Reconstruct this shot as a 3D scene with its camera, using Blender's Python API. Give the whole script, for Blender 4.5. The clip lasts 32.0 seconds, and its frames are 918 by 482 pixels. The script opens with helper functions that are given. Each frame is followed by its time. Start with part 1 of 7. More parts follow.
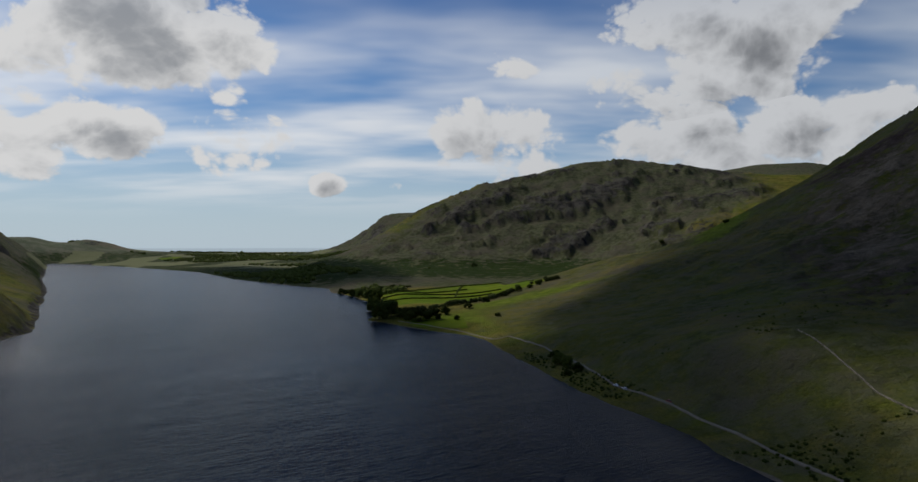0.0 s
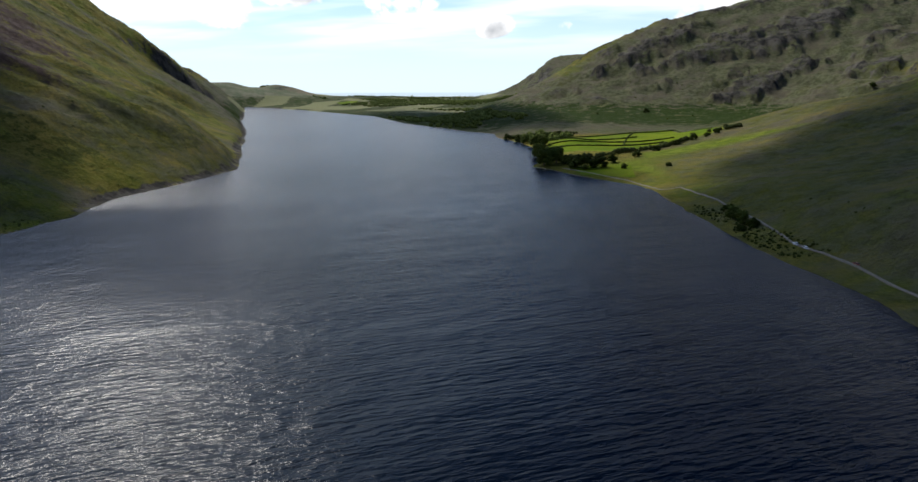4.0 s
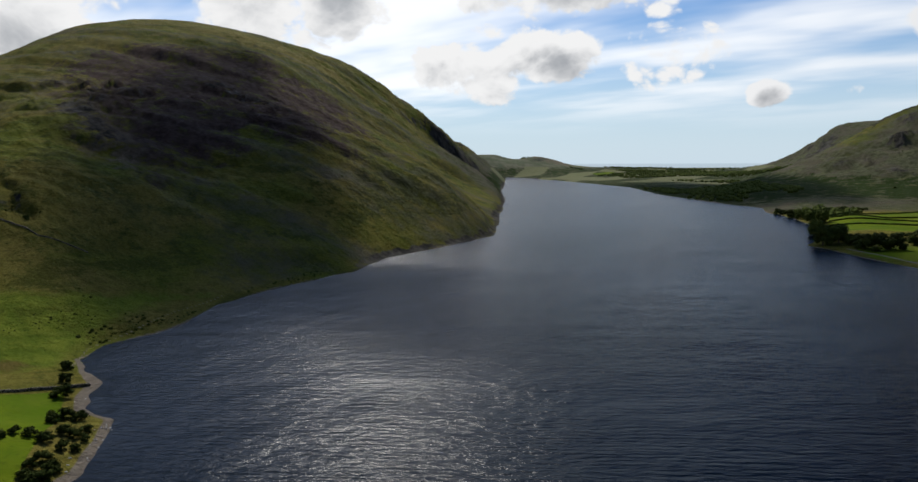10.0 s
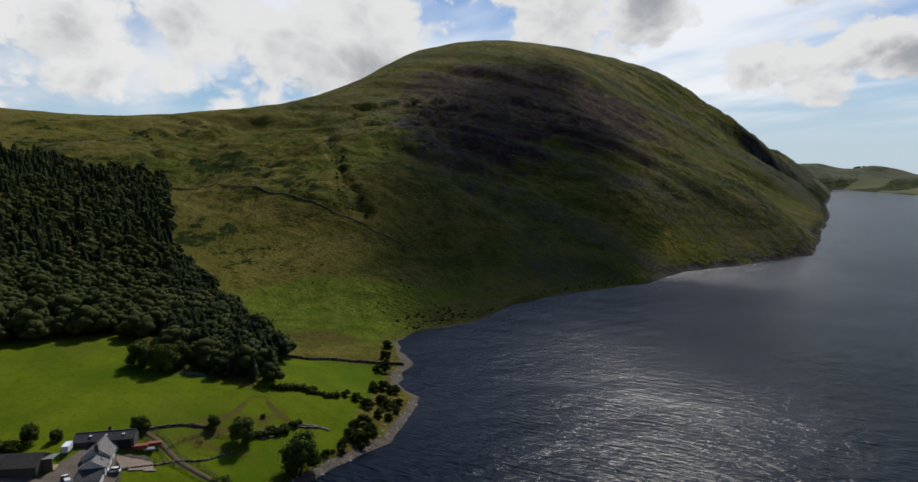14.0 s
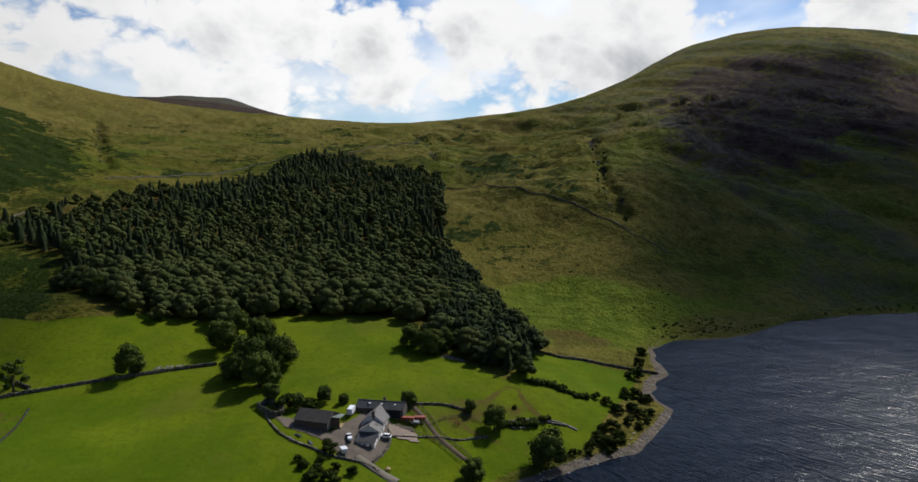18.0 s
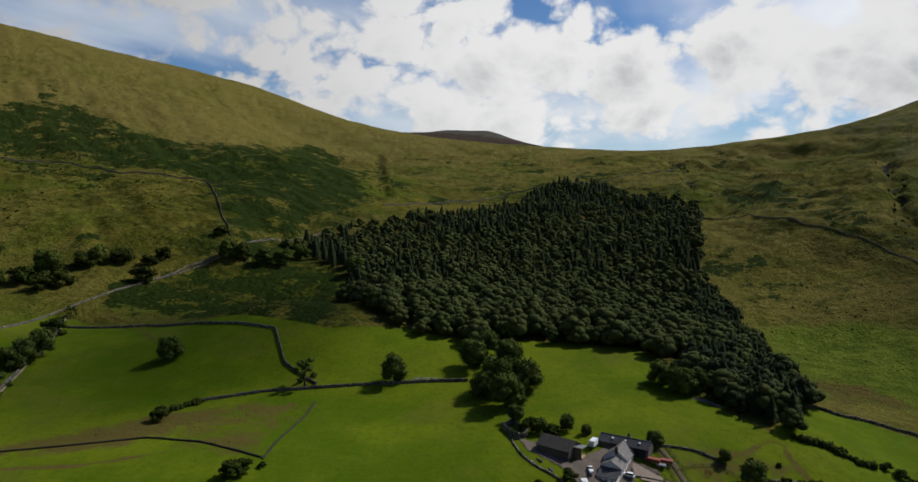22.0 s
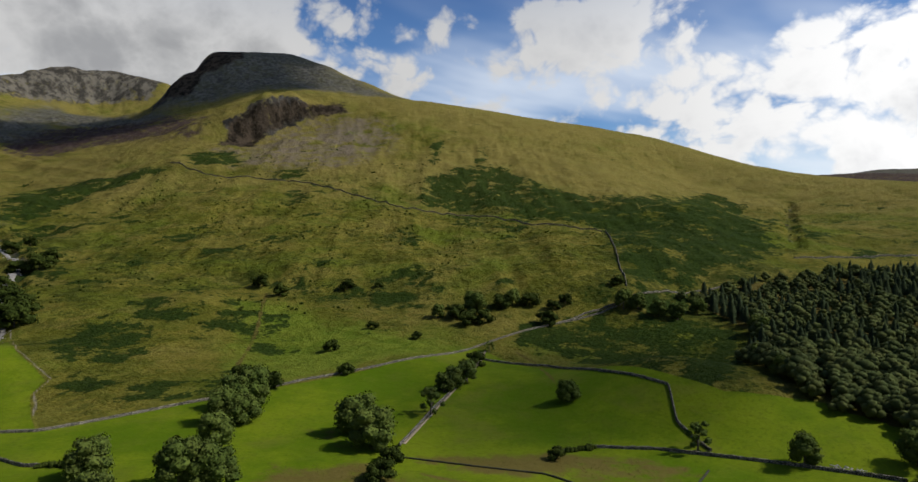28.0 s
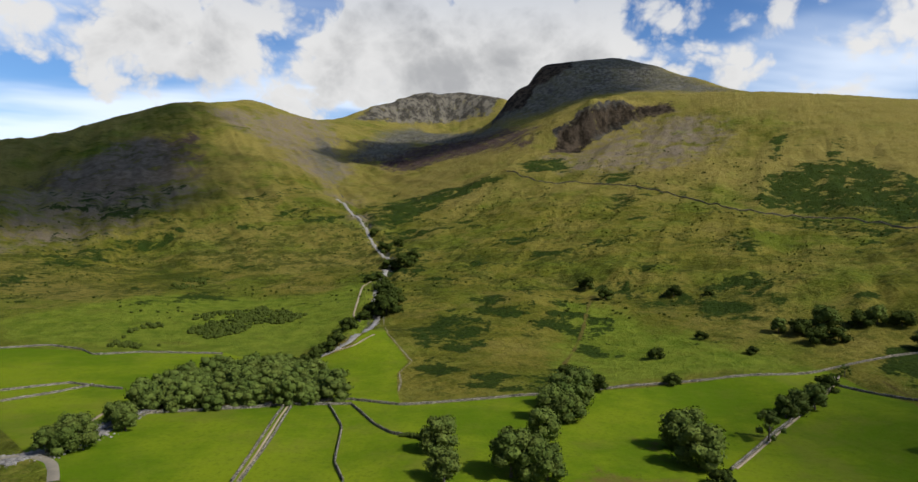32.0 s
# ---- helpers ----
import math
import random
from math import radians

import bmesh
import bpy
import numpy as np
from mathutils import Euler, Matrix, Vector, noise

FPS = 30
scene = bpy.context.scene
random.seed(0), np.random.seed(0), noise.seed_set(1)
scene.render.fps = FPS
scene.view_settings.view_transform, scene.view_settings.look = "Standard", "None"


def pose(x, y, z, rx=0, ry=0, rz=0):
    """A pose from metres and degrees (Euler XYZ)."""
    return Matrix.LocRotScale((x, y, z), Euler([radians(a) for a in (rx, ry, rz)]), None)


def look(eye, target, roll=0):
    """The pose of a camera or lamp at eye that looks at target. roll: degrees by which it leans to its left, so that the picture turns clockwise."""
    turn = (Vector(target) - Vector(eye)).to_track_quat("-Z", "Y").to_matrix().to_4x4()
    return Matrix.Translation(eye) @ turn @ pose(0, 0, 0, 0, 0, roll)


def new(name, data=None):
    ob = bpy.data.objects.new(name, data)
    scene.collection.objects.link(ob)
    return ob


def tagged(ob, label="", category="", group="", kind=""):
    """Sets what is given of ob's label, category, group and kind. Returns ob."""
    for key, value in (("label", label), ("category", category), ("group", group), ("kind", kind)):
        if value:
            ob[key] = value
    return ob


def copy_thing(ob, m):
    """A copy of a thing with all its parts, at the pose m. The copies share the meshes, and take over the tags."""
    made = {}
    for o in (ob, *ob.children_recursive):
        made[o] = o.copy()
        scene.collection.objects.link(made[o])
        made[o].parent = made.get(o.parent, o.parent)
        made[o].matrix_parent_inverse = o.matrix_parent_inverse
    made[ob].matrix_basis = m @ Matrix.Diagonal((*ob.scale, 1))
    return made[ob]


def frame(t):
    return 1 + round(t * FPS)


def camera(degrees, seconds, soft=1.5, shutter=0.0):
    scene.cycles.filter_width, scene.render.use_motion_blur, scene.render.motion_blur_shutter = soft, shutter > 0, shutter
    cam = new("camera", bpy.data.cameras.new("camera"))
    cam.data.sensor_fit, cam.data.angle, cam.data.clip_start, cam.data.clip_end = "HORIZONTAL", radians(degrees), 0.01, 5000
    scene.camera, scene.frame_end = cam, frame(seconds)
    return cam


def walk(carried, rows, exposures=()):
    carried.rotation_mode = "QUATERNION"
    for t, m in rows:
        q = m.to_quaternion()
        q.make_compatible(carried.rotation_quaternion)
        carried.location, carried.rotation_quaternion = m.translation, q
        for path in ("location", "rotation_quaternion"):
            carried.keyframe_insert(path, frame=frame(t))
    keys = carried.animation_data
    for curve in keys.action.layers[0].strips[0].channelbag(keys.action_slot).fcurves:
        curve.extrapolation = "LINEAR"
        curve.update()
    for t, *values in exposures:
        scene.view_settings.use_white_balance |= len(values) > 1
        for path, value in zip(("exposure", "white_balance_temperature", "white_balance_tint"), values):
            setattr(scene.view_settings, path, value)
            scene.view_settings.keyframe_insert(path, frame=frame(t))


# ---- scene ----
cam = camera(70.4, 32.0)
PATH = [
    (0, pose(-1.3, -3.0, 98.8, 90.33, 0, 0.02)),
    (0.5, pose(-1.3, -3.0, 98.9, 90.32, 0, 2.35)),
    (1, pose(-1.2, -2.9, 99.0, 87.90, 0, 4.59)),
    (1.5, pose(-1.2, -2.9, 99.0, 85.17, 0, 6.85)),
    (2, pose(-1.2, -2.9, 99.1, 82.64, 0, 8.70)),
    (2.5, pose(-1.2, -2.9, 99.2, 80.12, 0.1, 10.54)),
    (3, pose(-1.2, -2.9, 99.2, 77.70, 0, 12.19)),
    (3.5, pose(-1.1, -2.8, 99.3, 77.01, 0.1, 13.38)),
    (5.5, pose(-1.1, -2.7, 99.5, 77.06, 0.1, 18.88)),
    (6, pose(-1.0, -2.7, 99.6, 78.16, 0.2, 21.07)),
    (6.5, pose(-1.0, -2.6, 99.7, 79.34, 0.2, 23.28)),
    (7, pose(-1.0, -2.5, 99.7, 79.42, 0.2, 25.50)),
    (7.5, pose(-0.9, -2.5, 99.8, 79.41, 0.2, 27.61)),
    (8, pose(-0.9, -2.4, 99.9, 79.70, 0.2, 29.61)),
    (8.5, pose(-0.9, -2.3, 99.9, 80.30, 0.3, 31.40)),
    (9, pose(-0.8, -2.1, 100.0, 81.19, 0.3, 33.08)),
    (9.5, pose(-0.8, -2.0, 100.1, 82.10, 0.2, 34.75)),
    (10, pose(-0.7, -1.8, 100.1, 83.01, 0.3, 36.43)),
    (10.5, pose(-0.7, -1.6, 100.2, 83.61, 0.2, 38.35)),
    (11, pose(-0.6, -1.5, 100.3, 83.70, 0.2, 40.77)),
    (11.5, pose(-0.6, -1.3, 100.3, 83.69, 0.2, 43.97)),
    (12, pose(-0.5, -1.2, 100.3, 83.67, 0.2, 47.36)),
    (12.5, pose(-0.5, -1.0, 100.3, 83.69, 0.1, 51.04)),
    (13, pose(-0.4, -0.9, 100.3, 83.70, 0.1, 54.82)),
    (13.5, pose(-0.3, -0.7, 100.2, 83.82, 0.1, 58.73)),
    (14, pose(-0.3, -0.6, 100.2, 83.84, 0, 62.15)),
    (14.5, pose(-0.2, -0.3, 100.1, 83.84, 0, 65.14)),
    (16.5, pose(-0.1, -0.1, 100.0, 83.91, 0, 77.01)),
    (17, pose(-0.1, 0.0, 99.9, 83.89, -0.1, 79.97)),
    (17.5, pose(-0.1, 0.1, 99.8, 83.98, -0.1, 82.37)),
    (18, pose(-0.1, 0.2, 99.8, 83.97, -0.1, 84.76)),
    (18.5, pose(-0.1, 0.2, 99.7, 84.00, -0.1, 87.12)),
    (19, pose(-0.1, 0.3, 99.7, 84.03, -0.1, 89.48)),
    (19.5, pose(-0.1, 0.3, 99.6, 84.12, -0.2, 91.95)),
    (20, pose(-0.2, 0.3, 99.6, 84.11, -0.2, 94.73)),
    (20.5, pose(-0.2, 0.3, 99.6, 84.10, -0.3, 97.59)),
    (21, pose(-0.2, 0.3, 99.7, 84.99, -0.3, 100.75)),
    (21.5, pose(-0.3, 0.2, 99.7, 86.22, -0.4, 103.74)),
    (22, pose(-0.4, 0.2, 99.7, 86.36, -0.4, 106.53)),
    (22.5, pose(-0.4, 0.1, 99.8, 86.35, -0.4, 109.31)),
    (23, pose(-0.5, 0.1, 99.8, 86.44, -0.5, 111.89)),
    (23.5, pose(-0.5, 0.0, 99.9, 86.44, -0.6, 114.74)),
    (24, pose(-0.6, 0.0, 100.0, 86.54, -0.6, 117.70)),
    (24.5, pose(-0.7, -0.1, 100.2, 86.91, -0.7, 120.99)),
    (25, pose(-0.8, -0.1, 100.5, 87.58, -0.7, 124.17)),
    (25.5, pose(-1.0, -0.2, 100.9, 88.15, -0.8, 127.17)),
    (27.5, pose(-1.2, -0.3, 101.4, 90.27, -0.9, 137.45)),
    (28, pose(-1.3, -0.4, 101.8, 90.22, -1, 140.38)),
    (28.5, pose(-1.4, -0.5, 102.1, 90.22, -1, 143.55)),
    (29, pose(-1.4, -0.5, 102.3, 90.13, -1.1, 147.02)),
    (29.5, pose(-1.4, -0.5, 102.4, 90.09, -1.2, 150.68)),
    (30, pose(-1.4, -0.6, 102.6, 90.05, -1.2, 154.35)),
    (30.5, pose(-1.3, -0.6, 102.8, 90.05, -1.3, 157.94)),
    (31, pose(-1.3, -0.6, 103.0, 89.94, -1.4, 161.52)),
    (31.5, pose(-1.3, -0.7, 103.1, 89.83, -1.5, 165.23)),
    (32, pose(-1.3, -0.7, 103.3, 89.83, -1.5, 168.43)),
]
EXPOSURES = [(0.0, -0.4), (1.5, -0.25), (2.5, 0.17), (3.5, 0.52), (6.0, 0.70), (8.0, 0.45), (10.0, 0.06), (13.0, -0.22), (15.0, -0.08),
             (17.0, 0.05), (19.0, 0.1), (21.0, -0.05), (23.0, -0.22), (25.0, 0.0), (28.0, 0.25), (30.0, 0.45), (32.0, 0.6)]
walk(cam, PATH, EXPOSURES)

# ---- light: afternoon sun through broken cloud ----
SUN_AZ, SUN_EL = 47.0, 45.0          # degrees left of the first view, degrees above the horizon
SUN_DIR = Vector((-math.sin(radians(SUN_AZ)) * math.cos(radians(SUN_EL)),
                  math.cos(radians(SUN_AZ)) * math.cos(radians(SUN_EL)), math.sin(radians(SUN_EL))))
sun_data = bpy.data.lights.new("sun", "SUN")
sun_data.energy, sun_data.angle, sun_data.color = 3.8, radians(0.53), (1.0, 0.95, 0.86)
sun = new("sun", sun_data)
sun.matrix_world = look(SUN_DIR * 3000, (0, 0, 0))


class Nodes:
    """Short hand for building a node tree."""

    def __init__(self, tree):
        self.t = tree
        tree.nodes.clear()

    def n(self, kind, ins=None):
        node = self.t.nodes.new(kind)
        for key, value in (ins or {}).items():
            self.put(node.inputs[key], value)
        return node

    def put(self, socket, value):
        if isinstance(value, bpy.types.NodeSocket):
            self.t.links.new(value, socket)
        elif isinstance(value, bpy.types.Node):
            self.t.links.new(value.outputs[0], socket)
        elif isinstance(value, (tuple, list)) and socket.type == "RGBA" and len(value) == 3:
            socket.default_value = (*value, 1)
        else:
            socket.default_value = value

    def math(self, op, a, b=0.0, c=0.0, clamp=False):
        node = self.t.nodes.new("ShaderNodeMath")
        node.operation, node.use_clamp = op, clamp
        for s, v in zip(node.inputs, (a, b, c)):
            self.put(s, v)
        return node.outputs[0]

    def vmath(self, op, a, b=(0, 0, 0)):
        node = self.t.nodes.new("ShaderNodeVectorMath")
        node.operation = op
        self.put(node.inputs[0], a)
        if op == "SCALE":
            self.put(node.inputs["Scale"], b)
        else:
            self.put(node.inputs[1], b)
        return node.outputs[0] if op not in ("LENGTH", "DOT_PRODUCT") else node.outputs[1]

    def mix(self, f, a, b, blend="MIX"):
        node = self.t.nodes.new("ShaderNodeMix")
        node.data_type, node.blend_type = "RGBA", blend
        self.put(node.inputs[0], f)
        self.put(node.inputs[6], a)
        self.put(node.inputs[7], b)
        return node.outputs[2]

    def ramp(self, f, lo, hi, a=0.0, b=1.0):
        node = self.t.nodes.new("ShaderNodeMapRange")
        node.interpolation_type = "SMOOTHSTEP"
        for s, v in zip(node.inputs, (f, lo, hi, a, b)):
            self.put(s, v)
        return node.outputs[0]

    def noise(self, vec, scale, detail=4.0, rough=0.55, lac=2.0):
        node = self.t.nodes.new("ShaderNodeTexNoise")
        for key, v in (("Vector", vec), ("Scale", scale), ("Detail", detail), ("Roughness", rough), ("Lacunarity", lac)):
            self.put(node.inputs[key], v)
        return node.outputs[0]


world = bpy.data.worlds.new("sky")
scene.world = world
world.use_nodes = True
w = Nodes(world.node_tree)
geo = w.n("ShaderNodeTexCoord").outputs["Generated"]
sky = w.n("ShaderNodeTexSky")
sky.sky_type, sky.sun_disc = "NISHITA", False
sky.sun_elevation, sky.sun_rotation = radians(SUN_EL), radians(-SUN_AZ)
sky.air_density, sky.dust_density, sky.ozone_density = 1.0, 0.4, 2.0
sep = w.n("ShaderNodeSeparateXYZ", {0: geo})
up = sep.outputs[2]
az = w.math("MULTIPLY", w.math("ARCTAN2", w.math("MULTIPLY", sep.outputs[0], -1.0), sep.outputs[1]), 57.2958)
az = w.math("ADD", az, w.math("MULTIPLY", w.math("LESS_THAN", az, -90.0), 360.0))
el = w.math("MULTIPLY", w.math("ARCSINE", up), 57.2958)
# heaps of cumulus: bearing, height, half width, half height (degrees), how thick
HEAPS = [(25.0, 18.0, 15.0, 7.0, 1.0), (31.0, 8.3, 10.0, 3.2, 0.85), (19.5, 8.4, 5.0, 2.8, 0.95), (11.3, 4.9, 1.7, 1.2, 0.8), (5.4, 5.0, 1.4, 0.8, 0.6),
         (-3.4, 9.0, 5.8, 4.4, 1.0), (-20.5, 16.0, 12.5, 7.5, 1.0), (-27.0, 9.0, 14.0, 3.6, 0.8), (-4.7, 15.6, 4.2, 1.5, 0.45), (51.0, 13.5, 10.0, 4.5, 1.0),
         (75.0, 10.0, 22.0, 9.0, 0.9), (101.0, 11.0, 17.0, 8.5, 0.95), (121.0, 9.0, 13.0, 6.5, 0.95), (168.0, 15.5, 23.0, 8.0, 1.0),
         (150.0, 7.0, 28.0, 4.5, 0.75), (130.0, 17.0, 9.0, 4.5, 0.7), (193.0, 14.0, 13.0, 6.5, 0.8), (232.0, 16.0, 22.0, 9.0, 0.9), (275.0, 14.0, 16.0, 8.0, 0.9)]
heap, high = None, None
for a, e, ra, re_, k in HEAPS:
    dx = w.math("DIVIDE", w.math("SUBTRACT", az, a), ra)
    dy = w.math("DIVIDE", w.math("SUBTRACT", el, e), re_)
    f = w.math("MULTIPLY", w.math("SUBTRACT", 1.0, w.math("ADD", w.math("MULTIPLY", dx, dx), w.math("MULTIPLY", dy, dy))), k)
    if heap is None:
        heap, high = f, dy
    else:
        top_one = w.math("GREATER_THAN", f, heap)
        high = w.math("ADD", w.math("MULTIPLY", high, w.math("SUBTRACT", 1.0, top_one)), w.math("MULTIPLY", dy, top_one))
        heap = w.math("MAXIMUM", heap, f)
heap = w.math("MAXIMUM", heap, -1.0)
dome = w.n("ShaderNodeCombineXYZ", {0: w.math("MULTIPLY", az, 0.1), 1: w.math("MULTIPLY", el, 0.125), 2: 0.0}).outputs[0]


def heaped(at):
    """How thick the cloud is at a place of the sky: heaps, broken into rounded billows."""
    bent = w.n("ShaderNodeTexNoise", {"Vector": at, "Scale": 1.3, "Detail": 3.0})
    bent = w.vmath("ADD", at, w.vmath("SCALE", w.vmath("SUBTRACT", bent.outputs[1], (0.5, 0.5, 0.5)), 0.42))
    cells = w.n("ShaderNodeTexVoronoi", {"Vector": bent, "Scale": 1.7, "Detail": 4.0, "Roughness": 0.52, "Lacunarity": 2.1})
    broad = w.noise(bent, 0.75, 5.0, 0.5)
    return w.math("ADD", w.math("MULTIPLY", w.math("SUBTRACT", 0.45, cells.outputs["Distance"]), 1.15), w.math("MULTIPLY", w.math("SUBTRACT", broad, 0.5), 1.9))


lumps = heaped(dome)
sun_side = w.n("ShaderNodeCombineXYZ", {0: w.math("MINIMUM", w.math("MAXIMUM", w.math("MULTIPLY", w.math("SUBTRACT", SUN_AZ, az), 0.0035), -0.10), 0.10), 1: 0.13, 2: 0.0}).outputs[0]
sunward = heaped(w.vmath("ADD", dome, sun_side))
dens = w.math("ADD", w.math("MULTIPLY", heap, 0.85), w.math("ADD", lumps, 0.56))
body = w.ramp(dens, 0.0, w.ramp(az, 50.0, 90.0, 0.28, 0.40))
# light and shade in the heaps: thin rims and sunward billows are bright, deep bodies and flat bases grey
relief = w.math("SUBTRACT", lumps, sunward)
depth = w.math("ADD", w.math("MULTIPLY", w.ramp(dens, 0.12, 1.75), 1.25), w.math("MULTIPLY", relief, -0.75))
depth = w.math("SUBTRACT", depth, w.math("MULTIPLY", w.math("MINIMUM", w.math("MAXIMUM", high, -1.0), 1.0), 0.30))
shade = w.ramp(depth, 0.0, w.math("SUBTRACT", w.ramp(az, 40.0, 80.0, 0.95, 1.35), w.ramp(az, 130.0, 150.0, 0.0, 0.25)))
near_sun = w.ramp(w.vmath("DOT_PRODUCT", geo, tuple(SUN_DIR)), 0.30, 0.95)
lit = w.mix(near_sun, w.mix(w.ramp(az, 95.0, 142.0), w.mix(w.ramp(az, 60.0, 95.0), w.mix(w.ramp(az, -10.0, 30.0), (0.70, 0.72, 0.75), (0.84, 0.85, 0.87)), (0.94, 0.94, 0.94)), (0.52, 0.52, 0.52)), (0.86, 0.86, 0.86))
side = w.ramp(az, 55.0, 120.0)    # backlit towards the sun's side, front-lit away from it
grey = w.mix(near_sun, w.mix(side, (0.22, 0.232, 0.255), w.mix(w.ramp(az, 110.0, 155.0), (0.52, 0.53, 0.55), (0.29, 0.295, 0.305))), (0.40, 0.42, 0.45))
cloud_col = w.mix(shade, lit, grey)
flat = w.n("ShaderNodeCombineXYZ", {0: sep.outputs[0], 1: sep.outputs[1], 2: 0.0}).outputs[0]
plane = w.vmath("SCALE", flat, w.math("DIVIDE", 1.0, w.math("ADD", w.math("MAXIMUM", up, 0.0), 0.10)))
thin = w.ramp(w.noise(w.vmath("MULTIPLY", plane, (0.8, 1.5, 1.0)), 0.7, 4.0, 0.48), 0.36, 0.64, 0.0, 0.85)
thin = w.math("MULTIPLY", thin, w.ramp(up, 0.03, 0.11))
thin = w.math("MULTIPLY", thin, w.ramp(az, 60.0, 130.0, 1.0, 0.85))
thin = w.math("MULTIPLY", thin, w.ramp(up, 0.26, 0.42, 1.0, 0.1))
blue = w.mix(1.0, w.vmath("SCALE", sky, 0.072), (0.66, 0.92, 1.22), "MULTIPLY")
haze = w.mix(w.ramp(up, -0.02, w.ramp(az, 40.0, 90.0, 0.24, 0.20), 0.9, 0.0), blue, w.mix(w.ramp(az, 40.0, 90.0), (0.59, 0.71, 0.81), (0.58, 0.75, 0.88)))
with_thin = w.mix(thin, haze, w.mix(near_sun, (0.70, 0.75, 0.81), (1.12, 1.12, 1.12)))
full = w.mix(body, with_thin, cloud_col)
glow = w.ramp(w.vmath("DOT_PRODUCT", geo, tuple(SUN_DIR)), 0.86, 0.97, 0.0, 3.2)    # bright veil added round the sun, above the view, for glare on water
full = w.vmath("ADD", full, w.vmath("SCALE", (1.0, 0.98, 0.95), glow))
full = w.mix(w.ramp(up, 0.26, 0.50, 0.0, 1.0), full, w.mix(1.0, full, (0.32, 0.44, 0.66), "MULTIPLY"))   # deeper towards the zenith
full = w.mix(w.ramp(el, -0.22, -0.36), full, (0.46, 0.56, 0.64))      # the sea, far off
bg = w.n("ShaderNodeBackground", {"Color": full, "Strength": 1.0})
w.n("ShaderNodeOutputWorld", {0: bg})

# ---- materials ----
def material(name):
    m = bpy.data.materials.new(name)
    m.use_nodes = True
    return m, Nodes(m.node_tree)


def finish(k, colour, rough=0.9, bump=None, strength=0.5, distance=0.3, spec=0.25, metal=0.0):
    b = k.n("ShaderNodeBsdfPrincipled", {"Base Color": colour, "Roughness": rough, "Specular IOR Level": spec, "Metallic": metal})
    if bump is not None:
        b.inputs["Normal"].default_value = (0, 0, 0)
        k.put(b.inputs["Normal"], k.n("ShaderNodeBump", {"Height": bump, "Strength": strength, "Distance": distance}))
    k.n("ShaderNodeOutputMaterial", {0: b})


def plain(name, colour, rough=0.8, vary=0.25, scale=1.2, spec=0.3, metal=0.0, bump=0.3):
    """A weathered surface: base colour with stains and grain, slightly different on each piece."""
    m, k = material(name)
    co = k.n("ShaderNodeTexCoord").outputs["Object"]
    rnd = k.n("ShaderNodeObjectInfo").outputs["Random"]
    a = k.noise(co, scale, 5.0, 0.6)
    b = k.noise(co, scale * 9, 4.0, 0.6)
    f = k.math("ADD", k.math("MULTIPLY", a, 0.6), k.math("MULTIPLY", b, 0.3))
    f = k.math("ADD", f, k.math("MULTIPLY", rnd, 0.2))
    dark = tuple(c * (1 - vary * 1.4) for c in colour)
    light = tuple(min(1, c * (1 + vary)) for c in colour)
    finish(k, k.mix(k.ramp(f, 0.3, 0.8), dark, light), rough, b, bump, 0.05, spec, metal)
    return m


def attr(k, name):
    node = k.n("ShaderNodeAttribute")
    node.attribute_name = name
    return node.outputs["Fac"]


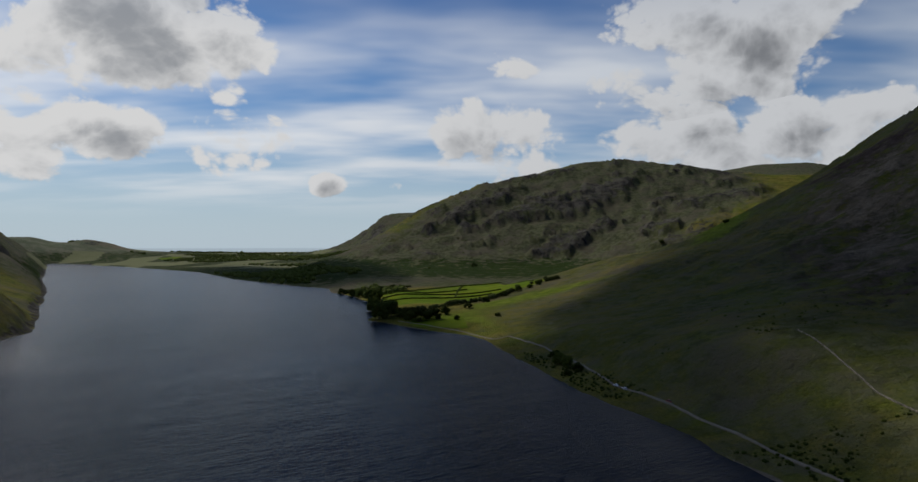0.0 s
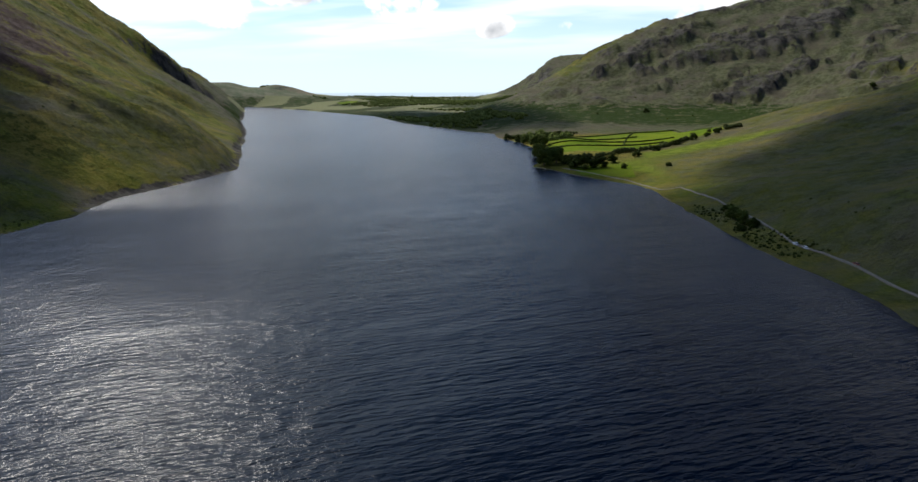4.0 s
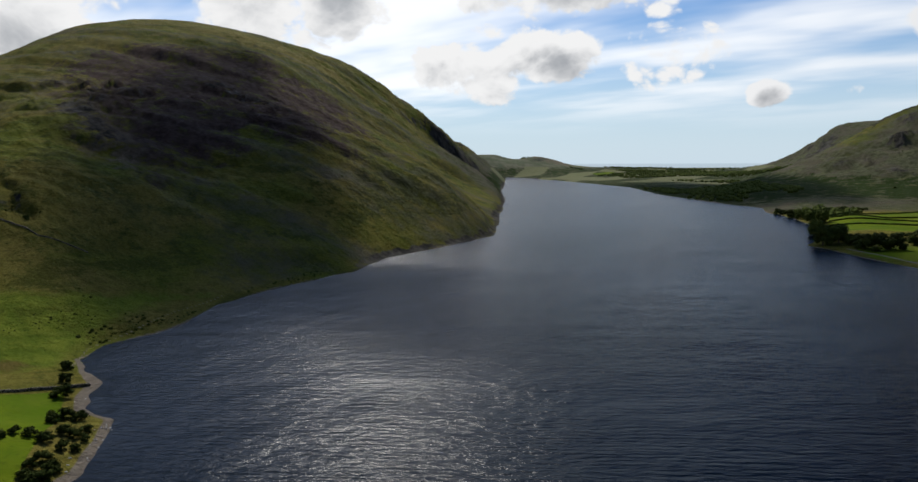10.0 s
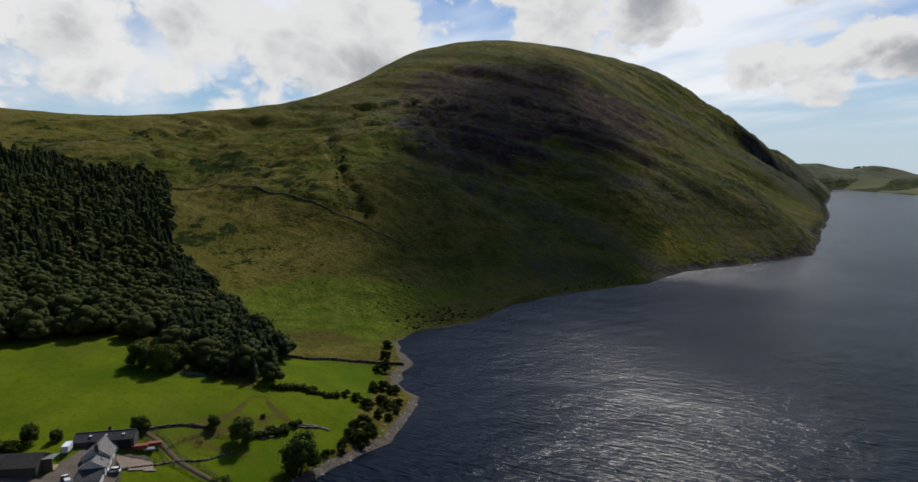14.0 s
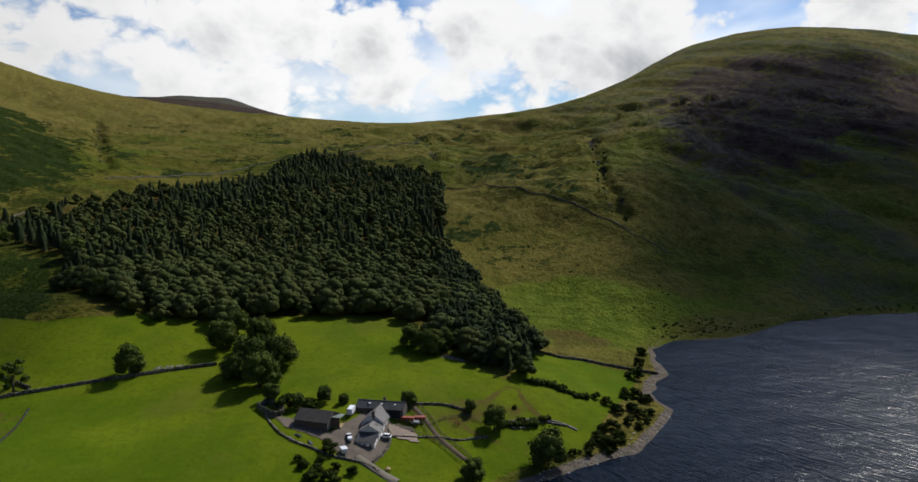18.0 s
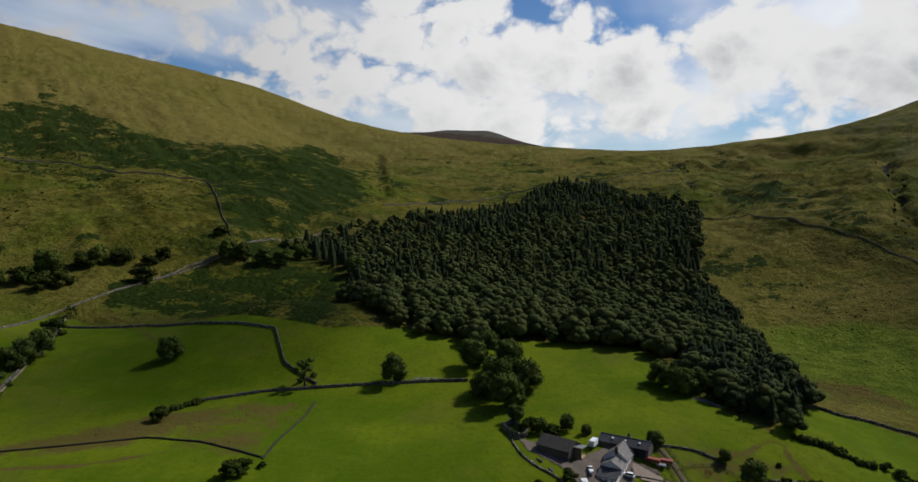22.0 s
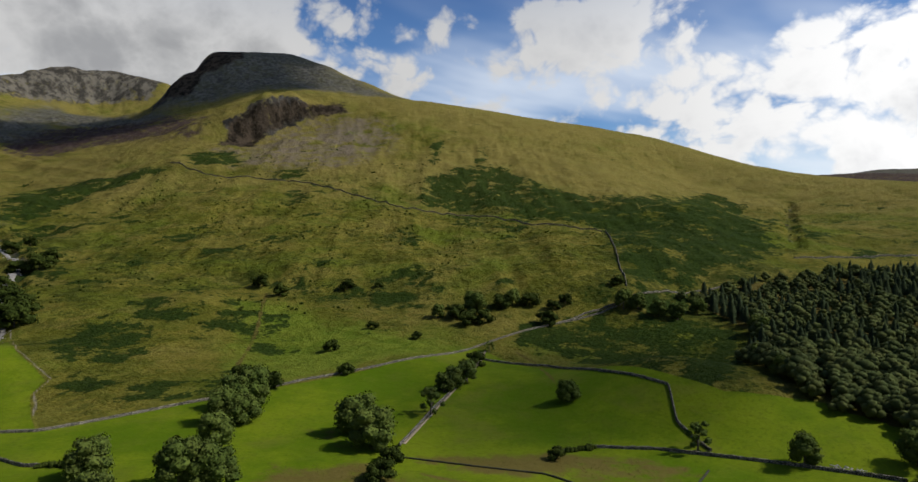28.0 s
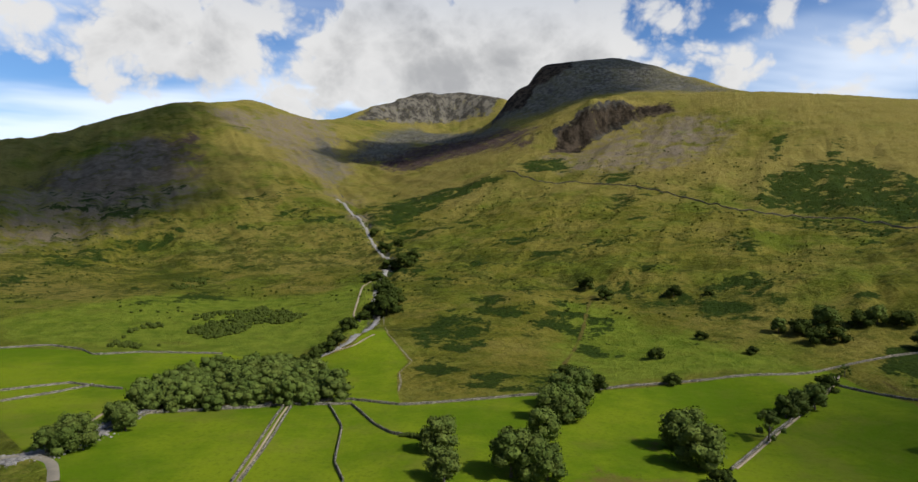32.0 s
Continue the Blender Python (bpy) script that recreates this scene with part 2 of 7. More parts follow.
def land_material():
    m, k = material("fell_land")
    co = k.n("ShaderNodeTexCoord").outputs["Object"]
    n400 = k.noise(co, 0.0035, 5.0, 0.6)
    n60 = k.noise(co, 0.014, 7.0, 0.66)
    n12 = k.noise(co, 0.075, 7.0, 0.68)
    n2 = k.noise(co, 0.5, 5.0, 0.68)
    streak = k.noise(k.vmath("MULTIPLY", co, (1.0, 1.0, 0.12)), 0.035, 6.0, 0.7)
    tuft = k.noise(co, 0.22, 5.0, 0.7)
    # rough fell grass: straw, olive and green in drifts, with rushes and bracken in spots
    grass = k.mix(k.ramp(n60, 0.40, 0.60), (0.080, 0.080, 0.010), (0.142, 0.122, 0.020))
    grass = k.mix(k.ramp(n400, 0.42, 0.62, 0.0, 0.7), grass, (0.155, 0.126, 0.030))
    green_n = k.noise(co, 0.009, 3.0, 0.5)
    grass = k.mix(k.ramp(green_n, 0.50, 0.62, 0.0, 0.55), grass, (0.078, 0.108, 0.009))
    band = k.noise(k.vmath("MULTIPLY", co, (1.0, 1.0, 3.6)), 0.016, 8.0, 0.68)
    grass = k.mix(k.ramp(band, 0.54, 0.62, 0.0, 0.7), grass, (0.040, 0.046, 0.006))
    grass = k.mix(k.ramp(band, 0.46, 0.38, 0.0, 0.5), grass, (0.150, 0.122, 0.030))
    grass = k.mix(k.ramp(n12, 0.48, 0.64, 0.0, 0.5), grass, (0.030, 0.045, 0.004))
    grass = k.mix(k.ramp(streak, 0.52, 0.66, 0.0, 0.45), grass, (0.030, 0.040, 0.005))
    grass = k.mix(k.ramp(tuft, 0.55, 0.68, 0.0, 0.5), grass, (0.020, 0.032, 0.004))
    grass = k.mix(k.ramp(n2, 0.48, 0.64, 0.0, 0.45), grass, (0.034, 0.038, 0.005))
    grass = k.mix(k.ramp(n2, 0.48, 0.34, 0.0, 0.3), grass, (0.150, 0.135, 0.032))
    col = k.mix(k.ramp(k.math("ADD", attr(k, "straw"), k.math("MULTIPLY", k.math("SUBTRACT", n60, 0.5), 1.6)), 0.2, 0.9, 0.0, 0.8), grass,
                k.mix(k.ramp(n2, 0.35, 0.65), (0.194, 0.150, 0.043), (0.116, 0.097, 0.022)))
    # clumps of fern, rush and heather, thicker low on the slopes
    clump = k.noise(k.vmath("MULTIPLY", co, (1.0, 1.0, 1.6)), 0.021, 10.0, 0.74)
    spot = k.noise(co, 0.13, 7.0, 0.72)
    brake = k.math("ADD", k.math("ADD", k.math("MULTIPLY", clump, 0.62), k.math("MULTIPLY", spot, 0.38)), k.math("MULTIPLY", attr(k, "brake"), 0.105))
    col = k.mix(k.ramp(brake, 0.590, 0.645, 0.0, 0.78), col, k.mix(k.ramp(n2, 0.35, 0.65), (0.016, 0.026, 0.004), (0.042, 0.052, 0.008)))
    col = k.mix(k.ramp(brake, 0.485, 0.44, 0.0, 0.45), col, k.mix(n12, (0.105, 0.118, 0.012), (0.165, 0.140, 0.034)))
    field = k.mix(k.ramp(n60, 0.38, 0.62), (0.056, 0.094, 0.003), (0.106, 0.136, 0.006))
    field = k.mix(k.ramp(n12, 0.45, 0.75, 0.0, 0.5), field, (0.088, 0.108, 0.010))
    field = k.mix(k.ramp(n2, 0.48, 0.7, 0.0, 0.45), field, (0.040, 0.060, 0.005))
    field = k.mix(k.ramp(band, 0.52, 0.64, 0.0, 0.4), field, (0.100, 0.100, 0.016))
    edge0 = k.math("ADD", k.math("MULTIPLY", k.math("SUBTRACT", n12, 0.5), 0.8), k.math("MULTIPLY", k.math("SUBTRACT", n60, 0.5), 0.9))
    edge = k.math("ADD", edge0, k.math("MULTIPLY", k.math("SUBTRACT", streak, 0.5), 1.2))

    def over(base, name, colour, soft=0.22, wobble=1.0):
        at = attr(k, name)
        f = k.math("ADD", at, k.math("MULTIPLY", k.math("MULTIPLY", edge, wobble), k.math("MULTIPLY", at, 3.0, clamp=True)))
        return k.mix(k.ramp(f, 0.5 - soft, 0.5 + soft), base, colour)

    # olive moor, its colour greyed a little for haze over the far fells
    olive = k.mix(k.ramp(n12, 0.38, 0.62), (0.040, 0.047, 0.022), (0.084, 0.084, 0.045))
    col = over(col, "moor", k.mix(k.ramp(n60, 0.45, 0.62, 0.0, 0.7), olive, (0.080, 0.068, 0.048)), 0.45, 1.0)
    # far hills paled: the distance haze is put into their grass colour
    col = over(col, "hazed_hills", k.mix(k.ramp(n60, 0.4, 0.6), (0.090, 0.105, 0.060), (0.135, 0.130, 0.085)), 0.4, 0.8)
    col = over(col, "heath_and_shade", k.mix(k.ramp(n12, 0.35, 0.65), (0.028, 0.018, 0.016), (0.064, 0.045, 0.036)), 0.4, 2.0)
    col = over(col, "lush", k.mix(k.ramp(n12, 0.35, 0.65), (0.066, 0.096, 0.008), (0.118, 0.142, 0.016)), 0.35, 1.2)
    col = over(col, "scree", k.mix(k.ramp(n2, 0.3, 0.7), (0.090, 0.070, 0.045), (0.170, 0.138, 0.094)), 0.45, 2.2)
    brk = k.mix(k.ramp(n2, 0.35, 0.65), (0.009, 0.019, 0.003), (0.026, 0.041, 0.007))
    torn = k.math("ADD", k.math("MULTIPLY", k.math("SUBTRACT", tuft, 0.5), 1.9), k.math("MULTIPLY", k.math("SUBTRACT", streak, 0.5), 4.2))
    fern = attr(k, "bracken")
    f = k.math("ADD", fern, k.math("MULTIPLY", k.math("ADD", k.math("MULTIPLY", edge, 1.1), torn), k.math("MULTIPLY", fern, 3.0, clamp=True)))
    col = k.mix(k.ramp(f, 0.34, 0.62, 0.0, 0.96), col, brk)
    grey = k.mix(k.ramp(n12, 0.38, 0.62), (0.048, 0.046, 0.038), (0.110, 0.102, 0.080))
    col = over(col, "stony", k.mix(k.ramp(clump, 0.44, 0.58, 0.0, 0.5), grey, (0.056, 0.054, 0.022)), 0.4, 0.8)
    craggy = k.noise(k.vmath("MULTIPLY", co, (1.0, 1.0, 0.35)), 0.03, 10.0, 0.74)
    rock = k.mix(k.ramp(craggy, 0.42, 0.60), (0.020, 0.019, 0.017), (0.074, 0.068, 0.056))
    col = over(col, "rock", rock, 0.2, 1.5)
    scar = k.noise(k.vmath("MULTIPLY", co, (1.0, 1.0, 0.16)), 0.028, 9.0, 0.72)
    col = over(col, "scar", k.mix(k.ramp(scar, 0.42, 0.60), (0.036, 0.032, 0.025), (0.122, 0.108, 0.082)), 0.25, 1.2)
    wall_n = k.noise(k.vmath("MULTIPLY", co, (1.0, 1.0, 0.10)), 0.045, 8.0, 0.72)
    cliff = k.mix(k.ramp(wall_n, 0.40, 0.62), (0.013, 0.010, 0.007), (0.056, 0.042, 0.028))
    col = over(col, "cliff", cliff, 0.18, 0.9)
    col = over(col, "tilled", k.mix(n60, (0.100, 0.115, 0.050), (0.160, 0.150, 0.080)), 0.2, 0.3)
    col = over(col, "field", field, 0.10, 0.10)
    col = over(col, "mud", k.mix(n2, (0.066, 0.054, 0.012), (0.108, 0.086, 0.022)), 0.3, 2.2)
    col = over(col, "track", k.mix(n2, (0.16, 0.135, 0.105), (0.27, 0.23, 0.185)), 0.2, 0.4)
    col = over(col, "beach", k.mix(n2, (0.085, 0.070, 0.052), (0.20, 0.17, 0.135)), 0.2, 0.6)
    h = k.math("ADD", k.math("MULTIPLY", n12, 6.0), k.math("ADD", k.math("MULTIPLY", n2, 0.9), k.math("MULTIPLY", tuft, 2.0)))
    amt = k.math("SUBTRACT", 1.0, k.math("MULTIPLY", attr(k, "field"), 0.88))
    finish(k, col, 0.95, k.math("MULTIPLY", k.math("SUBTRACT", h, 4.45), amt), 1.0, 1.0, 0.02)
    return m


def water_material():
    m, k = material("lake_water")
    co = k.n("ShaderNodeTexCoord").outputs["Object"]
    turn = k.n("ShaderNodeVectorRotate", {"Vector": co, "Angle": radians(-33)})
    turn.rotation_type = "Z_AXIS"
    wind = k.vmath("MULTIPLY", turn.outputs[0], (0.24, 1.0, 1.0))
    a = k.noise(wind, 0.50, 2.0, 0.5)
    b = k.noise(k.vmath("MULTIPLY", turn.outputs[0], (0.6, 1.0, 1.0)), 1.3, 2.0, 0.6)
    swell = k.noise(wind, 0.13, 2.0, 0.5)
    lane = k.noise(wind, 0.055, 3.0, 0.6)
    reach = k.noise(wind, 0.016, 3.0, 0.6)
    gust = k.ramp(k.noise(k.vmath("MULTIPLY", co, (1.0, 0.45, 1.0)), 0.006, 5.0, 0.62), 0.3, 0.7, 0.6, 1.3)
    bay = k.vmath("LENGTH", k.vmath("SUBTRACT", co, (-300.0, 110.0, 0.0)))
    gust = k.math("MULTIPLY", gust, k.ramp(bay, 70.0, 260.0, 0.65, 1.0))      # the bay below the farm lies in the lee
    h = k.math("ADD", k.math("MULTIPLY", a, 1.15), k.math("ADD", k.math("MULTIPLY", b, 0.27), k.math("MULTIPLY", swell, 0.8)))
    h = k.math("ADD", h, k.math("ADD", k.math("MULTIPLY", lane, 1.5), k.math("MULTIPLY", reach, 3.6)))
    finish(k, (0.0001, 0.0034, 0.0090), 0.25, k.math("MULTIPLY", h, gust), 1.0, 0.80, 0.090)
    k.t.nodes["Principled BSDF"].inputs["IOR"].default_value = 1.33
    return m


LAND_MAT = land_material()
WATER_MAT = water_material()
# ---- lie of the land: shore, foot, mid-slope and crest lines, in metres above the lake ----
SHORE_NORTH = [
    (186, 108), (154, 184), (132, 269), (125, 293), (115, 350), (92, 401), (79, 442), (68, 492), (48, 570),
    (26, 667), (9, 706), (-60, 771), (-93, 817), (-121, 849), (-120, 913), (-148, 1096), (-208, 1246),
    (-262, 1337), (-297, 1462), (-403, 1566), (-645, 1859), (-935, 2333), (-1561, 2964), (-2114, 3427),
    (-2169, 3324),
]
SHORE_SOUTH = [
    (-2105, 3323), (-1201, 1872), (-830, 1305), (-641, 981), (-551, 848), (-486, 735), (-475, 665),
    (-469, 609), (-467, 552), (-464, 502), (-445, 447), (-428, 418), (-430, 388), (-422, 320), (-408, 261),
    (-375, 215), (-368, 196), (-366, 163), (-352, 145), (-351, 142), (-329, 136), (-305, 131), (-290, 119),
    (-277, 113), (-257, 116), (-241, 106), (-218, 87), (-207, 61), (-197, 41), (-165, 0), (-122, -44),
    (-71, -84), (0, -110), (92, -77), (160, 0),
]
LAND = {}
LAND["illgill_crest"] = [
    (-1706, 389, 268), (-1861, 582, 335), (-1977, 765, 423), (-2035, 888, 482), (-2058, 1071, 527),
    (-2041, 1262, 553), (-1942, 1410, 527), (-1811, 1574, 483), (-1734, 1644, 451), (-1654, 1711, 394),
    (-1566, 1765, 319), (-1471, 1806, 251), (-1391, 1831, 171), (-1348, 1838, 106), (-1279, 1838, 50),
]
LAND["illgill_back"] = [
    (-2274, 880, 363), (-2367, 1232, 467), (-2233, 1621, 467), (-1994, 1891, 391), (-1801, 2030, 259),
]
LAND["illgill_brow"] = [
    (-1315, 482, 248), (-1427, 679, 297), (-1458, 874, 351), (-1409, 1120, 358), (-1386, 1270, 327),
    (-1320, 1366, 254),
]
LAND["illgill_mid"] = [
    (-823, 255, 129), (-603, 230, 83), (-674, 341, 93), (-863, 438, 167), (-644, 425, 92), (-853, 563, 180),
    (-578, 505, 72), (-744, 648, 151), (-620, 644, 91), (-600, 716, 83), (-546, 711, 53),
]
LAND["illgill_low"] = [
    (-513, 185, 48), (-498, 240, 31), (-487, 321, 26), (-485, 424, 24), (-500, 522, 22), (-503, 623, 19),
    (-505, 731, 16), (-451, 136, 23), (-436, 260, 15), (-545, 128, 39),
]
LAND["illgill_foot"] = [
    (-437, 109, 12), (-381, 125, 9), (-418, 157, 17), (-356, 85, 6), (-428, 206, 10),
]
LAND["screes_spur"] = [
    (-1960, 2653, 174), (-1999, 2872, 129), (-1892, 2823, 83), (-1347, 1801, 80), (-1306, 1892, 7),
    (-549, 718, 52), (-552, 808, 47),
]
LAND["col"] = [
    (-1652, 478, 290), (-1618, 325, 253), (-1610, 181, 233), (-1650, -35, 221), (-1670, -183, 228),
    (-1670, -316, 239), (-1677, -465, 254), (-1674, -604, 271), (-1669, -726, 292), (-1661, -837, 321),
    (-1654, -975, 372), (-1642, -1107, 418),
]
LAND["col_back"] = [
    (-2148, 621, 275), (-2093, 235, 218), (-2171, -238, 213), (-2180, -604, 239), (-2170, -943, 277),
    (-2150, -1267, 357),
]
LAND["moor_mid"] = [
    (-1225, 247, 160), (-1143, 129, 136), (-1100, 26, 129), (-1013, -121, 122), (-894, -258, 95),
    (-829, -350, 103), (-1159, -589, 155), (-1394, -826, 251), (-625, -397, 96), (-1312, -319, 163),
    (-1347, -88, 171),
]
LAND["wood_mid"] = [
    (-559, 39, 37), (-599, -40, 43), (-583, -144, 45), (-534, -227, 49), (-537, -310, 49), (-778, 54, 76),
    (-778, -51, 75), (-777, -190, 75),
]
LAND["wood_foot"] = [
    (-437, 51, 18), (-350, 2, 23), (-331, -52, 24), (-322, -110, 26), (-310, -162, 33), (-333, -221, 38),
    (-334, 64, 10),
]
LAND["fields_farm"] = [
    (-213, -10, 12), (-203, -40, 12), (-235, -81, 12), (-203, 53, 12), (-223, 16, 12), (-195, -95, 12),
    (-264, -42, 16), (-264, -115, 16), (-264, 31, 16), (-265, -164, 16), (-239, 69, 10), (-301, 105, 10),
]
LAND["greenhow_crest"] = [
    (-1569, -1037, 394), (-1447, -1154, 430), (-1333, -1270, 455), (-1213, -1371, 479), (-1079, -1441, 491),
    (-949, -1495, 493), (-815, -1515, 480), (-698, -1485, 464), (-624, -1474, 444),
]
LAND["greenhow_back"] = [
    (-1883, -1244, 384), (-1599, -1523, 445), (-1295, -1729, 481), (-978, -1818, 470), (-749, -1768, 434),
]
LAND["greenhow_mid"] = [
    (-1057, -841, 249), (-915, -1034, 281), (-739, -1166, 291), (-528, -1167, 243), (-902, -538, 162),
    (-696, -662, 136), (-612, -817, 152), (-544, -1014, 198), (-715, -548, 120), (-390, -1029, 177),
]
LAND["greenhow_low"] = [
    (-487, -352, 65), (-431, -446, 63), (-369, -536, 62), (-300, -611, 62), (-240, -637, 53), (-439, -348, 42),
    (-348, -360, 31), (-264, -353, 25), (-227, -389, 23), (-177, -393, 20),
]
LAND["fields_hall"] = [
    (-383, -240, 21), (-333, -304, 21), (-303, -342, 21), (-244, -231, 14), (-189, -252, 14), (-254, -165, 14),
    (-148, -277, 14), (-194, -113, 14), (-168, -158, 14),
]
LAND["scafell"] = [
    (-1326, -1881, 602), (-1327, -2179, 719), (-1269, -2362, 803), (-1182, -2518, 864), (-1052, -2596, 846), (-968, -2586, 836), (-859, -2571, 820), (-838, -2566, 800), (-814, -2554, 767), (-780, -2523, 722),
    (-734, -2506, 704), (-709, -2471, 672), (-673, -2440, 640), (-641, -2417, 580),
]
LAND["scafell_back"] = [
    (-760, -2600, 650), (-805, -2645, 690), (-845, -2680, 730),
    (-1592, -2615, 519), (-1418, -3021, 654), (-1162, -3103, 626), (-977, -3065, 608),
]
LAND["scafell_corrie"] = [
    (-548, -2183, 465), (-532, -2699, 545), (-325, -2882, 567), (-160, -2796, 564), (-652, -1997, 467),
    (-775, -2007, 538), (-1003, -1903, 558), (-373, -2067, 387), (-630, -2441, 538), (-573, -2414, 507),
    (-679, -2282, 544), (-753, -2311, 604), (-911, -2243, 648), (-1096, -2226, 689), (-1223, -2090, 655),
]
LAND["pike"] = [
    (-83, -3150, 659), (-240, -3342, 765), (-383, -3429, 828), (-514, -3463, 880), (-696, -3482, 903),
    (-778, -3362, 852), (-895, -3281, 832),
]
LAND["pike_face"] = [
    (-208, -3224, 672), (-372, -3310, 687), (-512, -3332, 699), (-656, -3337, 717), (-781, -3238, 725),
]
LAND["pike_back"] = [
    (-276, -3843, 645), (-591, -3982, 760), (-895, -3866, 732),
]
LAND["nose_crag"] = [
    (-489, -1451, 321), (-544, -1442, 321), (-594, -1455, 355), (-647, -1454, 380), (-716, -1449, 403),
    (-794, -1442, 425), (-554, -1491, 395), (-583, -1507, 418), (-634, -1519, 443), (-714, -1516, 459),
    (-830, -1508, 473), (-493, -1418, 306), (-633, -1339, 326), (-735, -1251, 316),
]
LAND["gill"] = [
    (4, -502, 14), (-18, -520, 27), (-46, -599, 31), (-57, -718, 44), (-92, -876, 68), (-81, -1048, 97),
    (-51, -1380, 162), (-17, -1700, 230), (-76, -2149, 346), (-163, -2495, 443),
]
LAND["gill_west"] = [
    (-76, -556, 28), (-120, -751, 54), (-197, -981, 108), (-274, -1118, 161), (-368, -1269, 238),
    (-209, -1335, 190), (-204, -1789, 278), (-292, -1878, 324), (-454, -1166, 216), (-524, -945, 174),
    (-574, -771, 142),
]
LAND["gill_foot"] = [
    (-71, -435, 17), (-120, -403, 20), (-197, -439, 21), (-270, -434, 32), (-349, -427, 39), (-176, -596, 52),
    (-323, -645, 79), (-455, -610, 94), (-550, -527, 103), (-39, -426, 14), (-52, -347, 14), (-99, -329, 14),
    (-3, -343, 14), (19, -313, 14), (-45, -264, 14),
]
LAND["lingmell_crest"] = [
    (1005, -2289, 310), (916, -2272, 349), (827, -2253, 384), (746, -2260, 431), (660, -2256, 463),
    (572, -2249, 492), (485, -2249, 517), (435, -2361, 548), (398, -2489, 574), (335, -2629, 614),
    (274, -2667, 618), (209, -2693, 602), (51, -2800, 587), (-101, -2999, 631),
]
LAND["lingmell_back"] = [
    (1256, -2862, 210), (933, -2825, 331), (606, -2811, 417), (419, -3287, 514),
]
LAND["lingmell_ridge"] = [
    (265, -1973, 397), (96, -1638, 272), (-9, -1361, 184),
]
LAND["lingmell_mid"] = [
    (203, -2171, 421), (64, -1900, 321), (398, -1858, 331), (562, -1710, 260), (681, -1558, 150),
    (190, -1438, 199), (346, -1378, 166), (427, -1175, 104), (35, -1150, 125), (-3, -1501, 199),
]
LAND["lingmell_low"] = [
    (60, -949, 62), (176, -1036, 74), (276, -961, 58), (333, -836, 42), (84, -756, 31), (187, -758, 36),
    (248, -687, 31), (282, -652, 24),
]
LAND["valley_head"] = [
    (0, -552, 12), (70, -555, 12), (151, -532, 12), (177, -450, 12), (63, -314, 12), (114, -360, 12),
    (-2, -298, 12), (123, -305, 12),
]
LAND["yew_crest"] = [
    (852, 1206, 341), (773, 1199, 304), (671, 1191, 236), (598, 1173, 197), (478, 1141, 143), (371, 1127, 97),
    (266, 1116, 75), (212, 1097, 62), (110, 1071, 31), (60, 1035, 15), (990, 990, 455), (1126, 650, 430),
]
LAND["yew_back"] = [
    (1065, 1508, 187), (839, 1488, 130), (597, 1426, 79), (333, 1394, 41),
]
LAND["yew_mid"] = [
    (459, 712, 110), (411, 741, 97), (348, 750, 77), (279, 746, 57), (217, 767, 42), (143, 743, 24),
    (75, 733, 11), (248, 384, 49), (207, 373, 44), (165, 394, 34), (130, 459, 23),
]
LAND["yew_low"] = [
    (198, 307, 25), (171, 320, 19), (147, 350, 14), (121, 403, 11), (101, 457, 13), (61, 586, 9),
]
LAND["netherbeck"] = [
    (-48, 810, 6), (-20, 843, 6), (-75, 965, 10), (13, 1015, 10), (-26, 1147, 14), (-109, 1147, 14),
    (102, 1343, 15), (-115, 1493, 22), (-247, 1477, 16),
]
LAND["middle_low"] = [
    (-211, 1734, 33), (25, 1897, 44), (294, 1975, 60), (545, 1921, 113), (-338, 1663, 21), (-424, 1540, 13),
]
LAND["middle_mid"] = [
    (-175, 2290, 136), (134, 2293, 177), (456, 2353, 243), (765, 2324, 262), (-316, 2124, 57),
    (967, 2083, 245),
]
LAND["middle_crest"] = [
    (-456, 2252, 40), (-394, 2365, 86), (-317, 2427, 127), (-235, 2486, 179), (-160, 2542, 227),
    (-58, 2596, 281), (84, 2646, 344), (284, 2732, 389), (419, 2816, 431), (561, 2893, 466), (770, 2896, 472),
    (937, 2847, 445), (1097, 2735, 409), (1196, 2528, 345), (1258, 2385, 305),
]
LAND["middle_back"] = [
    (-453, 2719, -14), (-184, 2923, 127), (326, 3142, 289), (886, 3330, 372),
]
LAND["buckbarrow"] = [
    (-653, 4197, 99), (-593, 4256, 187), (-523, 4316, 274), (-408, 4328, 298), (-269, 4289, 315),
    (-504, 3865, 109),
]
LAND["seatallan"] = [
    (1551, 3954, 540), (1830, 3943, 585), (2078, 3875, 587), (2235, 3786, 546), (2327, 3612, 385),
]
LAND["irton"] = [
    (-2596, 3673, 142), (-2459, 3767, 139), (-2362, 3887, 109), (-2232, 3905, 130), (-2147, 4009, 106),
    (-2045, 4006, 66), (-2192, 3224, 35),
]
LAND["irton2"] = [
    (-2410, 3739, 105), (-2420, 3613, 128),
]
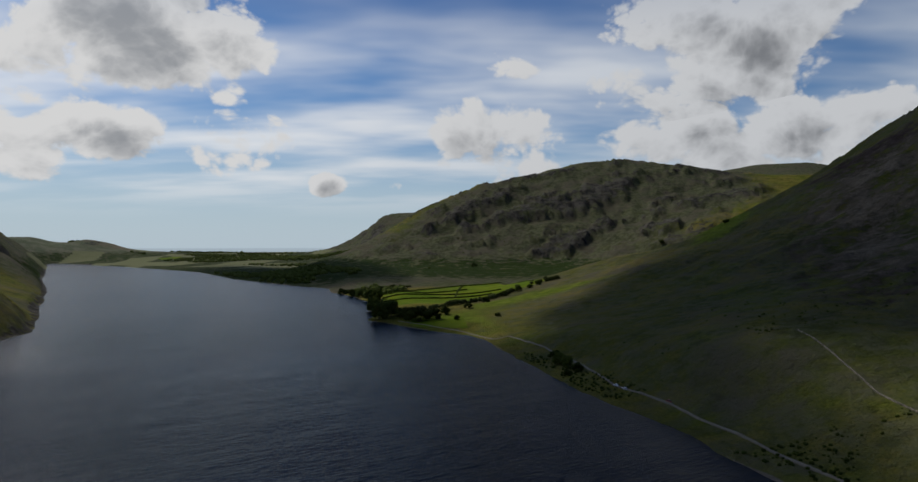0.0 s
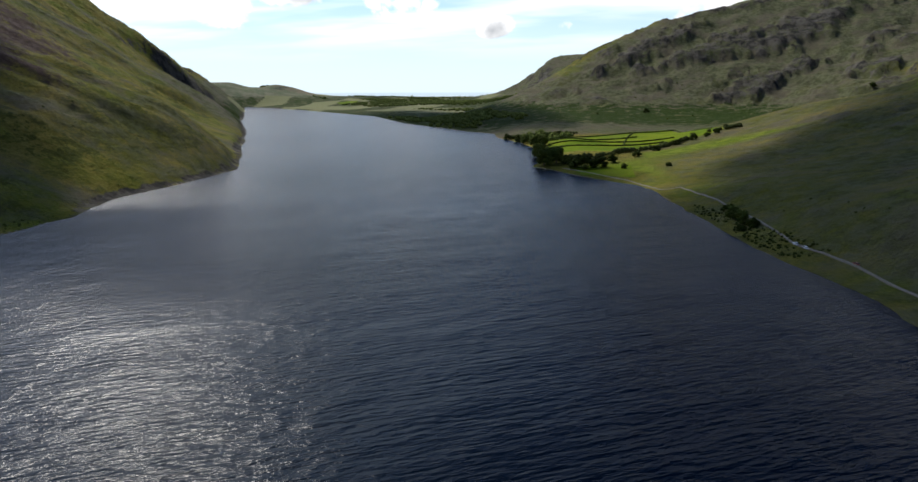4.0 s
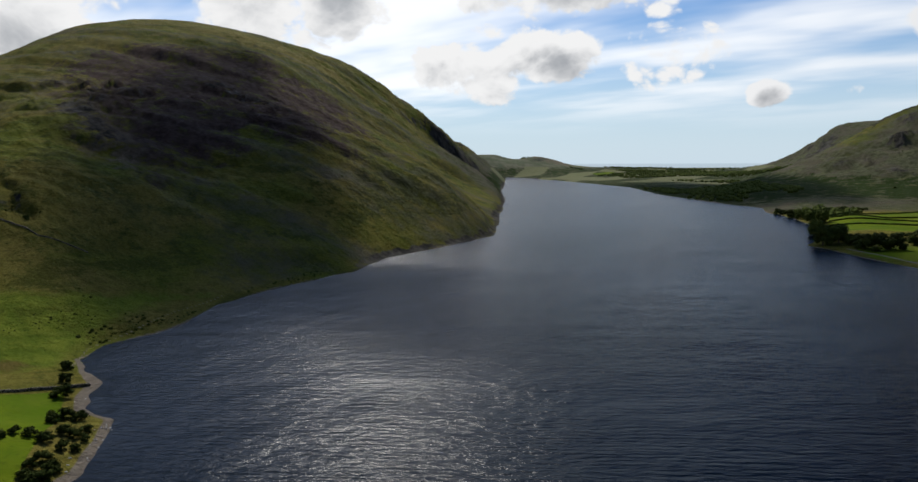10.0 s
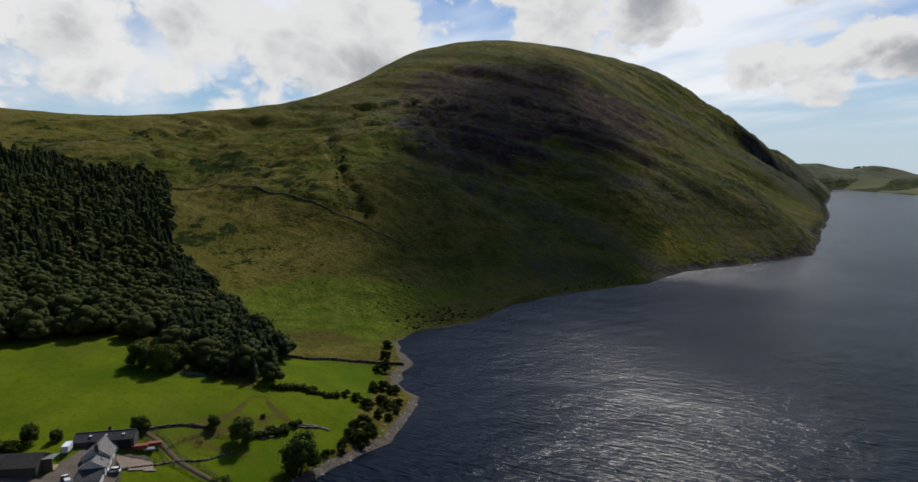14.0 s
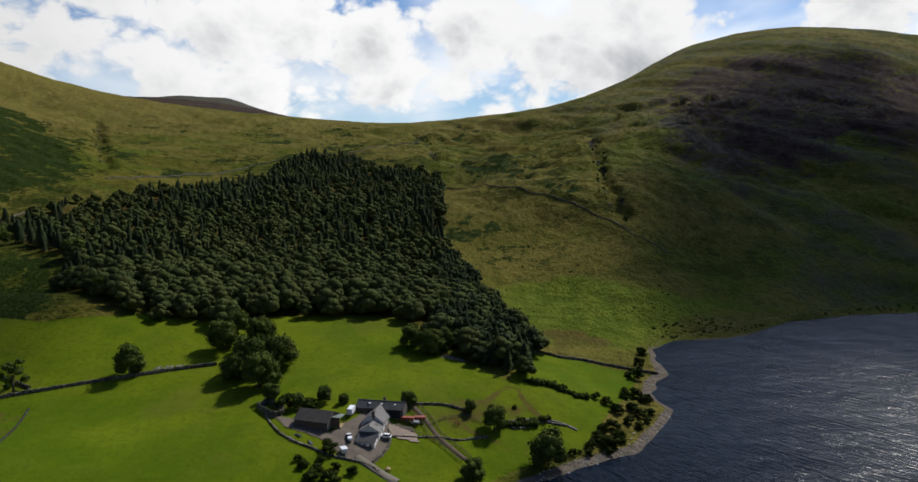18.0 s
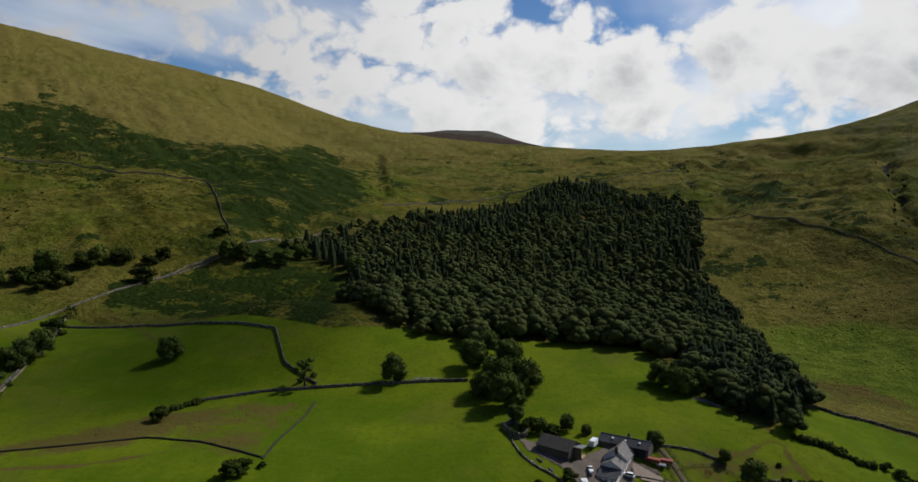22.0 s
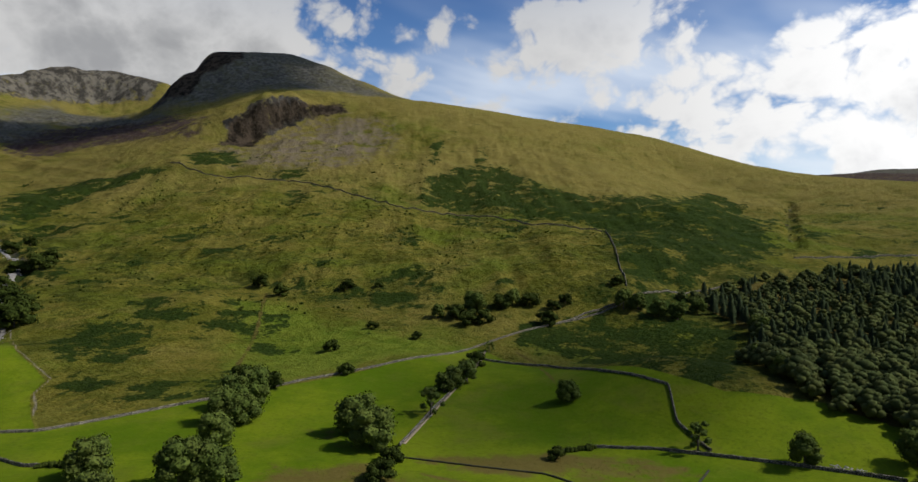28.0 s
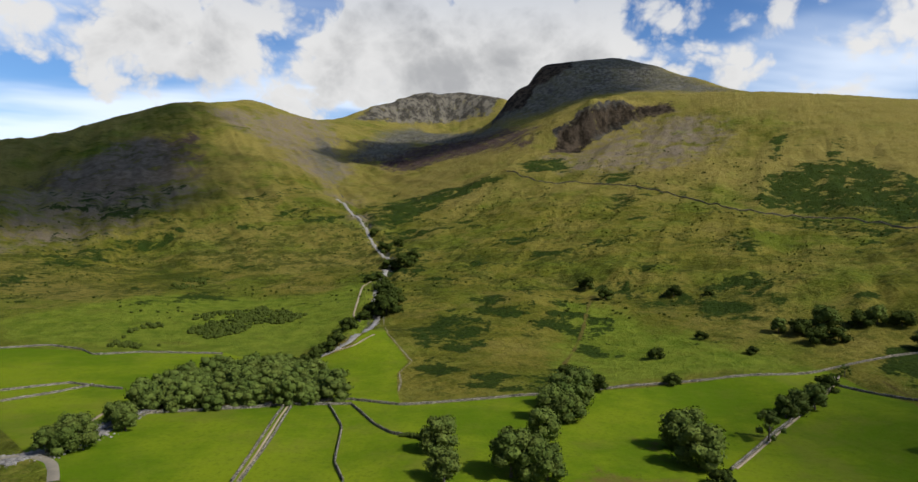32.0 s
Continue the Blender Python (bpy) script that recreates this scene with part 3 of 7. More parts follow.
LAND["far_plain"] = [
    (-1654, 3640, 36), (-1309, 3777, 34), (-927, 3888, 29), (-1489, 3275, 10), (-1080, 3116, 17),
    (-1889, 3062, 30), (-1959, 4489, 48), (-1603, 4628, 46), (-1216, 4744, 44), (-828, 4725, 42),
    (-2220, 4366, 52), (-2827, 4000, 77), (-1639, 4188, 42), (-1190, 4337, 40),
]
LAND["harter"] = [
    (-4233, -1527, 544), (-4274, -1409, 567), (-4375, -1250, 567), (-4365, -1094, 570), (-4391, -985, 535),
    (-4418, -856, 477),
]
LAND["behind"] = [
    (1099, -2356, 380), (1768, -1768, 600), (2161, -787, 560), (1992, 174, 520), (1299, 750, 480),
    (579, -689, 60), (658, -239, 40), (591, 104, 50), (433, 250, 60), (250, -433, 14), (329, -120, 12),
    (282, 103, 15), (0, -180, 4), (116, -138, 4), (634, -1359, 180), (2071, -4441, 300), (4826, -851, 500),
    (3150, 3754, 300), (-4900, 0, 250), (-4244, 2450, 150), (-1676, -4604, 500), (253, 212, 35),
]
# ---- lines on the ground: walls, tracks, and the edges of each kind of cover ----
WALLS = {}
TRACKS = {}
PATCH = {}
WALLS["field_wall_high"] = [(-304, -340), (-324, -296), (-302, -232), (-299, -189), (-275, -169), (-266, -153), (-261,
    -144)]
WALLS["field_wall_low"] = [(-215, -189), (-233, -183), (-250, -163), (-259, -137), (-268, -113), (-277, -89), (-280,
    -78)]
WALLS["field_bank"] = [(-156, -221), (-188, -171), (-189, -149), (-184, -122)]
WALLS["lane_wall_east"] = [(-163, -234), (-210, -271), (-264, -307), (-313, -349)]
WALLS["intake_wall"] = [(56, -351), (22, -358), (-16, -362), (-43, -346), (-73, -349), (-106, -352), (-140, -351),
    (-181, -357), (-221, -354), (-265, -353), (-323, -361), (-379, -361), (-434, -355), (-461, -343)]
WALLS["intake_wall_west"] = [(-406, -359), (-459, -341), (-533, -330), (-587, -314)]
WALLS["fell_wall_high"] = [(-360, -1284), (-391, -1190), (-456, -1140), (-514, -1034), (-554, -929), (-560, -826),
    (-592, -797), (-655, -740), (-650, -624), (-705, -550)]
WALLS["fell_wall_drop"] = [(-717, -554), (-599, -452), (-529, -390), (-486, -351)]
WALLS["lane_wall_one"] = [(18, -350), (23, -309), (31, -256)]
WALLS["lane_wall_two"] = [(14, -349), (19, -305), (28, -256)]
WALLS["strip_wall"] = [(-5, -351), (-11, -311), (-7, -268), (-10, -249)]
WALLS["slanting_wall"] = [(-17, -350), (-26, -314), (-33, -298), (-49, -287)]
WALLS["shore_field_wall"] = [(-307, 64), (-301, 77), (-306, 93), (-307, 107), (-303, 127)]
WALLS["moor_wall"] = [(-790, 51), (-758, 86), (-654, 133), (-608, 157), (-562, 176), (-514, 190), (-494, 214)]
WALLS["wood_top_wall"] = [(-742, -317), (-833, -275), (-956, -209), (-1074, -70), (-1127, -34), (-1230, 40)]
WALLS["valley_wall_one"] = [(229, -531), (203, -545), (176, -535), (163, -519), (133, -529), (74, -526)]
WALLS["valley_wall_two"] = [(174, -406), (146, -427), (112, -409)]
WALLS["valley_wall_three"] = [(163, -381), (145, -399), (132, -422)]
WALLS["river_wall"] = [(95, -322), (84, -350), (57, -350), (31, -350), (17, -354), (-5, -351), (-17, -351)]
WALLS["rush_field_wall"] = [(-183, -121), (-199, -125), (-226, -130), (-243, -135)]
WALLS["orchard_wall"] = [(-236, -50), (-223, -45), (-214, -40), (-209, -34), (-207, -30), (-203, -23), (-202, -15),
    (-201, -10), (-198, -7)]
WALLS["garden_wall"] = [(-202, -9), (-205, -7), (-210, -4), (-216, -3), (-219, -4)]
WALLS["paddock_wall"] = [(-216, -3), (-217, 6), (-219, 13), (-218, 20), (-222, 31)]
WALLS["yard_wall"] = [(-234, -1), (-236, 6), (-238, 17), (-235, 26)]
WALLS["beck_wall"] = [(-228, 40), (-228, 45), (-233, 53), (-232, 62)]
WALLS["hill_wall"] = [(206, 397), (204, 356), (203, 328), (201, 312), (203, 287)]
TRACKS["walled_lane"] = [(16, -350), (21, -307), (29, -256)]
TRACKS["shore_road"] = [(-79, 822), (-36, 772), (5, 724), (35, 669), (51, 673), (75, 583), (93, 504), (103, 436),
    (115, 406), (123, 386), (128, 366), (133, 348), (140, 321), (144, 294), (149, 276), (154, 260)]
TRACKS["lane"] = [(-166, -235), (-211, -270), (-266, -308), (-318, -351)]
TRACKS["farm_drive"] = [(-204, -14), (-199, -8), (-194, -1)]
TRACKS["gill_path"] = [(-68, -794), (-44, -750), (-36, -682), (-28, -613), (-34, -595)]
TRACKS["gill_stream"] = [(-21, -1336), (-46, -1211), (-67, -1101), (-75, -998), (-87, -863), (-66, -779), (-50, -662),
    (-50, -598), (-22, -500), (3, -486)]
TRACKS["river"] = [(86, -358), (94, -337), (97, -318), (105, -296), (117, -291), (120, -282)]
TRACKS["river_path"] = [(111, -320), (106, -335), (104, -366)]
TRACKS["bridge_road"] = [(123, -290), (112, -292), (103, -285), (98, -274), (95, -265)]
TRACKS["beck_path"] = [(14, -482), (-5, -491), (-24, -490), (-40, -508)]
TRACKS["slope_path"] = [(-54, -590), (-51, -510), (-57, -477), (-62, -449), (-51, -426), (-49, -402), (-45, -377)]
TRACKS["farm_lane"] = [(-234, 5), (-228, 9), (-220, 12), (-214, 17), (-208, 22)]
TRACKS["beck"] = [(-230, 36), (-233, 44), (-234, 52), (-234, 62), (-230, 66)]
TRACKS["shore_path"] = [(-333, 130), (-367, 155), (-378, 184), (-402, 225), (-424, 276)]
PATCH["field"] = []
PATCH["field"].append([(232, -537), (170, -530), (75, -532), (16, -480), (-22, -489), (-50, -560), (-50, -505), (-56, -472), (-59, -447), (-49, -424), (-44, -377),
    (-43, -350), (-136, -353), (-224, -352), (-314, -363), (-318, -352), (-311, -228), (-306, -162), (-340, -112), (-338, -65), (-345, -8), (-343, 4), (-290, 12), (-259, 45), (-305, 64), (-302, 127), (-279, 111), (-256, 90),
    (-214, 62), (-201, 45), (-150, -40), (-80, -110), (0, -150), (120, -300), (260, -500)])
PATCH["field"].append([(-147, 1216), (-82, 1182), (-2, 1363), (80, 1435), (144, 1068), (91, 1060), (44, 1045), (-42, 970), (-119, 1009)])
PATCH["field"].append([(-71, 823), (3, 828), (9, 742), (-53, 774)])
PATCH["field"].append([(-1640, 3538), (-1557, 3641), (-1515, 3545), (-1582, 3447)])
PATCH["lush"] = []
PATCH["lush"].append([(-462, 72), (-468, 118), (-437, 170), (-439, 223), (-428, 274), (-412, 205), (-366, 146), (-346, 128), (-332, 90), (-323, 66), (-397, 66)])
PATCH["lush"].append([(276, -639), (161, -774), (-5, -741), (-59, -771), (-48, -552), (20, -487), (232, -537)])
PATCH["lush"].append([(-218, -579), (-260, -528), (-288, -418), (-308, -359), (-228, -360), (-162, -360), (-136,
    -362)])
PATCH["lush"].append([(-66, 851), (42, 727), (12, 947), (102, 995), (144, 969), (183, 950), (222, 933)])
PATCH["lush"].append([(707, 1890), (477, 1048), (407, 973), (338, 949)])
PATCH["lush"].append([(-343, -349), (-376, -332), (-391, -298), (-311, -216), (-349, -308)])
PATCH["bracken"] = []
PATCH["bracken"].append([(-487, -311), (-497, -273), (-431, -212), (-317, -150), (-296, -176), (-301, -194)])
PATCH["bracken"].append([(-724, -967), (-819, -990), (-910, -960), (-873, -831), (-880, -700), (-1049, -691),
    (-1252, -673), (-827, -389), (-694, -326), (-591, -344), (-491, -352), (-540, -402), (-725, -561), (-693, -658),
    (-684, -772), (-618, -839)])
PATCH["bracken"].append([(-77, -1191), (-191, -1369), (-326, -1288), (-351, -1250), (-224, -1226), (-129, -1110),
    (-80, -1104)])
PATCH["bracken"].append([(-407, -1361), (-494, -1344), (-475, -1222), (-388, -1253)])
PATCH["bracken"].append([(-379, -366), (-437, -346), (-466, -288), (-332, -165), (-301, -167), (-296, -185), (-318,
    -233), (-355, -313), (-348, -347)])
PATCH["bracken"].append([(-967, -659), (-1277, -725), (-1256, -637), (-792, -355), (-640, -328), (-547, -349),
    (-550, -379)])
PATCH["bracken"].append([(-503, -1150), (-556, -1127), (-524, -1081), (-485, -1090)])
PATCH["bracken"].append([(-806, -1079), (-890, -1161), (-899, -1152), (-790, -1038)])
PATCH["bracken"].append([(-935, -1069), (-958, -1069), (-898, -1005), (-885, -1007)])
PATCH["bracken"].append([(-328, -538), (-353, -506), (-345, -470), (-318, -486)])
PATCH["bracken"].append([(-65, -438), (-86, -451), (-86, -422), (-70, -414)])
PATCH["bracken"].append([(-78, -545), (-109, -583), (-134, -540), (-121, -487), (-94, -463), (-74, -497)])
PATCH["bracken"].append([(-85, -371), (-100, -398), (-122, -396), (-150, -397), (-146, -368), (-118, -371)])
PATCH["bracken"].append([(-143, -601), (-163, -591), (-162, -550), (-140, -545)])
PATCH["bracken"].append([(-163, -500), (-195, -548), (-208, -539), (-186, -501)])
PATCH["bracken"].append([(-202, -496), (-225, -488), (-204, -441), (-187, -447)])
PATCH["scree"] = []
PATCH["scree"].append([(403, -2240), (192, -2477), (3, -2816), (-66, -1845), (-3, -1556), (125, -1849), (285,
    -2117)])
PATCH["scree"].append([(-470, -1374), (-572, -1398), (-694, -1438), (-798, -1426), (-862, -1295), (-786, -1168),
    (-638, -1111), (-517, -1144), (-454, -1233)])
PATCH["scree"].append([(573, -1309), (621, -1698), (519, -1928), (398, -1857), (243, -1376), (304, -1212), (422,
    -969)])
PATCH["scree"].append([(-1205, 464), (-937, 416), (-665, 350), (-645, 311)])
PATCH["scree"].append([(-3, -1500), (-55, -1487), (-81, -1098), (-63, -1122)])
PATCH["scree"].append([(522, 973), (622, 965), (663, 938), (419, 593), (314, 500), (397, 715)])
PATCH["heath_and_shade"] = []
PATCH["heath_and_shade"].append([(-1515, 638), (-1592, 848), (-1404, 1040), (-1209, 1149), (-1028, 1051), (-702, 534), (-672,
    412), (-619, 328), (-873, 370)])
# corrie floor: its shade is put into the ground as dark heath colour
PATCH["heath_and_shade"].append([(-77, -2173), (-148, -2574), (-579, -2308), (-650, -1990), (-453, -1469), (-355, -1790),
    (-204, -1788)])
PATCH["heath_and_shade"].append([(-1454, 670), (-1470, 881), (-1444, 1048), (-1283, 1116), (-646, 631), (-683, 553), (-807,
    502), (-870, 440)])
PATCH["heath_and_shade"].append([(643, -1630), (511, -1900), (370, -1937), (290, -1532), (396, -1212)])
PATCH["heath_and_shade"].append([(586, 1057), (654, 1014), (693, 980), (308, 436), (267, 446), (395, 736)])
PATCH["heath_and_shade"].append([(-1487, 685), (-1426, 965), (-1234, 1057), (-707, 675), (-724, 586), (-845, 523)])
PATCH["rock"] = []
PATCH["rock"].append([(-1034, 408), (-963, 417), (-731, 361), (-774, 342)])
PATCH["rock"].append([(-585, 4199), (-497, 4256), (-192, 2514), (-297, 2445)])
PATCH["rock"].append([(-2219, 3792), (-2212, 3869), (-2145, 3971), (-2138, 3800)])
PATCH["scar"] = []
PATCH["scar"].append([(-71, -3150), (-246, -3412), (-544, -3559), (-699, -3573), (-931, -3354), (-809, -3231),
    (-654, -3327), (-370, -3290), (-208, -3214)])
PATCH["cliff"] = []
PATCH["cliff"].append([(-481, -1401), (-539, -1469), (-587, -1487), (-628, -1469), (-830, -1470), (-806, -1425),
    (-727, -1443), (-658, -1446), (-594, -1437), (-544, -1395)])
PATCH["cliff"].append([(-634, -2399), (-696, -2444), (-853, -2552), (-978, -2614), (-934, -2427), (-780, -2397),
    (-702, -2327)])
PATCH["stony"] = []
PATCH["stony"].append([(-591, -2358), (-717, -2500), (-863, -2581), (-1089, -2689), (-1232, -2626), (-1343, -1906),
    (-1198, -1965), (-963, -2145), (-742, -2210)])
PATCH["stony"].append([(-77, -2173), (-168, -2576), (-422, -3276), (-639, -2295), (-531, -2117), (-354, -2571),
    (-189, -2114)])
PATCH["stony"].append([(52, -1905), (33, -2408), (-36, -2177), (-13, -1722)])
PATCH["stony"].append([(-3818, -1495), (-4609, -1805), (-4892, -753), (-4052, -623)])
PATCH["mud"] = []
PATCH["mud"].append([(-153, -211), (-186, -169), (-181, -122), (-246, -136), (-226, -178), (-213, -187), (-158,
    -218)])
PATCH["mud"].append([(-96, -229), (-110, -246), (-147, -217), (-144, -205), (-135, -174)])
PATCH["mud"].append([(-239, 15), (-242, 49), (-233, 41), (-222, 16)])
PATCH["mud"].append([(-378, 79), (-376, 106), (-347, 121), (-323, 83)])
PATCH["mud"].append([(-141, -276), (-154, -272), (-141, -239), (-138, -253)])
PATCH["yard"] = []
PATCH["yard"].append([(-228, -44), (-224, -36), (-214, -24), (-223, -17), (-230, -11), (-223, -4), (-221, 5), (-217,
    2), (-217, -3), (-208, -5), (-202, -9), (-203, -14), (-203, -19), (-210, -24), (-219, -39)])
PATCH["wood"] = []
PATCH["wood"].append([(-523, -325), (-526, -304), (-472, -227), (-408, -205), (-337, -145), (-324, -116), (-324,
    -90), (-335, -65), (-340, -23), (-337, 2), (-321, 17), (-275, 32), (-261, 51), (-314, 67), (-395, 64), (-453,
    52), (-526, 41), (-773, 52), (-840, 48), (-903, -11), (-997, -74), (-985, -117), (-985, -152), (-850, -177),
    (-726, -242), (-596, -305), (-521, -319)])
PATCH["plantation"] = []
PATCH["plantation"].append([(-318, 21), (-277, 33), (-261, 51), (-314, 67), (-395, 64), (-453, 52), (-526, 42),
    (-474, 27), (-395, 24)])
PATCH["moor"] = []
PATCH["moor"].append([(-361, 2167), (-146, 2493), (289, 2782), (796, 2993), (1153, 2874), (2490, 3864), (1611,
    4305), (1057, 2151), (624, 1897), (26, 1947), (-217, 1784)])
PATCH["moor"].append([(-3876, -1484), (-4576, -1752), (-4843, -745), (-4102, -631)])
PATCH["clump"] = []
PATCH["clump"].append([(89, -352), (57, -350), (-14, -352), (-8, -420), (28, -481), (67, -474), (98, -418)])
PATCH["hedge"] = []
PATCH["hedge"].append([(-260, 52), (-260, 58), (-260, 63), (-257, 67), (-255, 72), (-255, 78)])
PATCH["hedge"].append([(-230, 38), (-229, 42), (-231, 49), (-234, 55)])
PATCH["hedge"].append([(-215, -189), (-231, -182)])
PATCH["hedge"].append([(-49, -285), (-38, -294)])
PATCH["strip_hedge"] = [[(-143, 1182), (-60, 1135), (13, 1181)],
    [(-135, 1136), (-22, 1109), (70, 1103)],
    [(-130, 1093), (-30, 1066), (53, 1075)],
    [(-9, 1066), (-4, 1167), (6, 1331)],
    [(-147, 1216), (-73, 1203), (-2, 1329), (90, 1422), (127, 1122)]]
PATCH["tree_row"] = [[(-94, 890), (-67, 890), (-39, 908), (-11, 944), (35, 1000), (67, 1039), (94, 1055)],
    [(116, 1072), (136, 1061), (155, 1042)],
    [(-226, 1317), (-192, 1327), (-158, 1320), (-103, 1327)]]
PATCH["rut"] = []
PATCH["rut"].append([(-254, 43), (-254, 48), (-246, 48), (-237, 52), (-233, 55)])
PATCH["rut"].append([(-241, 24), (-242, 32), (-253, 42)])
PATCH["rut"].append([(-229, 19), (-223, 27), (-219, 34)])
PATCH["rut"].append([(-151, -201), (-161, -175), (-177, -155)])
PATCH["rut"].append([(-113, -231), (-129, -226), (-142, -213)])
PATCH["rut"].append([(-104, -224), (-123, -212), (-140, -193)])
PATCH["rut"].append([(-205, -174), (-209, -153), (-228, -148)])
PATCH["rut"].append([(-149, -374), (-164, -423), (-205, -492), (-257, -596)])
PATCH["rut"].append([(-336, -341), (-328, -311), (-278, -245)])
PATCH["rush"] = []
PATCH["rush"].append([(-255, -222), (-265, -211), (-230, -183), (-225, -198)])
PATCH["rush"].append([(-153, -211), (-186, -169), (-181, -122), (-246, -136), (-226, -178), (-213, -187), (-158,
    -218)])
PATCH["rush"].append([(-96, -229), (-110, -246), (-147, -217), (-144, -205), (-135, -174)])
PATCH["rush"].append([(-378, 79), (-376, 106), (-347, 121), (-323, 83)])
PATCH["gorse"] = []
PATCH["gorse"].append([(162, -574), (154, -628), (111, -673), (69, -696), (12, -680), (14, -639), (64, -607), (104, -562), (138, -542), (161, -546)])
PATCH["gorse"].append([(176, -826), (171, -874), (143, -876), (138, -827), (160, -792)])
# ---- where trees and bushes stand: x, y, height ----
TREES = {}
TREES["oak_farm"] = [(-270, -110, 14.2), (-238, -28, 6.5), (-236, -21, 4.1), (-235, 3, 6.0), (-235, 26, 5.4), (-226,
    34, 10.1), (-208, 50, 13.5), (-198, 23, 7.8), (-295, -79, 14.7), (-313, -77, 12.9), (-300, -64, 14.7), (-276, -51,
    15.1), (-273, -63, 16.5), (-257, -56, 15.7), (-266, -67, 12.2), (-259, -52, 10.5), (-243, -48, 7.5), (-234, -37,
    6.0), (-297, 5, 11.5), (-287, 14, 12.6), (-293, 20, 10.8), (-291, 9, 10.7)]
TREES["oak_hall"] = [(-157, -259, 20.0), (-152, -238, 19.5), (-239, -290, 14.9), (-255, -297, 14.7), (-232, -290,
    12.6), (-266, -228, 12.6), (-366, -420, 21.3), (-460, -335, 18.1), (-468, -326, 15.5), (-471, -308, 15.3), (-478,
    -295, 15.3), (-506, -294, 15.9), (-403, -194, 14.4), (-352, -155, 12.5), (-479, -229, 16.9), (-337, -432, 13.0),
    (-401, -408, 15.6)]
TREES["oak_valley"] = [(-136, -331, 22.1), (-126, -327, 20.0), (-114, -310, 18.4), (-99, -280, 16.0), (-121, -304,
    15.8), (-80, -239, 19.1), (-73, -240, 20.3), (-86, -235, 15.2), (-50, -269, 16.3), (-47, -240, 13.8), (86, -321,
    13.5), (94, -332, 11.9), (98, -297, 16.8), (102, -293, 13.7), (108, -293, 12.2)]
TREES["oak_beck"] = [(-106, 848, 35.9), (-128, 961, 35.4), (-100, 859, 33.2), (-92, 865, 23.8), (-186, 1209, 17.8),
    (-162, 1151, 21.1), (-143, 1132, 22.8), (93, 1040, 12.3), (126, 1043, 9.5), (79, 520, 10.8), (82, 503, 11.5)]
TREES["ash"] = [(-202, -263, 16.5), (-259, -149, 14.5), (-320, -349, 8.7)]
TREES["thorn_shore"] = [(-296, 112, 6.1), (-313, 121, 5.1), (-336, 131, 5.4), (-257, 81, 3.0), (-254, 85, 3.8), (-248,
    87, 4.6), (-266, 97, 4.9), (-269, 103, 5.4), (-263, 105, 4.9), (-247, 97, 4.2), (-250, 102, 3.4), (-239, 89, 4.1),
    (-233, 81, 4.4), (-231, 76, 3.6), (-223, 73, 3.9), (-221, 76, 5.0), (-220, 68, 3.4), (-224, 81, 3.1), (-215, 66,
    2.6), (-216, 74, 2.7), (-227, 73, 3.1), (-215, 60, 2.6), (-216, 63, 1.5), (-236, 92, 3.3), (-226, 80, 3.9), (-240,
    44, 1.6), (-252, 95, 4.3), (-242, 98, 2.9)]
TREES["thorn_farm"] = [(-197, -30, 3.0), (-195, -26, 3.4), (-205, -23, 4.4), (-197, -20, 3.0), (-191, -27, 4.3),
    (-191, -21, 4.3), (-196, -15, 3.0), (-199, -25, 3.0), (-200, -32, 2.2), (-235, -42, 6.3), (-234, -33, 4.8), (-176,
    -123, 4.0), (-178, -118, 2.2), (-260, 69, 1.9)]
TREES["thorn_hall"] = [(-290, -329, 11.4), (-206, -182, 6.5), (-150, -220, 7.9), (-137, -208, 9.0), (-132, -205, 6.9),
    (-148, -352, 12.2), (-154, -352, 10.8), (-170, -123, 6.2), (-349, -423, 15.0), (-344, -401, 13.5), (-357, -396,
    13.6), (-412, -398, 14.5), (-391, -412, 13.4), (-396, -362, 13.7), (-483, -359, 10.9), (-421, -378, 9.2), (-434,
    -377, 10.4), (-290, -397, 7.2), (-278, -439, 7.1), (-227, -414, 9.6), (-208, -358, 6.2), (-260, -572, 12.5),
    (-316, -547, 12.5), (-344, -534, 6.9), (-260, -619, 14.5)]
TREES["thorn_gill"] = [(-11, -501, 12.9), (-23, -579, 12.7), (-3, -495, 10.1), (3, -486, 9.9), (11, -476, 8.9), (-48,
    -611, 19.6), (-58, -603, 23.2), (-66, -635, 19.1), (-64, -710, 18.1), (-66, -772, 14.0), (-82, -835, 18.1), (-99,
    -818, 20.8), (-113, -841, 16.8), (-52, -768, 10.4), (-88, -951, 17.2), (-108, -975, 14.1), (-79, -1071, 13.5),
    (19, -472, 8.8), (-36, -598, 9.9), (-150, -380, 10.7), (-154, -363, 10.4), (-161, -362, 7.4), (-205, -353, 8.4)]
TREES["thorn_beck"] = [(-235, 1300, 13.2), (-208, 1244, 17.2), (-63, 817, 16.5), (-48, 808, 17.8), (-34, 809, 16.3),
    (-73, 845, 14.0), (-20, 860, 12.6), (11, 902, 10.7), (38, 963, 9.6), (69, 1029, 10.3), (112, 1040, 7.6), (88, 488,
    8.4), (78, 544, 7.2), (79, 481, 5.5), (561, 1806, 13.6), (440, 1073, 8.4), (41, 1822, 13.2), (46, 800, 5.9), (-4,
    797, 6.6)]


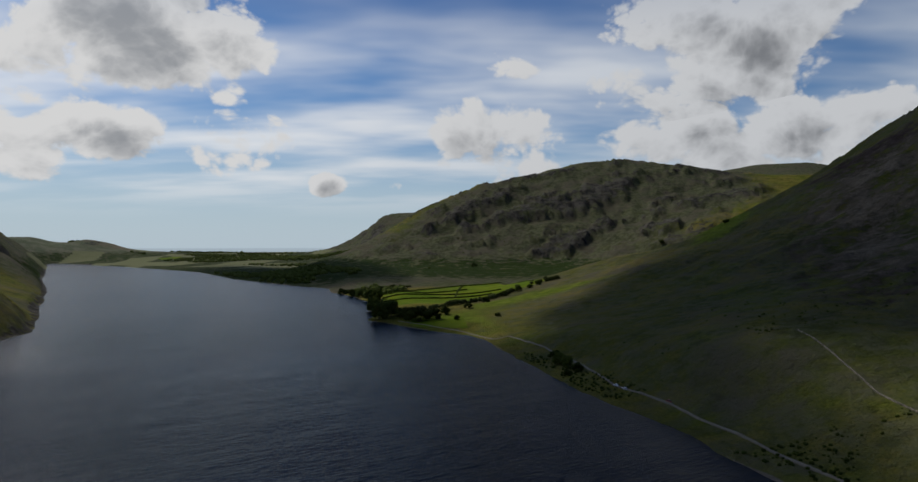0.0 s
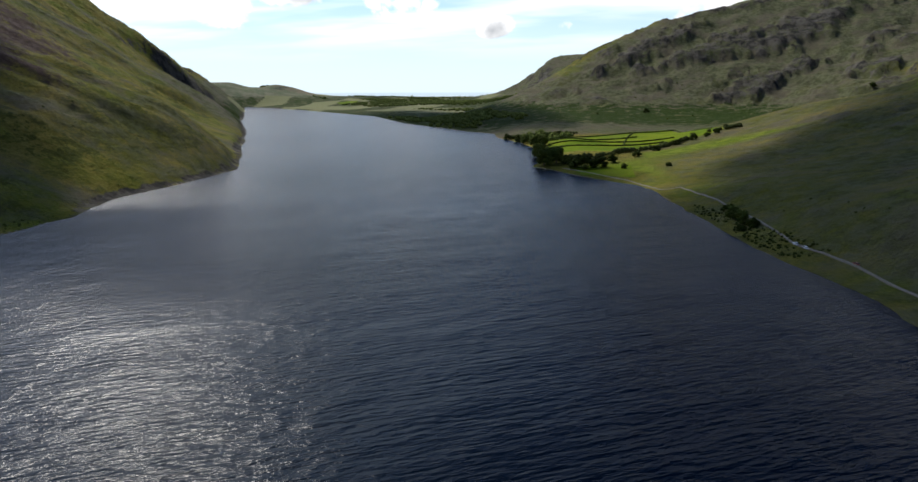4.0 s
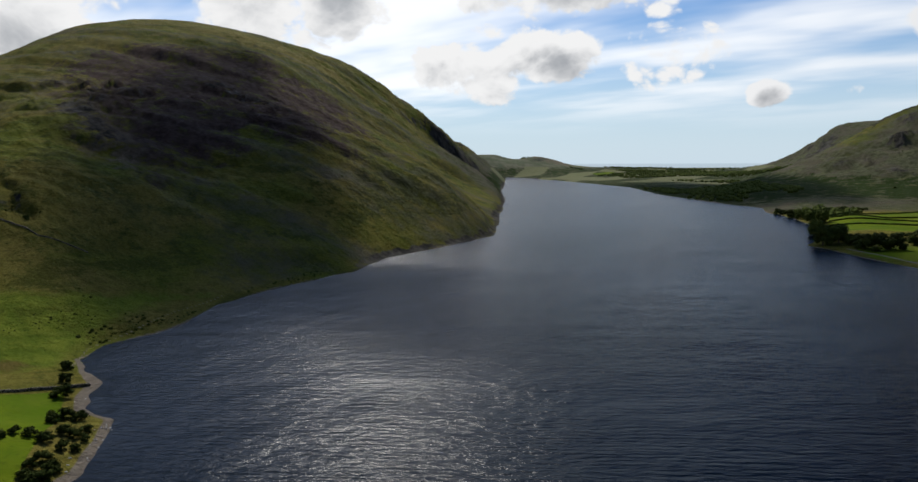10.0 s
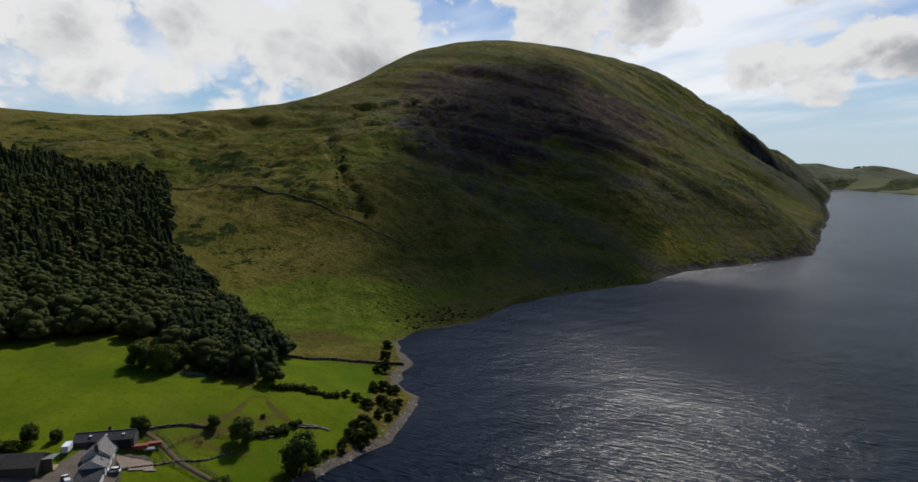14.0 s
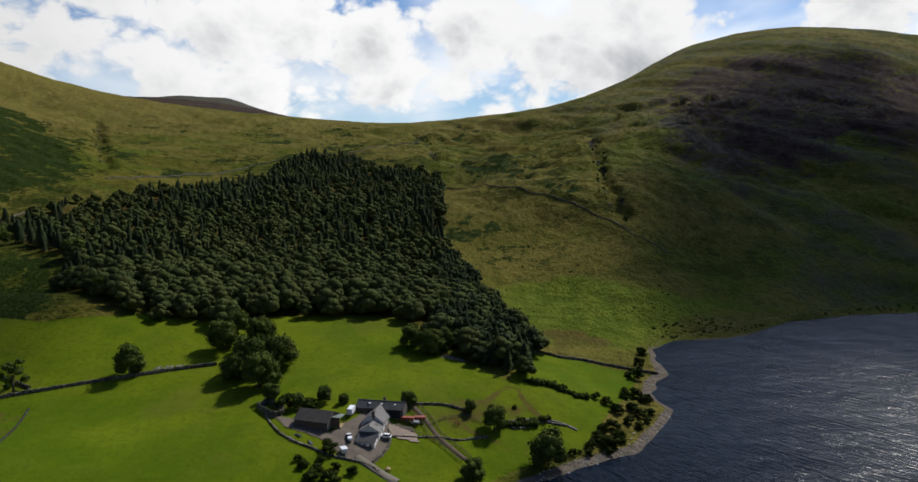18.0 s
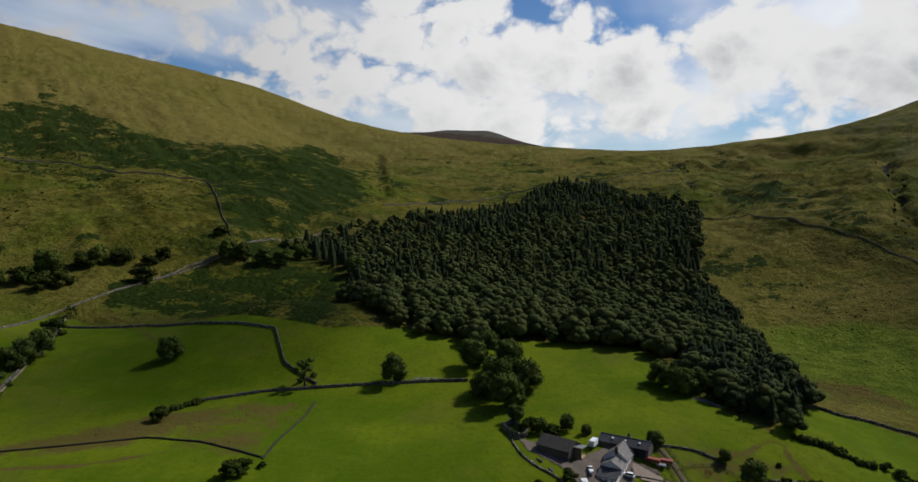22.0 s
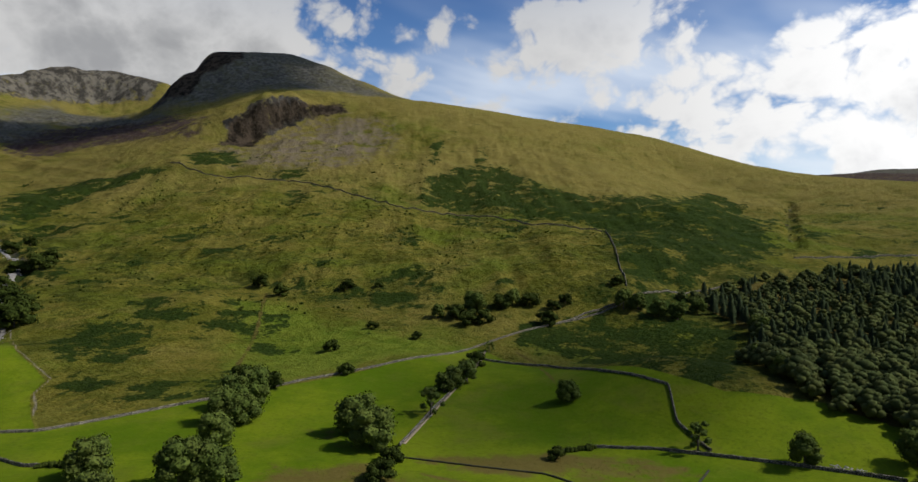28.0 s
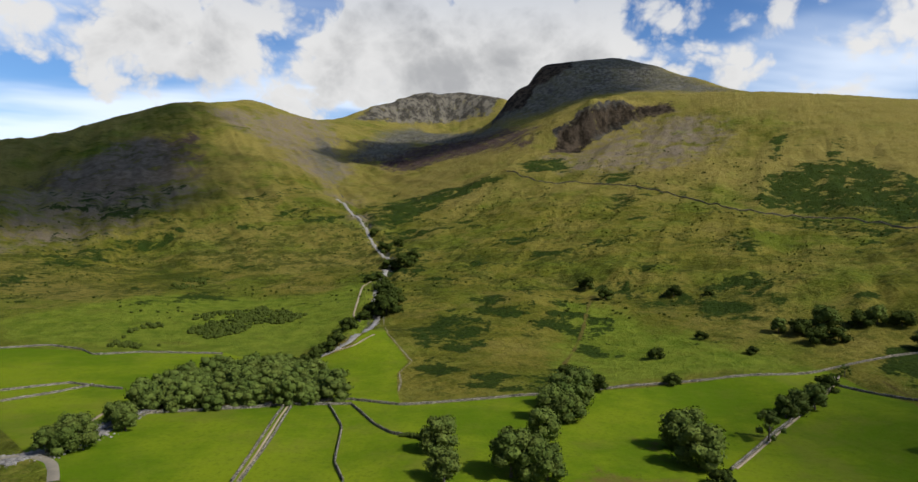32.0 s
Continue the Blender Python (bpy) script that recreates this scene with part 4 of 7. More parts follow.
# ---- ground: one sheet to the horizon, with the lake's bed in it ----
def rbf_fit(pts, c=0.025, lam=0.002):
    X, z = pts[:, :2] / 1000.0, pts[:, 2] / 1000.0
    n = len(X)
    a = np.zeros((n + 3, n + 3))
    a[:n, :n] = np.sqrt(((X[:, None] - X[None]) ** 2).sum(-1) + c * c) - lam * np.eye(n)
    a[:n, n], a[:n, n + 1:] = 1, X
    a[n:, :n] = a[:n, n:].T
    return X, np.linalg.solve(a, np.r_[z, 0, 0, 0]), c * c


def rbf_at(model, x, y):
    X, wgt, cc = model
    n = len(X)
    out = np.empty(x.size)
    xf, yf = x.ravel() / 1000.0, y.ravel() / 1000.0
    for i in range(0, x.size, 20000):
        a, b = xf[i:i + 20000, None], yf[i:i + 20000, None]
        out[i:i + 20000] = np.sqrt((a - X[:, 0]) ** 2 + (b - X[:, 1]) ** 2 + cc) @ wgt[:n] + wgt[n] + wgt[n + 1] * a[:, 0] + wgt[n + 2] * b[:, 0]
    return out.reshape(x.shape) * 1000.0


def line_dist(x, y, line):
    """Distance to an open line of points."""
    d = np.full(x.shape, 1e9)
    for (ax, ay), (bx, by) in zip(line[:-1], line[1:]):
        ux, uy = bx - ax, by - ay
        f = np.clip(((x - ax) * ux + (y - ay) * uy) / (ux * ux + uy * uy + 1e-9), 0, 1)
        d = np.minimum(d, np.hypot(x - ax - f * ux, y - ay - f * uy))
    return d


def inside(x, y, ring):
    hit = np.zeros(x.shape, bool)
    for (ax, ay), (bx, by) in zip(ring, ring[1:] + ring[:1]):
        if abs(by - ay) < 1e-9:
            continue
        hit ^= ((ay > y) != (by > y)) & (x < ax + (y - ay) * (bx - ax) / (by - ay))
    return hit


def smooth(v, lo, hi):
    f = np.clip((v - lo) / (hi - lo), 0, 1)
    return f * f * (3 - 2 * f)


LATTICE = np.random.RandomState(7).rand(256, 256)


def value_noise(x, y):
    xi, yi = np.floor(x).astype(int), np.floor(y).astype(int)
    fx, fy = x - xi, y - yi
    fx, fy = fx * fx * fx * (fx * (fx * 6 - 15) + 10), fy * fy * fy * (fy * (fy * 6 - 15) + 10)
    g = lambda a, b: LATTICE[a & 255, b & 255]
    return (g(xi, yi) * (1 - fx) + g(xi + 1, yi) * fx) * (1 - fy) + (g(xi, yi + 1) * (1 - fx) + g(xi + 1, yi + 1) * fx) * fy


def fbm(x, y, size, octaves=5, rough=0.5):
    """Noise from -1 to 1 whose largest bumps are size metres across."""
    out, amp, total = 0.0, 1.0, 0.0
    for i in range(octaves):
        a = 0.6 + i * 1.1
        s = 2.0 ** i / size
        out = out + amp * (value_noise((x * math.cos(a) - y * math.sin(a)) * s + 17.3 * i, (x * math.sin(a) + y * math.cos(a)) * s + 9.1 * i) * 2 - 1)
        total += amp
        amp *= rough
    return out / total


LAKE = [(float(a), float(b)) for a, b in SHORE_NORTH + SHORE_SOUTH]
CONTROL = np.array([p for line in LAND.values() for p in line] + [(a, b, 1.0) for a, b in LAKE], float)
MODEL = rbf_fit(CONTROL)
CRAGGY = [  # x, y, reach, how rough: where bare rock breaks the slope
    (400, 2500, 1100, 1.0), (-500, 4100, 600, 0.7), (-470, -3400, 330, 0.35), (-690, -2470, 170, 0.6),
    (-1500, 1900, 450, 0.9), (-1750, 2600, 700, 1.0), (-1050, 600, 350, 0.7), (-300, -2400, 500, 0.5), (900, 1000, 500, 0.5),
]


RIBS = [  # contour direction, centre, reach, depth
    (-0.40, 0.92, -1000, 700, 1000, 12.0), (-0.55, 0.83, -1350, 1700, 700, 14.0), (0.96, 0.28, 500, -1700, 1000, 12.0),
    (0.80, -0.6, -480, -900, 800, 6.0), (0.95, 0.3, 250, -950, 600, 6.0), (0.35, 0.94, -900, 100, 600, 5.0), (0.99, -0.13, -470, -3380, 420, 13.0), (0.6, 0.8, -330, -2350, 700, 9.0), (0.93, -0.36, -600, -1560, 190, 7.0), (-0.3, 0.95, 600, 800, 700, 9.0),
]
GULLIES = [  # line, depth, half width
    ([(-1354, -585), (-1225, -536), (-815, -351)], 7.0, 22.0),
    ([(-941, 278), (-757, 235), (-599, 195), (-541, 192)], 6.0, 13.0),
    ([(-1369, 32), (-1258, 52), (-934, 54)], 5.0, 16.0),
    ([(-17, -1697), (-51, -1382), (-78, -1079), (-93, -880), (-52, -658), (-45, -596), (-18, -520)], 5.0, 14.0),
]


CRESTS = ["illgill_crest", "col", "greenhow_crest", "scafell", "pike", "lingmell_crest", "yew_crest", "middle_crest", "irton", "seatallan", "harter"]


def crag_field(x, y):
    """0 to 1: how craggy the land is."""
    crag = np.zeros(x.shape)
    for cx, cy, reach, k in CRAGGY:
        crag = np.maximum(crag, k * smooth(-np.hypot(x - cx, y - cy), -reach, -reach * 0.45))
    return crag


def outcrops(x, y):
    """0 to 1: knolls and broken bands of bare rock, drawn out along the dip of the beds."""
    u, v = 0.97 * x + 0.24 * y, -0.24 * x + 0.97 * y
    return smooth(fbm(u * 0.5, v * 1.1, 85.0, 6, 0.62), 0.05, 0.26)


def ground(x, y):
    """Height of the land at x, y (arrays)."""
    x, y = np.asarray(x, float), np.asarray(y, float)
    base = rbf_at(MODEL, x, y)
    wobble_x, wobble_y = 3.0 * fbm(x, y, 22.0, 3), 3.0 * fbm(x + 500, y, 22.0, 3)
    screes = smooth(-(x + 0.55 * y - 105), 0, 80) * smooth(y, 330, 470)     # here the slope runs straight into the water
    wobble_x = wobble_x + 9.0 * screes * smooth(y, 500, 750) * fbm(x + 50, y, 80.0, 3)
    d = line_dist(x + wobble_x, y + wobble_y, LAKE + LAKE[:1])
    wet = inside(x + wobble_x, y + wobble_y, LAKE)
    hill = smooth(base, 22, 75) * smooth(d, 20, 120)
    crag = crag_field(x, y)
    ridged = 1 - 2 * np.abs(fbm(x + 900, y - 300, 140.0, 5, 0.55))
    rough = 5.0 * fbm(x, y, 160.0, 6, 0.5) + 3.2 * fbm(x + 70, y, 38.0, 4) + 1.6 * (1 - 2 * np.abs(fbm(x - 40, y + 20, 70.0, 4))) + crag * 9.0 * (ridged - 0.4) + crag * (18.0 * outcrops(x, y) - 6.5) + crag * 4.0 * (1 - 2 * np.abs(fbm(x, y + 900, 55.0, 4, 0.55))) + crag * 3.0 * fbm(x, y, 26.0, 3)
    shelf = base / 34.0 + 1.1 * fbm(x + 40, y, 420.0, 4, 0.55)     # rock steps and grassy shelves of the far fell
    frac = shelf - np.floor(shelf)
    rough = rough + 17.0 * (smooth(frac, 0.55, 0.95) - frac) * smooth(-np.hypot(x - 450, y - 2450), -1300, -800) * smooth(fbm(x, y, 260.0, 4), -0.3, 0.25)
    for ux, uy, cx, cy, reach, amp in RIBS:   # ribs and shallow gullies running down the steep faces
        u, v = x * ux + y * uy, -x * uy + y * ux
        ribs = 1 - 2 * np.abs(fbm(u * 5.0, v * 0.9, 420.0, 5, 0.55))
        rough = rough + amp * (ribs - 0.45) * smooth(-np.hypot(x - cx, y - cy), -reach, -reach * 0.5)
    lowland = 0.35 * fbm(x, y, 40.0, 4) * smooth(d, 5, 40)
    crest = np.full(x.shape, 1e9)
    for key in CRESTS:      # the crests keep their line; the slopes below are rougher
        crest = np.minimum(crest, line_dist(x, y, [(a, b) for a, b, _ in LAND[key]]))
    hummock = 1.5 * (1 - 2 * np.abs(fbm(x + 300, y + 80, 24.0, 4, 0.6)))
    z = np.maximum(base, 0.02 * d) + hill * (rough * (0.35 + 0.65 * smooth(crest, 0, 160)) + hummock) + lowland
    for line, depth, half in GULLIES:
        near = line_dist(x + 4 * wobble_x, y + 4 * wobble_y, line)
        z = z - depth * smooth(-near, -half, 0)
    z = (1 - screes) * z + screes * np.minimum(z, 0.95 * d + 1.0)
    f = smooth(d, 0, 70 - 50 * screes)
    return np.where(wet, -np.minimum(d * 0.15, 12.0), f * z + (1 - f) * d * 0.13)


def grid_mesh(name, ang, rad):
    aa, rr = np.meshgrid(np.radians(ang), rad, indexing="ij")
    x, y = -rr * np.sin(aa), rr * np.cos(aa)
    z = ground(x, y)
    n, m = x.shape
    idx = np.arange(n * m).reshape(n, m)
    quads = np.stack([idx[:-1, :-1], idx[:-1, 1:], idx[1:, 1:], idx[1:, :-1]], -1).reshape(-1, 4)
    me = bpy.data.meshes.new(name)
    me.vertices.add(n * m)
    me.vertices.foreach_set("co", np.stack([x, y, z], -1).astype(np.float32).ravel())
    me.loops.add(quads.size)
    me.loops.foreach_set("vertex_index", quads.astype(np.int32).ravel())
    me.polygons.add(len(quads))
    me.polygons.foreach_set("loop_start", np.arange(0, quads.size, 4, dtype=np.int32))
    me.polygons.foreach_set("use_smooth", np.ones(len(quads), bool))
    me.update()
    me.validate()
    return me, x.ravel(), y.ravel(), z.ravel()


RADII = np.r_[0.5, 60.0, np.exp(np.linspace(math.log(115), math.log(4960), 500))]
ANGLES = np.r_[np.arange(-40, 206, 0.17), np.arange(206, 320.1, 1.0)]
land_mesh, LX, LY, LZ = grid_mesh("ground", ANGLES, RADII)
land_mesh.materials.append(LAND_MAT)
land = tagged(new("ground", land_mesh), "valley floor and open fells of rough grass, bracken and scree", "ground", kind="structure")


def cover(name, values):
    a = land_mesh.attributes.new(name, "FLOAT", "POINT")
    a.data.foreach_set("value", np.clip(values, 0, 1).astype(np.float32))


def patch_mask(rings, soft):
    """1 inside the rings, 0 outside, going over within soft metres."""
    out = np.zeros(LX.shape)
    for ring in rings:
        xs, ys = [p[0] for p in ring], [p[1] for p in ring]
        near = (LX > min(xs) - soft) & (LX < max(xs) + soft) & (LY > min(ys) - soft) & (LY < max(ys) + soft)
        x, y = LX[near], LY[near]
        d = line_dist(x, y, ring + ring[:1]) * np.where(inside(x, y, ring), 1, -1)
        out[near] = np.maximum(out[near], smooth(d, -soft, soft))
    return out


def line_mask(line, half, soft):
    xs, ys = [p[0] for p in line], [p[1] for p in line]
    near = (LX > min(xs) - 12) & (LX < max(xs) + 12) & (LY > min(ys) - 12) & (LY < max(ys) + 12)
    out = np.zeros(LX.shape)
    out[near] = smooth(-line_dist(LX[near], LY[near], line), -half - soft, -half + soft)
    return out


lake_d = line_dist(LX, LY, LAKE + LAKE[:1])
gravel = smooth(-np.hypot(LX + 250, LY - 90), -130, -60)
stony = 0.8 + 3.2 * gravel + 2.5 * fbm(LX, LY, 60.0, 3)
stony = np.where((LX > 20) | (LX + 0.55 * LY < 105) & (LY > 330), stony - 0.9, stony)
cover("beach", smooth(-lake_d, -stony - 1.5, -stony + 1.5) * (LZ < 4))
slopes = smooth(LZ, 14, 40) * smooth(lake_d, 4, 30)
thick = slopes * (0.35 + 0.65 * smooth(-LZ, -230, -60)) * (0.75 + 0.9 * fbm(LX, LY, 240.0, 3))
cover("brake", np.where(LY > 1300, 0.5 * thick, thick))
far_low = smooth(LY, 2350, 2750) * smooth(-LZ, -130, -90) * smooth(-LX, -250, 100)
cell = (np.floor(LX / 170 + 0.6 * np.sin(LY / 300)) * 7.31 + np.floor(LY / 290 + 0.5 * np.sin(LX / 210)) * 3.77)
cell = np.abs(np.sin(cell * 12.9898) * 43758.5453) % 1.0
cover("tilled", far_low * (cell > 0.62) * (0.35 + 0.5 * cell) * smooth(-LZ, -80, -60))
slope_n = fbm(LX, LY, 300.0, 4)
cover("field", patch_mask(PATCH["field"], 2.0) * smooth(lake_d, 4, 12))
cover("lush", np.maximum(patch_mask(PATCH["lush"][:1], 13.0) * 0.9, patch_mask(PATCH["lush"][1:], 30.0) * 0.82))
low_country = np.maximum(smooth(LY, 2500, 3100) * smooth(-LX, -300, 300) * 0.95, smooth(LY, 1230, 1400) * smooth(-LZ, -190, -110) * 0.9)
yewbarrow = smooth(LX + 0.12 * LY, 40, 200) * smooth(LY, 120, 260) * smooth(-LY, -1500, -1000) * 0.58
streaks = fbm(0.876 * LY - 0.482 * LX + 0.35 * LZ, 0.22 * LZ + 900.0, 75.0, 5, 0.6)      # down the fall of the screes; sunlit stripes partly put into the cover
screes_side = smooth(-LX, 330, 430) * smooth(LY, 200, 400) * smooth(LZ, 0.3, 3) * np.clip(0.30 + 0.9 * streaks + 0.16 * smooth(-LZ, -25, -8), 0.0, 0.75)
cover("moor", np.maximum(screes_side, np.maximum(np.maximum(low_country, yewbarrow), patch_mask(PATCH["moor"], 130.0))))
spots_n = fbm(LX + 0.5 * LZ, LY - 0.4 * LZ, 70.0, 5, 0.62)
on_slope = smooth(LZ, 18, 40) * smooth(-LZ, -260, -120) * smooth(lake_d, 15, 60)
tangle = 0.62 * smooth(spots_n, 0.05, 0.40) * on_slope * smooth(-LY, -260, -120)
cover("bracken", np.maximum(np.maximum(tangle, smooth(LY, 1450, 1650) * smooth(-LZ, -70, -35) * (0.95 - 0.33 * smooth(LY, 2300, 2700))), patch_mask(PATCH["bracken"], 22.0) * 0.95))
pike = smooth(-np.hypot(LX + 2150, LY - 3960), -230, -90)
cover("scree", np.maximum(patch_mask(PATCH["scree"], 60.0) * 0.62, 0.7 * pike))
# where the hazy pale colour lies on the far hills
cover("hazed_hills", smooth(LZ, 34, 70) * smooth(LY, 3100, 3400) * smooth(-LX, 1500, 1750) * 0.8)
cover("heath_and_shade", np.maximum(patch_mask(PATCH["heath_and_shade"], 70.0) * 0.85, 0.95 * smooth(-LX, 3380, 3480) * smooth(-LY, 450, 600) * smooth(LY, -1900, -1600)))
rough_rock = patch_mask(PATCH["rock"], 40.0) * 0.80
for cx, cy, reach, k in CRAGGY:
    rough_rock = np.maximum(rough_rock, 0.20 * k * smooth(-np.hypot(LX - cx, LY - cy), -reach * 1.2, -reach * 0.5))
rough_rock = np.maximum(rough_rock, 0.62 * crag_field(LX, LY) * outcrops(LX, LY) * smooth(LZ, 40, 90))
for line, depth, half in GULLIES:
    rough_rock = np.maximum(rough_rock, 0.36 * line_mask(line, 5.0, 4.0))
nz = np.empty(len(LX) * 3, np.float32)
land_mesh.vertices.foreach_get("normal", nz)
steep = smooth(-nz.reshape(-1, 3)[:, 2], -0.73, -0.56)
screes_shore = smooth(-(LX + 0.55 * LY - 105), 0, 80) * smooth(LY, 330, 470) * smooth(-lake_d, -16, -6)
cover("rock", np.maximum(np.maximum(rough_rock, 0.75 * screes_shore), 0.75 * steep * (LZ > 25)))
cover("scar", patch_mask(PATCH["scar"], 40.0) * 0.85)
cover("cliff", patch_mask(PATCH["cliff"], 30.0))
cover("stony", patch_mask(PATCH["stony"], 90.0) * 0.9)
ruts = np.zeros(LX.shape)
for line in PATCH["rut"]:
    ruts = np.maximum(ruts, line_mask(line, 1.2, 1.0))
cover("mud", np.maximum(ruts * 0.8, np.maximum(patch_mask(PATCH["mud"], 9.0) * 0.68, (patch_mask(PATCH["wood"] + PATCH["clump"], 7.0) > 0.93) * 0.9)))
worn = np.zeros(LX.shape)
ROADS = {"shore_road": 0.9, "bridge_road": 1.8, "farm_drive": 1.5, "lane": 0.6, "gill_path": 0.9, "beck_path": 0.8, 
          "farm_lane": 1.0, "river_path": 0.8, "walled_lane": 0.5, "beck": 0.55, "gill_stream": 2.5, "river": 3.4}
for name, line in TRACKS.items():
    half = {"shore_road": 1.9, "river": 3.5, "gill_stream": 2.6, "bridge_road": 2.2, "lane": 1.3, "farm_drive": 1.6, "farm_lane": 1.6}.get(name, 0.9)
    if name in ROADS:
        continue
    worn = np.maximum(worn, (0.6 if name in ("shore_path", "intake_track", "slope_path", "hill_path") else 0.95) * line_mask(line, half, 0.8 if half > 1 else 0.6))
worn = np.maximum(worn, patch_mask(PATCH["yard"], 1.5))
cover("track", worn)
cover("straw", smooth(LZ, 70, 260) * (0.75 + 0.5 * slope_n) * np.where(LY > 250, 0.24 + 0.6 * np.clip(-streaks, 0.0, 0.5) * (LX < -330), np.where(LX + 0.2 * LY < -300, 1.0, 0.8)))

# ---- unseen clouds added above the view, each set to shade part of the valley ----
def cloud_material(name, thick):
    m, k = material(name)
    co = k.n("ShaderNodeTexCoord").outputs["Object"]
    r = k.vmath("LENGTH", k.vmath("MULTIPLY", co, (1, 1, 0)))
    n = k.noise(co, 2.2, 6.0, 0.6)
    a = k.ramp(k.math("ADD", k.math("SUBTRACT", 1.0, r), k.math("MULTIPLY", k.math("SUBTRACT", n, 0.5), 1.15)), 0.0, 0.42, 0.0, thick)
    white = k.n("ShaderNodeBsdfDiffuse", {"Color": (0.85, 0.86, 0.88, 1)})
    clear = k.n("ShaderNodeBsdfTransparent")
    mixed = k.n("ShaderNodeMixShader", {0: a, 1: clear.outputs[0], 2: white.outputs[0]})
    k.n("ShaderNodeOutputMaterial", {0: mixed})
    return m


DENSE, MIDDLING, THIN = cloud_material("shade_cloud", 0.80), cloud_material("lighter_shade_cloud", 0.56), cloud_material("thin_shade_cloud", 0.34)
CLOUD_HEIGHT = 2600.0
SHADE_CLOUDS = [  # middle of the shadow on the ground, half lengths, turn in degrees
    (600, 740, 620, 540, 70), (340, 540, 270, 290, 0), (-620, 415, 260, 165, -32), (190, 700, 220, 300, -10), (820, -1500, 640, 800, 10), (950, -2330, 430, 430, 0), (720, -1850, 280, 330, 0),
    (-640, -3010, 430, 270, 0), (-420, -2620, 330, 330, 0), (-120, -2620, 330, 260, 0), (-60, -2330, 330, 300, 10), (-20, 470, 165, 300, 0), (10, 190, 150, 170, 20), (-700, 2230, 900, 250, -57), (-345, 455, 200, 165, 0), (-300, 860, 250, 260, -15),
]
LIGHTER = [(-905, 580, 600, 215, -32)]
SHADE_VEILS = [(-370, -190, 150, 120, 20)]
for cx, cy, ra, rb, turn in SHADE_CLOUDS + LIGHTER + SHADE_VEILS:
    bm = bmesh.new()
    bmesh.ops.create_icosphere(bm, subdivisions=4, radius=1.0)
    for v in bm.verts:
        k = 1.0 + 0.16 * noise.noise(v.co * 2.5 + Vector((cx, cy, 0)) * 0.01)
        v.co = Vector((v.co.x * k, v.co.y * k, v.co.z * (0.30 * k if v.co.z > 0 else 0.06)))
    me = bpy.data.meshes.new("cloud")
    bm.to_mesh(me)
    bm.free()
    me.materials.append(THIN if (cx, cy, ra, rb, turn) in SHADE_VEILS else MIDDLING if (cx, cy, ra, rb, turn) in LIGHTER else DENSE)
    ob = tagged(new("cloud", me), "unseen white cloud added above the view to shade the ground", "cloud", "clouds", "structure")
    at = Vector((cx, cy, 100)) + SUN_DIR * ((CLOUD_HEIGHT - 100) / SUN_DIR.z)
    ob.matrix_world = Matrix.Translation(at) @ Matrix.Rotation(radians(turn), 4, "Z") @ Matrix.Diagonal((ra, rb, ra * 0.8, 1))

# ---- the lake ----
def sheet(name, corners, z, mat):
    bm = bmesh.new()
    bm.faces.new([bm.verts.new((a, b, z)) for a, b in corners])
    me = bpy.data.meshes.new(name)
    bm.to_mesh(me)
    bm.free()
    me.materials.append(mat)
    return new(name, me)


tagged(sheet("water", [(-2600, -300), (600, -300), (600, 4200), (-2600, 4200)], 0.0, WATER_MAT),
       "dark blue lake water ruffled by wind", "water", kind="structure")


# ---- tracks and the shore road ----
GRAVEL = plain("track_gravel", (0.225, 0.175, 0.11), 0.95, 0.35, 0.25)
TARMAC = plain("road_tarmac", (0.145, 0.125, 0.092), 0.9, 0.2, 0.3)
MUDDY = plain("muddy_lane", (0.075, 0.055, 0.032), 0.95, 0.35, 0.3)
PALE_STONE = plain("stream_stones", (0.18, 0.168, 0.15), 0.85, 0.6, 0.6, bump=0.8)


def strip(name, line, half, mat, lift=0.28, gap=2.0):
    pts = []
    for (ax, ay), (bx, by) in zip(line[:-1], line[1:]):
        n = max(1, int(math.hypot(bx - ax, by - ay) / gap))
        pts += [(ax + (bx - ax) * i / n, ay + (by - ay) * i / n) for i in range(n)]
    pts.append(line[-1])
    p = np.array(pts, float)
    for _ in range(6):
        p[1:-1] = (p[:-2] + 2 * p[1:-1] + p[2:]) / 4
    t = np.gradient(p, axis=0)
    t /= np.linalg.norm(t, axis=1)[:, None] + 1e-9
    side = np.stack([-t[:, 1], t[:, 0]], 1)
    hw = half * (1 + 0.25 * fbm(p[:, 0], p[:, 1], 14.0, 3))[:, None]
    rows_ = [p + side * hw * k for k in (-1.25, -0.9, 0.0, 0.9, 1.25)]
    zs = [ground(q[:, 0], q[:, 1]) for q in rows_]
    top = np.max(zs[1:4], axis=0) + lift
    hs = [zs[0] - 0.3, top - 0.05, top, top - 0.05, zs[4] - 0.3]
    n = len(p)
    vs = [(rows_[j][i, 0], rows_[j][i, 1], hs[j][i]) for i in range(n) for j in range(5)]
    fs = [(i * 5 + j, i * 5 + j + 1, i * 5 + j + 6, i * 5 + j + 5) for i in range(n - 1) for j in range(4)]
    me = bpy.data.meshes.new(name)
    me.from_pydata(vs, [], fs)
    me.materials.append(mat)
    me.polygons.foreach_set("use_smooth", np.ones(len(fs), bool))
    return new(name, me)


